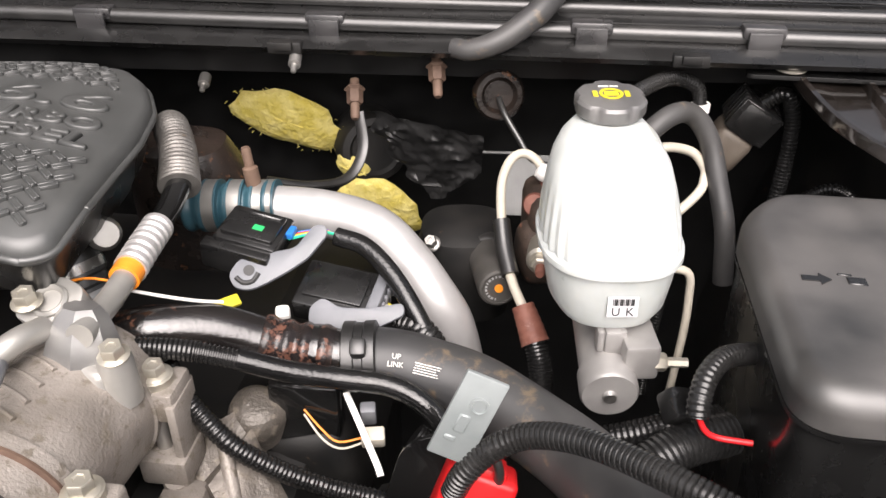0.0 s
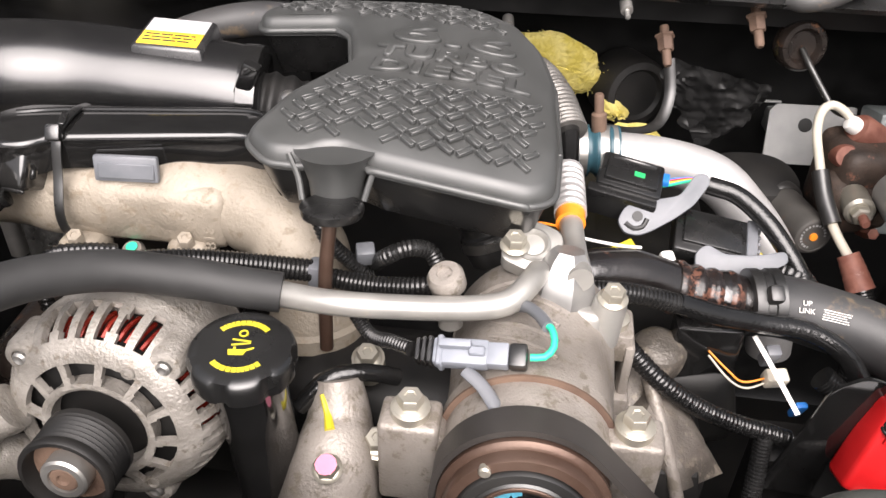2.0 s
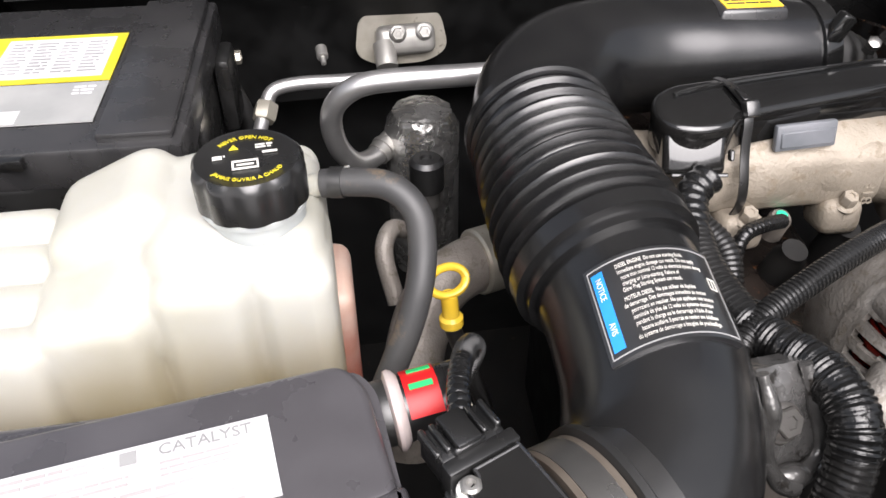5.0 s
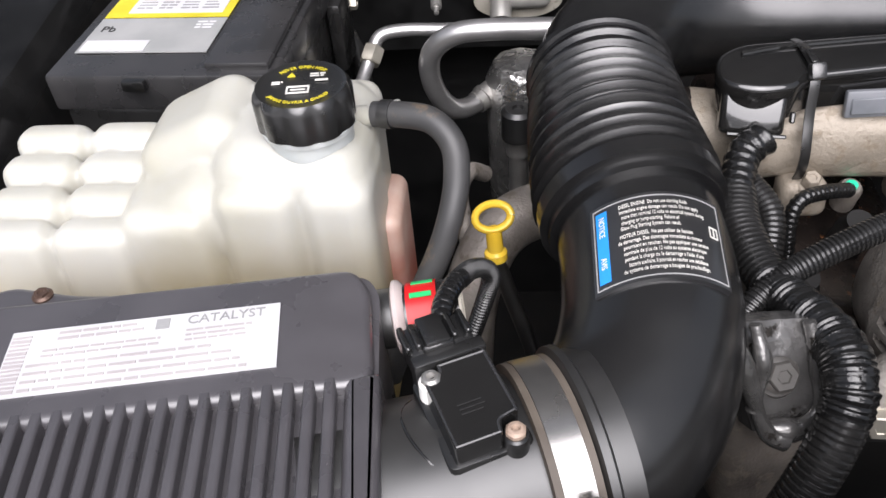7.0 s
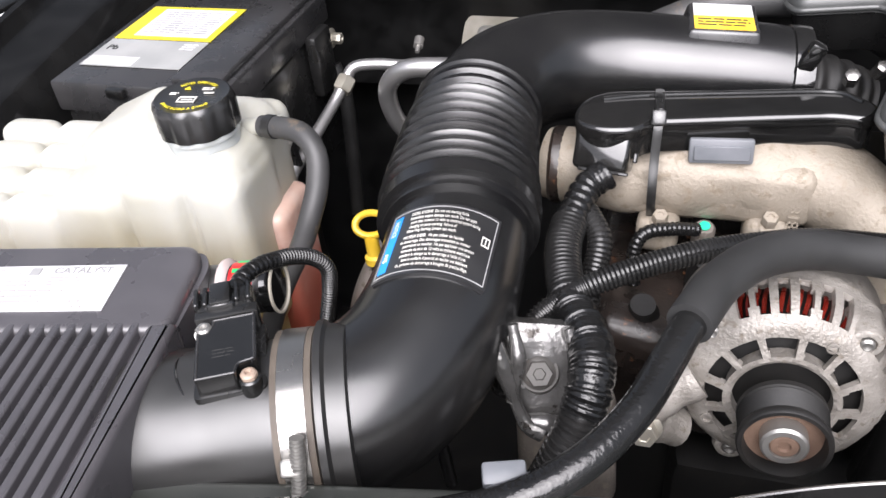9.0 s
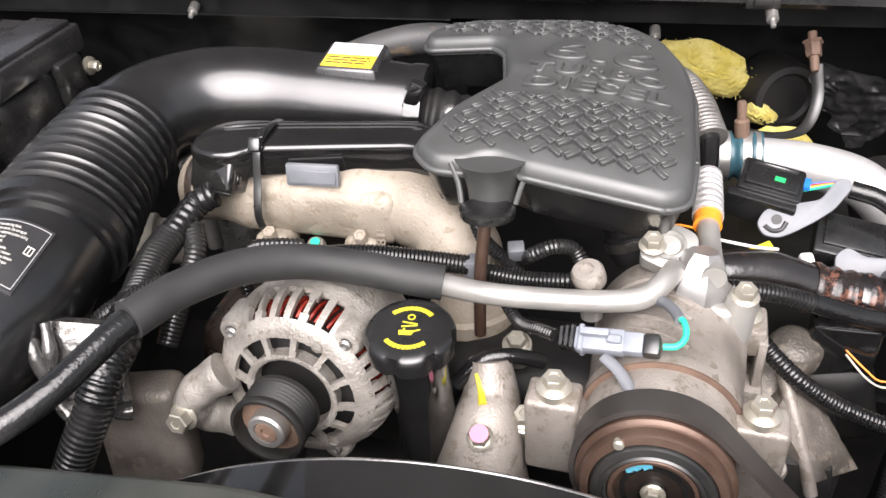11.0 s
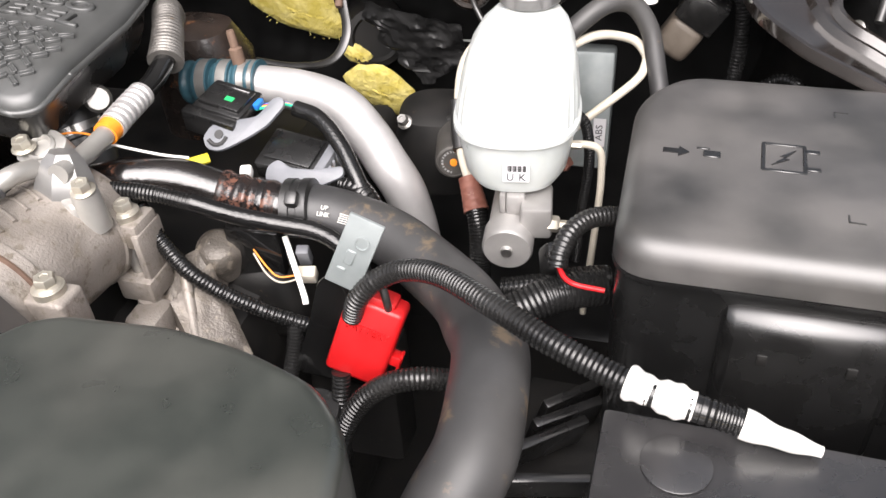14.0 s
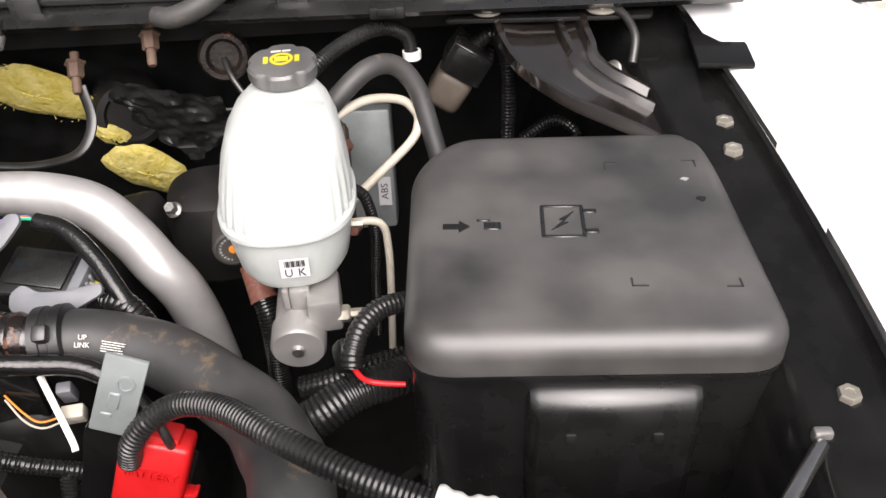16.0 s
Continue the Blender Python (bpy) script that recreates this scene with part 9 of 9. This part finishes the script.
    part("wire", tube([m @ Vector((0, 0, 0.04)), (0.338, 0.803, 1.336), (0.350, 0.802, 1.314), (0.354, 0.802, 1.27), (0.352, 0.80, 1.2)], ridged(0.0085, 0.0042), 14, 0.001), M_LOOM, c)
    part("wire", tube([(0.37, 0.80, 1.21), (0.40, 0.79, 1.235), (0.42, 0.775, 1.23), (0.43, 0.76, 1.20)], ridged(0.0075, 0.0042), 14, 0.001), M_LOOM, c)


def build_firewall_things():
    f = thing("insulation", "torn yellow fibreglass insulation bulging through the firewall liner", "insulation", (-0.18, 0.97, 1.2))
    rnd = random.Random(12)
    def blob(cx, cz, a, b, tilt, y, n=26):
        bm = bmesh.new()
        rows = []
        for j in range(9):
            k = j / 8
            row = []
            for i in range(n):
                t = 2 * math.pi * i / n
                wob = 1 + 0.07 * math.sin(3 * t + cx * 50) + 0.05 * math.sin(7 * t + 1.3) + rnd.uniform(-0.03, 0.03)
                u, v = a * math.cos(t) * (1 - k) * wob, b * math.sin(t) * (1 - k) * wob
                x, z = u * math.cos(tilt) - v * math.sin(tilt), u * math.sin(tilt) + v * math.cos(tilt)
                depth = 0.012 * math.sqrt(max(0, 1 - (1 - k) ** 2)) + rnd.uniform(-0.0012, 0.0012)
                row.append(bm.verts.new((cx + x, y - depth - (x) * 0.06 + z * 0.28 * -1, cz + z)))
            rows.append(row)
        for p, q in zip(rows, rows[1:]):
            for i in range(n):
                bm.faces.new((p[i], p[(i + 1) % n], q[(i + 1) % n], q[i]))
        return bm
    part("wad", blob(-0.189, 1.244, 0.069, 0.038, radians(-22), 0.955), M_FIBRE, f)
    part("wad", blob(-0.112, 1.190, 0.024, 0.015, radians(-35), 0.935), M_FIBRE, f)
    part("wad", blob(-0.078, 1.141, 0.057, 0.036, radians(-38), 0.925), M_FIBRE, f)
    bm = bmesh.new()
    for i in range(90):
        t, k = rnd.uniform(0, 6.28), rnd.uniform(0.8, 1.08)
        u, v = 0.069 * k * math.cos(t), 0.038 * k * math.sin(t)
        x, z = u * math.cos(-0.38) - v * math.sin(-0.38), u * math.sin(-0.38) + v * math.cos(-0.38)
        p = Vector((-0.189 + x, 0.951 - x * 0.06 - z * 0.28, 1.244 + z))
        q = p + Vector((rnd.uniform(-0.004, 0.004), rnd.uniform(-0.005, 0.0), rnd.uniform(-0.004, 0.004)))
        sweep(bm, [p, (p + q) / 2 + Vector((0, -0.002, 0.001)), q], 0.00045, 4, 0.004)
    tagged(part("fibre", bm, M_FIBRE, f), kind="stuff")
    s = thing("heat_shield", "crinkled black foil heat shield with a torn edge", "heat shield", (-0.02, 0.87, 1.2))
    bm = bmesh.new()
    def crease(u, v):
        x = -0.082 + 0.125 * u
        z = 1.295 - 0.125 * v - 0.03 * u * (1 - v)
        if u < 0.25:
            x += 0.025 * v + 0.006 * math.sin(v * 23)
        x += 0.045 * v * v * (1 - u)
        z += 0.035 * v * u * u
        y = 0.852 + 0.10 * v * 0.35 - 0.05 * x + 0.012 * abs(noise.noise((x * 38, z * 30, 3.0))) + 0.006 * abs(noise.noise((x * 90 + z * 50, z * 70, 7.0))) + 0.0012 * noise.noise((x * 210, z * 190, 5.0))
        return (x, y, z), (0, -1, 0.3)
    sheet(bm, crease, 40, 40, 0.0012)
    part("foil", bm, M_FOILB, s)
    p = thing("steering_boot", "black rubber duct plug in the firewall", "rubber boot", (-0.085, 0.87, 1.2))
    bm = bmesh.new()
    lathe(bm, [(0.044, -0.05), (0.044, -0.004), (0.040, 0.004), (0.032, 0.006), (0.028, 0.001), (0, 0.001)], axis((-0.085, 0.940, 1.211), (0.25, -0.8, 0.1)), 32)
    part("plug", bm, M_DARK, p)
    part("strap", tube([(-0.170, 0.735, 1.275), (-0.130, 0.75, 1.262), (-0.098, 0.78, 1.255), (-0.084, 0.805, 1.275), (-0.088, 0.82, 1.31)], 0.0062, 10, flat=0.5), M_RUBBER, p, "dirty ground strap")
    for q, d in (((-0.093, 0.845, 1.335), (0.05, -0.75, -0.65)), ((-0.008, 0.832, 1.364), (0.05, -0.75, -0.65))):
        st = thing("ground_stud", "rusty threaded stud with nut below the cowl", "stud", q, group="studs on the firewall")
        bm = bmesh.new()
        lathe(bm, [(0.0048, 0), (0.0048, 0.042), (0.0035, 0.045), (0, 0.045)], axis(q, d), 12)
        part("stud", bm, M_RUST, st)
        bm = bmesh.new()
        lathe(bm, [(0.0105, 0.010), (0.011, 0.012), (0.0085, 0.014), (0.0085, 0.026), (0.007, 0.028)], axis(q, d), 6)
        part("nut", bm, M_RUST, st)
    for q in ((-0.145, 0.80, 1.368), (-0.818, 0.890, 1.346), (-0.255, 0.86, 1.325), (-0.870, 0.905, 1.254)):
        bm = bmesh.new()
        lathe(bm, [(0.0062, -0.012), (0.0062, 0.0015), (0.0030, 0.002), (0.0028, 0.011), (0, 0.012)], axis(q, (0, -0.8, -0.3)), 12)
        solo("panel_clip", bm, M_STEEL, "small steel stud on the black firewall", "stud", "small studs on the firewall")
    g = thing("firewall_grommet", "dusty brown rubber grommet with a black cable", "grommet", (0.057, 0.86, 1.31))
    gm = axis((0.057, 0.846, 1.318), (0.08, -0.85, 0.2))
    bm = bmesh.new()
    lathe(bm, [(0.027, -0.01), (0.027, 0.004), (0.024, 0.008), (0.019, 0.008), (0.015, 0.002), (0, 0.002)], gm, 32)
    part("ring", bm, M_RUSTP, g)
    part("cable", tube([(0.057, 0.842, 1.316), (0.064, 0.825, 1.303), (0.078, 0.81, 1.283), (0.090, 0.795, 1.268), (0.11, 0.785, 1.265)], 0.0034, 10), M_RUBBER, g)
    r = thing("rubber_mount", "black rubber pad with steel bolt on the firewall", "mount", (0.0, 0.78, 1.15))
    bm = bmesh.new()
    loft(bm, [(0.022, 0.790, 1.10, 0.05, 0.05), (0.022, 0.790, 1.165, 0.052, 0.052), (0.022, 0.790, 1.192, 0.046, 0.046), (0.022, 0.790, 1.200, 0.030, 0.030)], seg=32)
    part("pad", bm, M_DARK, r)
    bm = bmesh.new()
    hexbolt(bm, axis((-0.012, 0.752, 1.192), (-0.2, -0.6, 0.8)), 0.006, 0.012, 1.5)
    part("bolt", bm, M_STEEL, r)
    t = thing("turbocharger", "rusty turbine housing and steel bands behind the engine cover", "turbocharger", (-0.3, 0.70, 1.15))
    bm = bmesh.new()
    loft(bm, [(-0.265, 0.80, 1.15, 0.06, 0.05), (-0.265, 0.80, 1.25, 0.060, 0.050), (-0.270, 0.80, 1.285, 0.045, 0.040), (-0.27, 0.80, 1.295, 0.02, 0.02)], seg=28)
    part("housing", bm, M_RUSTP, t)
    bm = bmesh.new()
    lathe(bm, [(0.022, -0.03), (0.024, -0.02), (0.024, -0.005), (0.022, -0.003), (0.022, 0.003), (0.024, 0.005), (0.024, 0.02), (0.022, 0.03)], axis((-0.285, 0.56, 1.275), (0.35, -0.3, -0.9)), 28)
    part("hose_joint", bm, M_RUBBER, t)
    for z in (-0.012, 0.012):
        bm = bmesh.new()
        lathe(bm, [(0.0245, -0.004), (0.0255, -0.004), (0.0255, 0.004), (0.0245, 0.004)], axis(Vector((-0.285, 0.56, 1.275)) + Vector((0.35, -0.3, -0.9)).normalized() * z, (0.35, -0.3, -0.9)), 28)
        part("band", bm, M_BAND, t)
    bm = bmesh.new()
    lathe(bm, [(0.009, -0.03), (0.009, -0.01), (0.013, -0.008), (0.013, 0.004), (0.010, 0.008), (0, 0.008)], axis((-0.258, 0.563, 1.318), (0.5, -0.7, 0.4)), 16)
    part("fitting", bm, M_STEEL, t)
    bm = bmesh.new()
    lathe(bm, [(0.006, 0), (0.006, 0.012), (0.004, 0.013), (0, 0.013)], axis((-0.425, 0.628, 1.352), (0.2, -0.5, 0.8)), 6)
    lathe(bm, [(0.006, 0), (0.006, 0.012), (0.004, 0.013), (0, 0.013)], axis((-0.447, 0.618, 1.350), (-0.1, -0.5, 0.8)), 6)
    part("bolt", bm, M_BAND, t)


def build_shroud():
    e = thing("fan_shroud", "dusty greenish-black plastic fan shroud with embossed symbols", "fan shroud", (-0.3, 0.1, 0.9))
    bm = bmesh.new()
    edge = [(-0.95, 0.205), (-0.80, 0.216), (-0.66, 0.223), (-0.52, 0.2235), (-0.46, 0.2165), (-0.36, 0.2105), (-0.26, 0.2055), (-0.165, 0.2005), (-0.05, 0.17), (0.08, 0.12)]
    front = [(0.09, -0.28), (-0.97, -0.24)]
    prism(bm, rounded(edge + front, 0.01, 2), 1.22, 1.322, bevel=0.006, seg=3)
    part("top", bm, M_SHROUD, e)
    # fan ring
    bm = bmesh.new()
    c = Vector((-0.42, 0.252, 0.965))
    n = 60
    rows = []
    for i in range(n + 1):
        t = radians(25 + 130 * i / n)
        rows.append([bm.verts.new(c + Vector((math.cos(t) * r, y, math.sin(t) * r))) for r, y in ((0.327, -0.03), (0.334, 0.004), (0.340, 0.006), (0.346, 0.004), (0.346, -0.03))])
    for a, b in zip(rows, rows[1:]):
        for k in range(4):
            bm.faces.new((a[k], a[k + 1], b[k + 1], b[k]))
    part("ring", bm, M_GLOSS, e, "glossy black fan ring edge")
    # bead in bright steel stands in for the sky highlight on the black ring
    bm = bmesh.new()
    sweep(bm, [c + Vector((math.cos(t) * 0.341, 0.0075, math.sin(t) * 0.341)) for t in (radians(30 + 6 * k) for k in range(21))], 0.0021, 8, 0.01)
    part("rim", bm, M_RODS, e, "bright bead for the sky highlight on the fan ring")
    bm = bmesh.new()
    hump = [(-0.222, 0.140), (-0.170, 0.226), (-0.140, 0.256), (-0.120, 0.262), (-0.048, 0.258), (0.003, 0.244), (0.050, 0.222), (0.075, 0.190), (0.085, 0.06), (0.08, -0.2), (-0.31, -0.2), (-0.33, 0.02)]
    prism(bm, rounded(hump, 0.014, 3), 1.27, 1.340, bevel=0.010, seg=4)
    part("intake_snorkel", bm, M_SHROUD, e)
    bm = bmesh.new()
    m = Matrix.Translation((-0.352, 0.1715, 1.3222)) @ Matrix.Rotation(radians(9), 4, "Z")
    for x, y, w, h in ((0, 0.0120, 0.046, 0.004), (-0.002, -0.0120, 0.046, 0.004), (-0.021, 0, 0.004, 0.026), (0.021, 0, 0.004, 0.026), (0.012, 0.0165, 0.005, 0.008), (0.020, 0.0165, 0.005, 0.008), (-0.007, 0.001, 0.009, 0.0025), (0.008, 0.003, 0.009, 0.0025), (0.008, 0.003, 0.0025, 0.009)):
        box(bm, (w, h, 0.0050), m @ Matrix.Translation((x, y, 0)), 0.0016, 2)
    part("embossing", bm, M_SHROUD, e)
    for q, turn in (((-0.302, 0.176), 75), ((-0.402, 0.180), 100)):
        bm = bmesh.new()
        prism(bm, [(-0.017, -0.004), (0.003, -0.004), (0.003, -0.010), (0.017, 0.0), (0.003, 0.010), (0.003, 0.004), (-0.017, 0.004)], -0.002, 0.0024, Matrix.Translation((q[0], q[1], 1.3222)) @ Matrix.Rotation(radians(turn), 4, "Z"), 0.0010)
        part("arrow", bm, M_SHROUD, e)


build_brakes()
build_right_hoses()
build_modules()
build_junction()
def build_battery_tray():
    e = thing("battery_tray", "dusty black plastic tray bracket under the battery edge", "tray", (0.17, 0.36, 1.0))
    for x, y, z, w, a in ((0.172, 0.368, 1.118, 0.075, 38), (0.186, 0.398, 1.112, 0.070, 36), (0.168, 0.335, 1.105, 0.080, 12), (0.190, 0.43, 1.10, 0.065, 40)):
        bm = bmesh.new()
        box(bm, (w, 0.009, 0.03), at(x, y, z, a, 12, 8), 0.002, 2)
        part("slat", bm, M_PLASTIC, e)
    bm = bmesh.new()
    box(bm, (0.12, 0.19, 0.02), at(0.20, 0.37, 1.075, -8), 0.004)
    part("floor_panel", bm, M_DARK, e)


build_battery_tray()
build_fuse_box()
build_battery_right()
build_prop_and_brace()
build_firewall_things()
build_shroud()
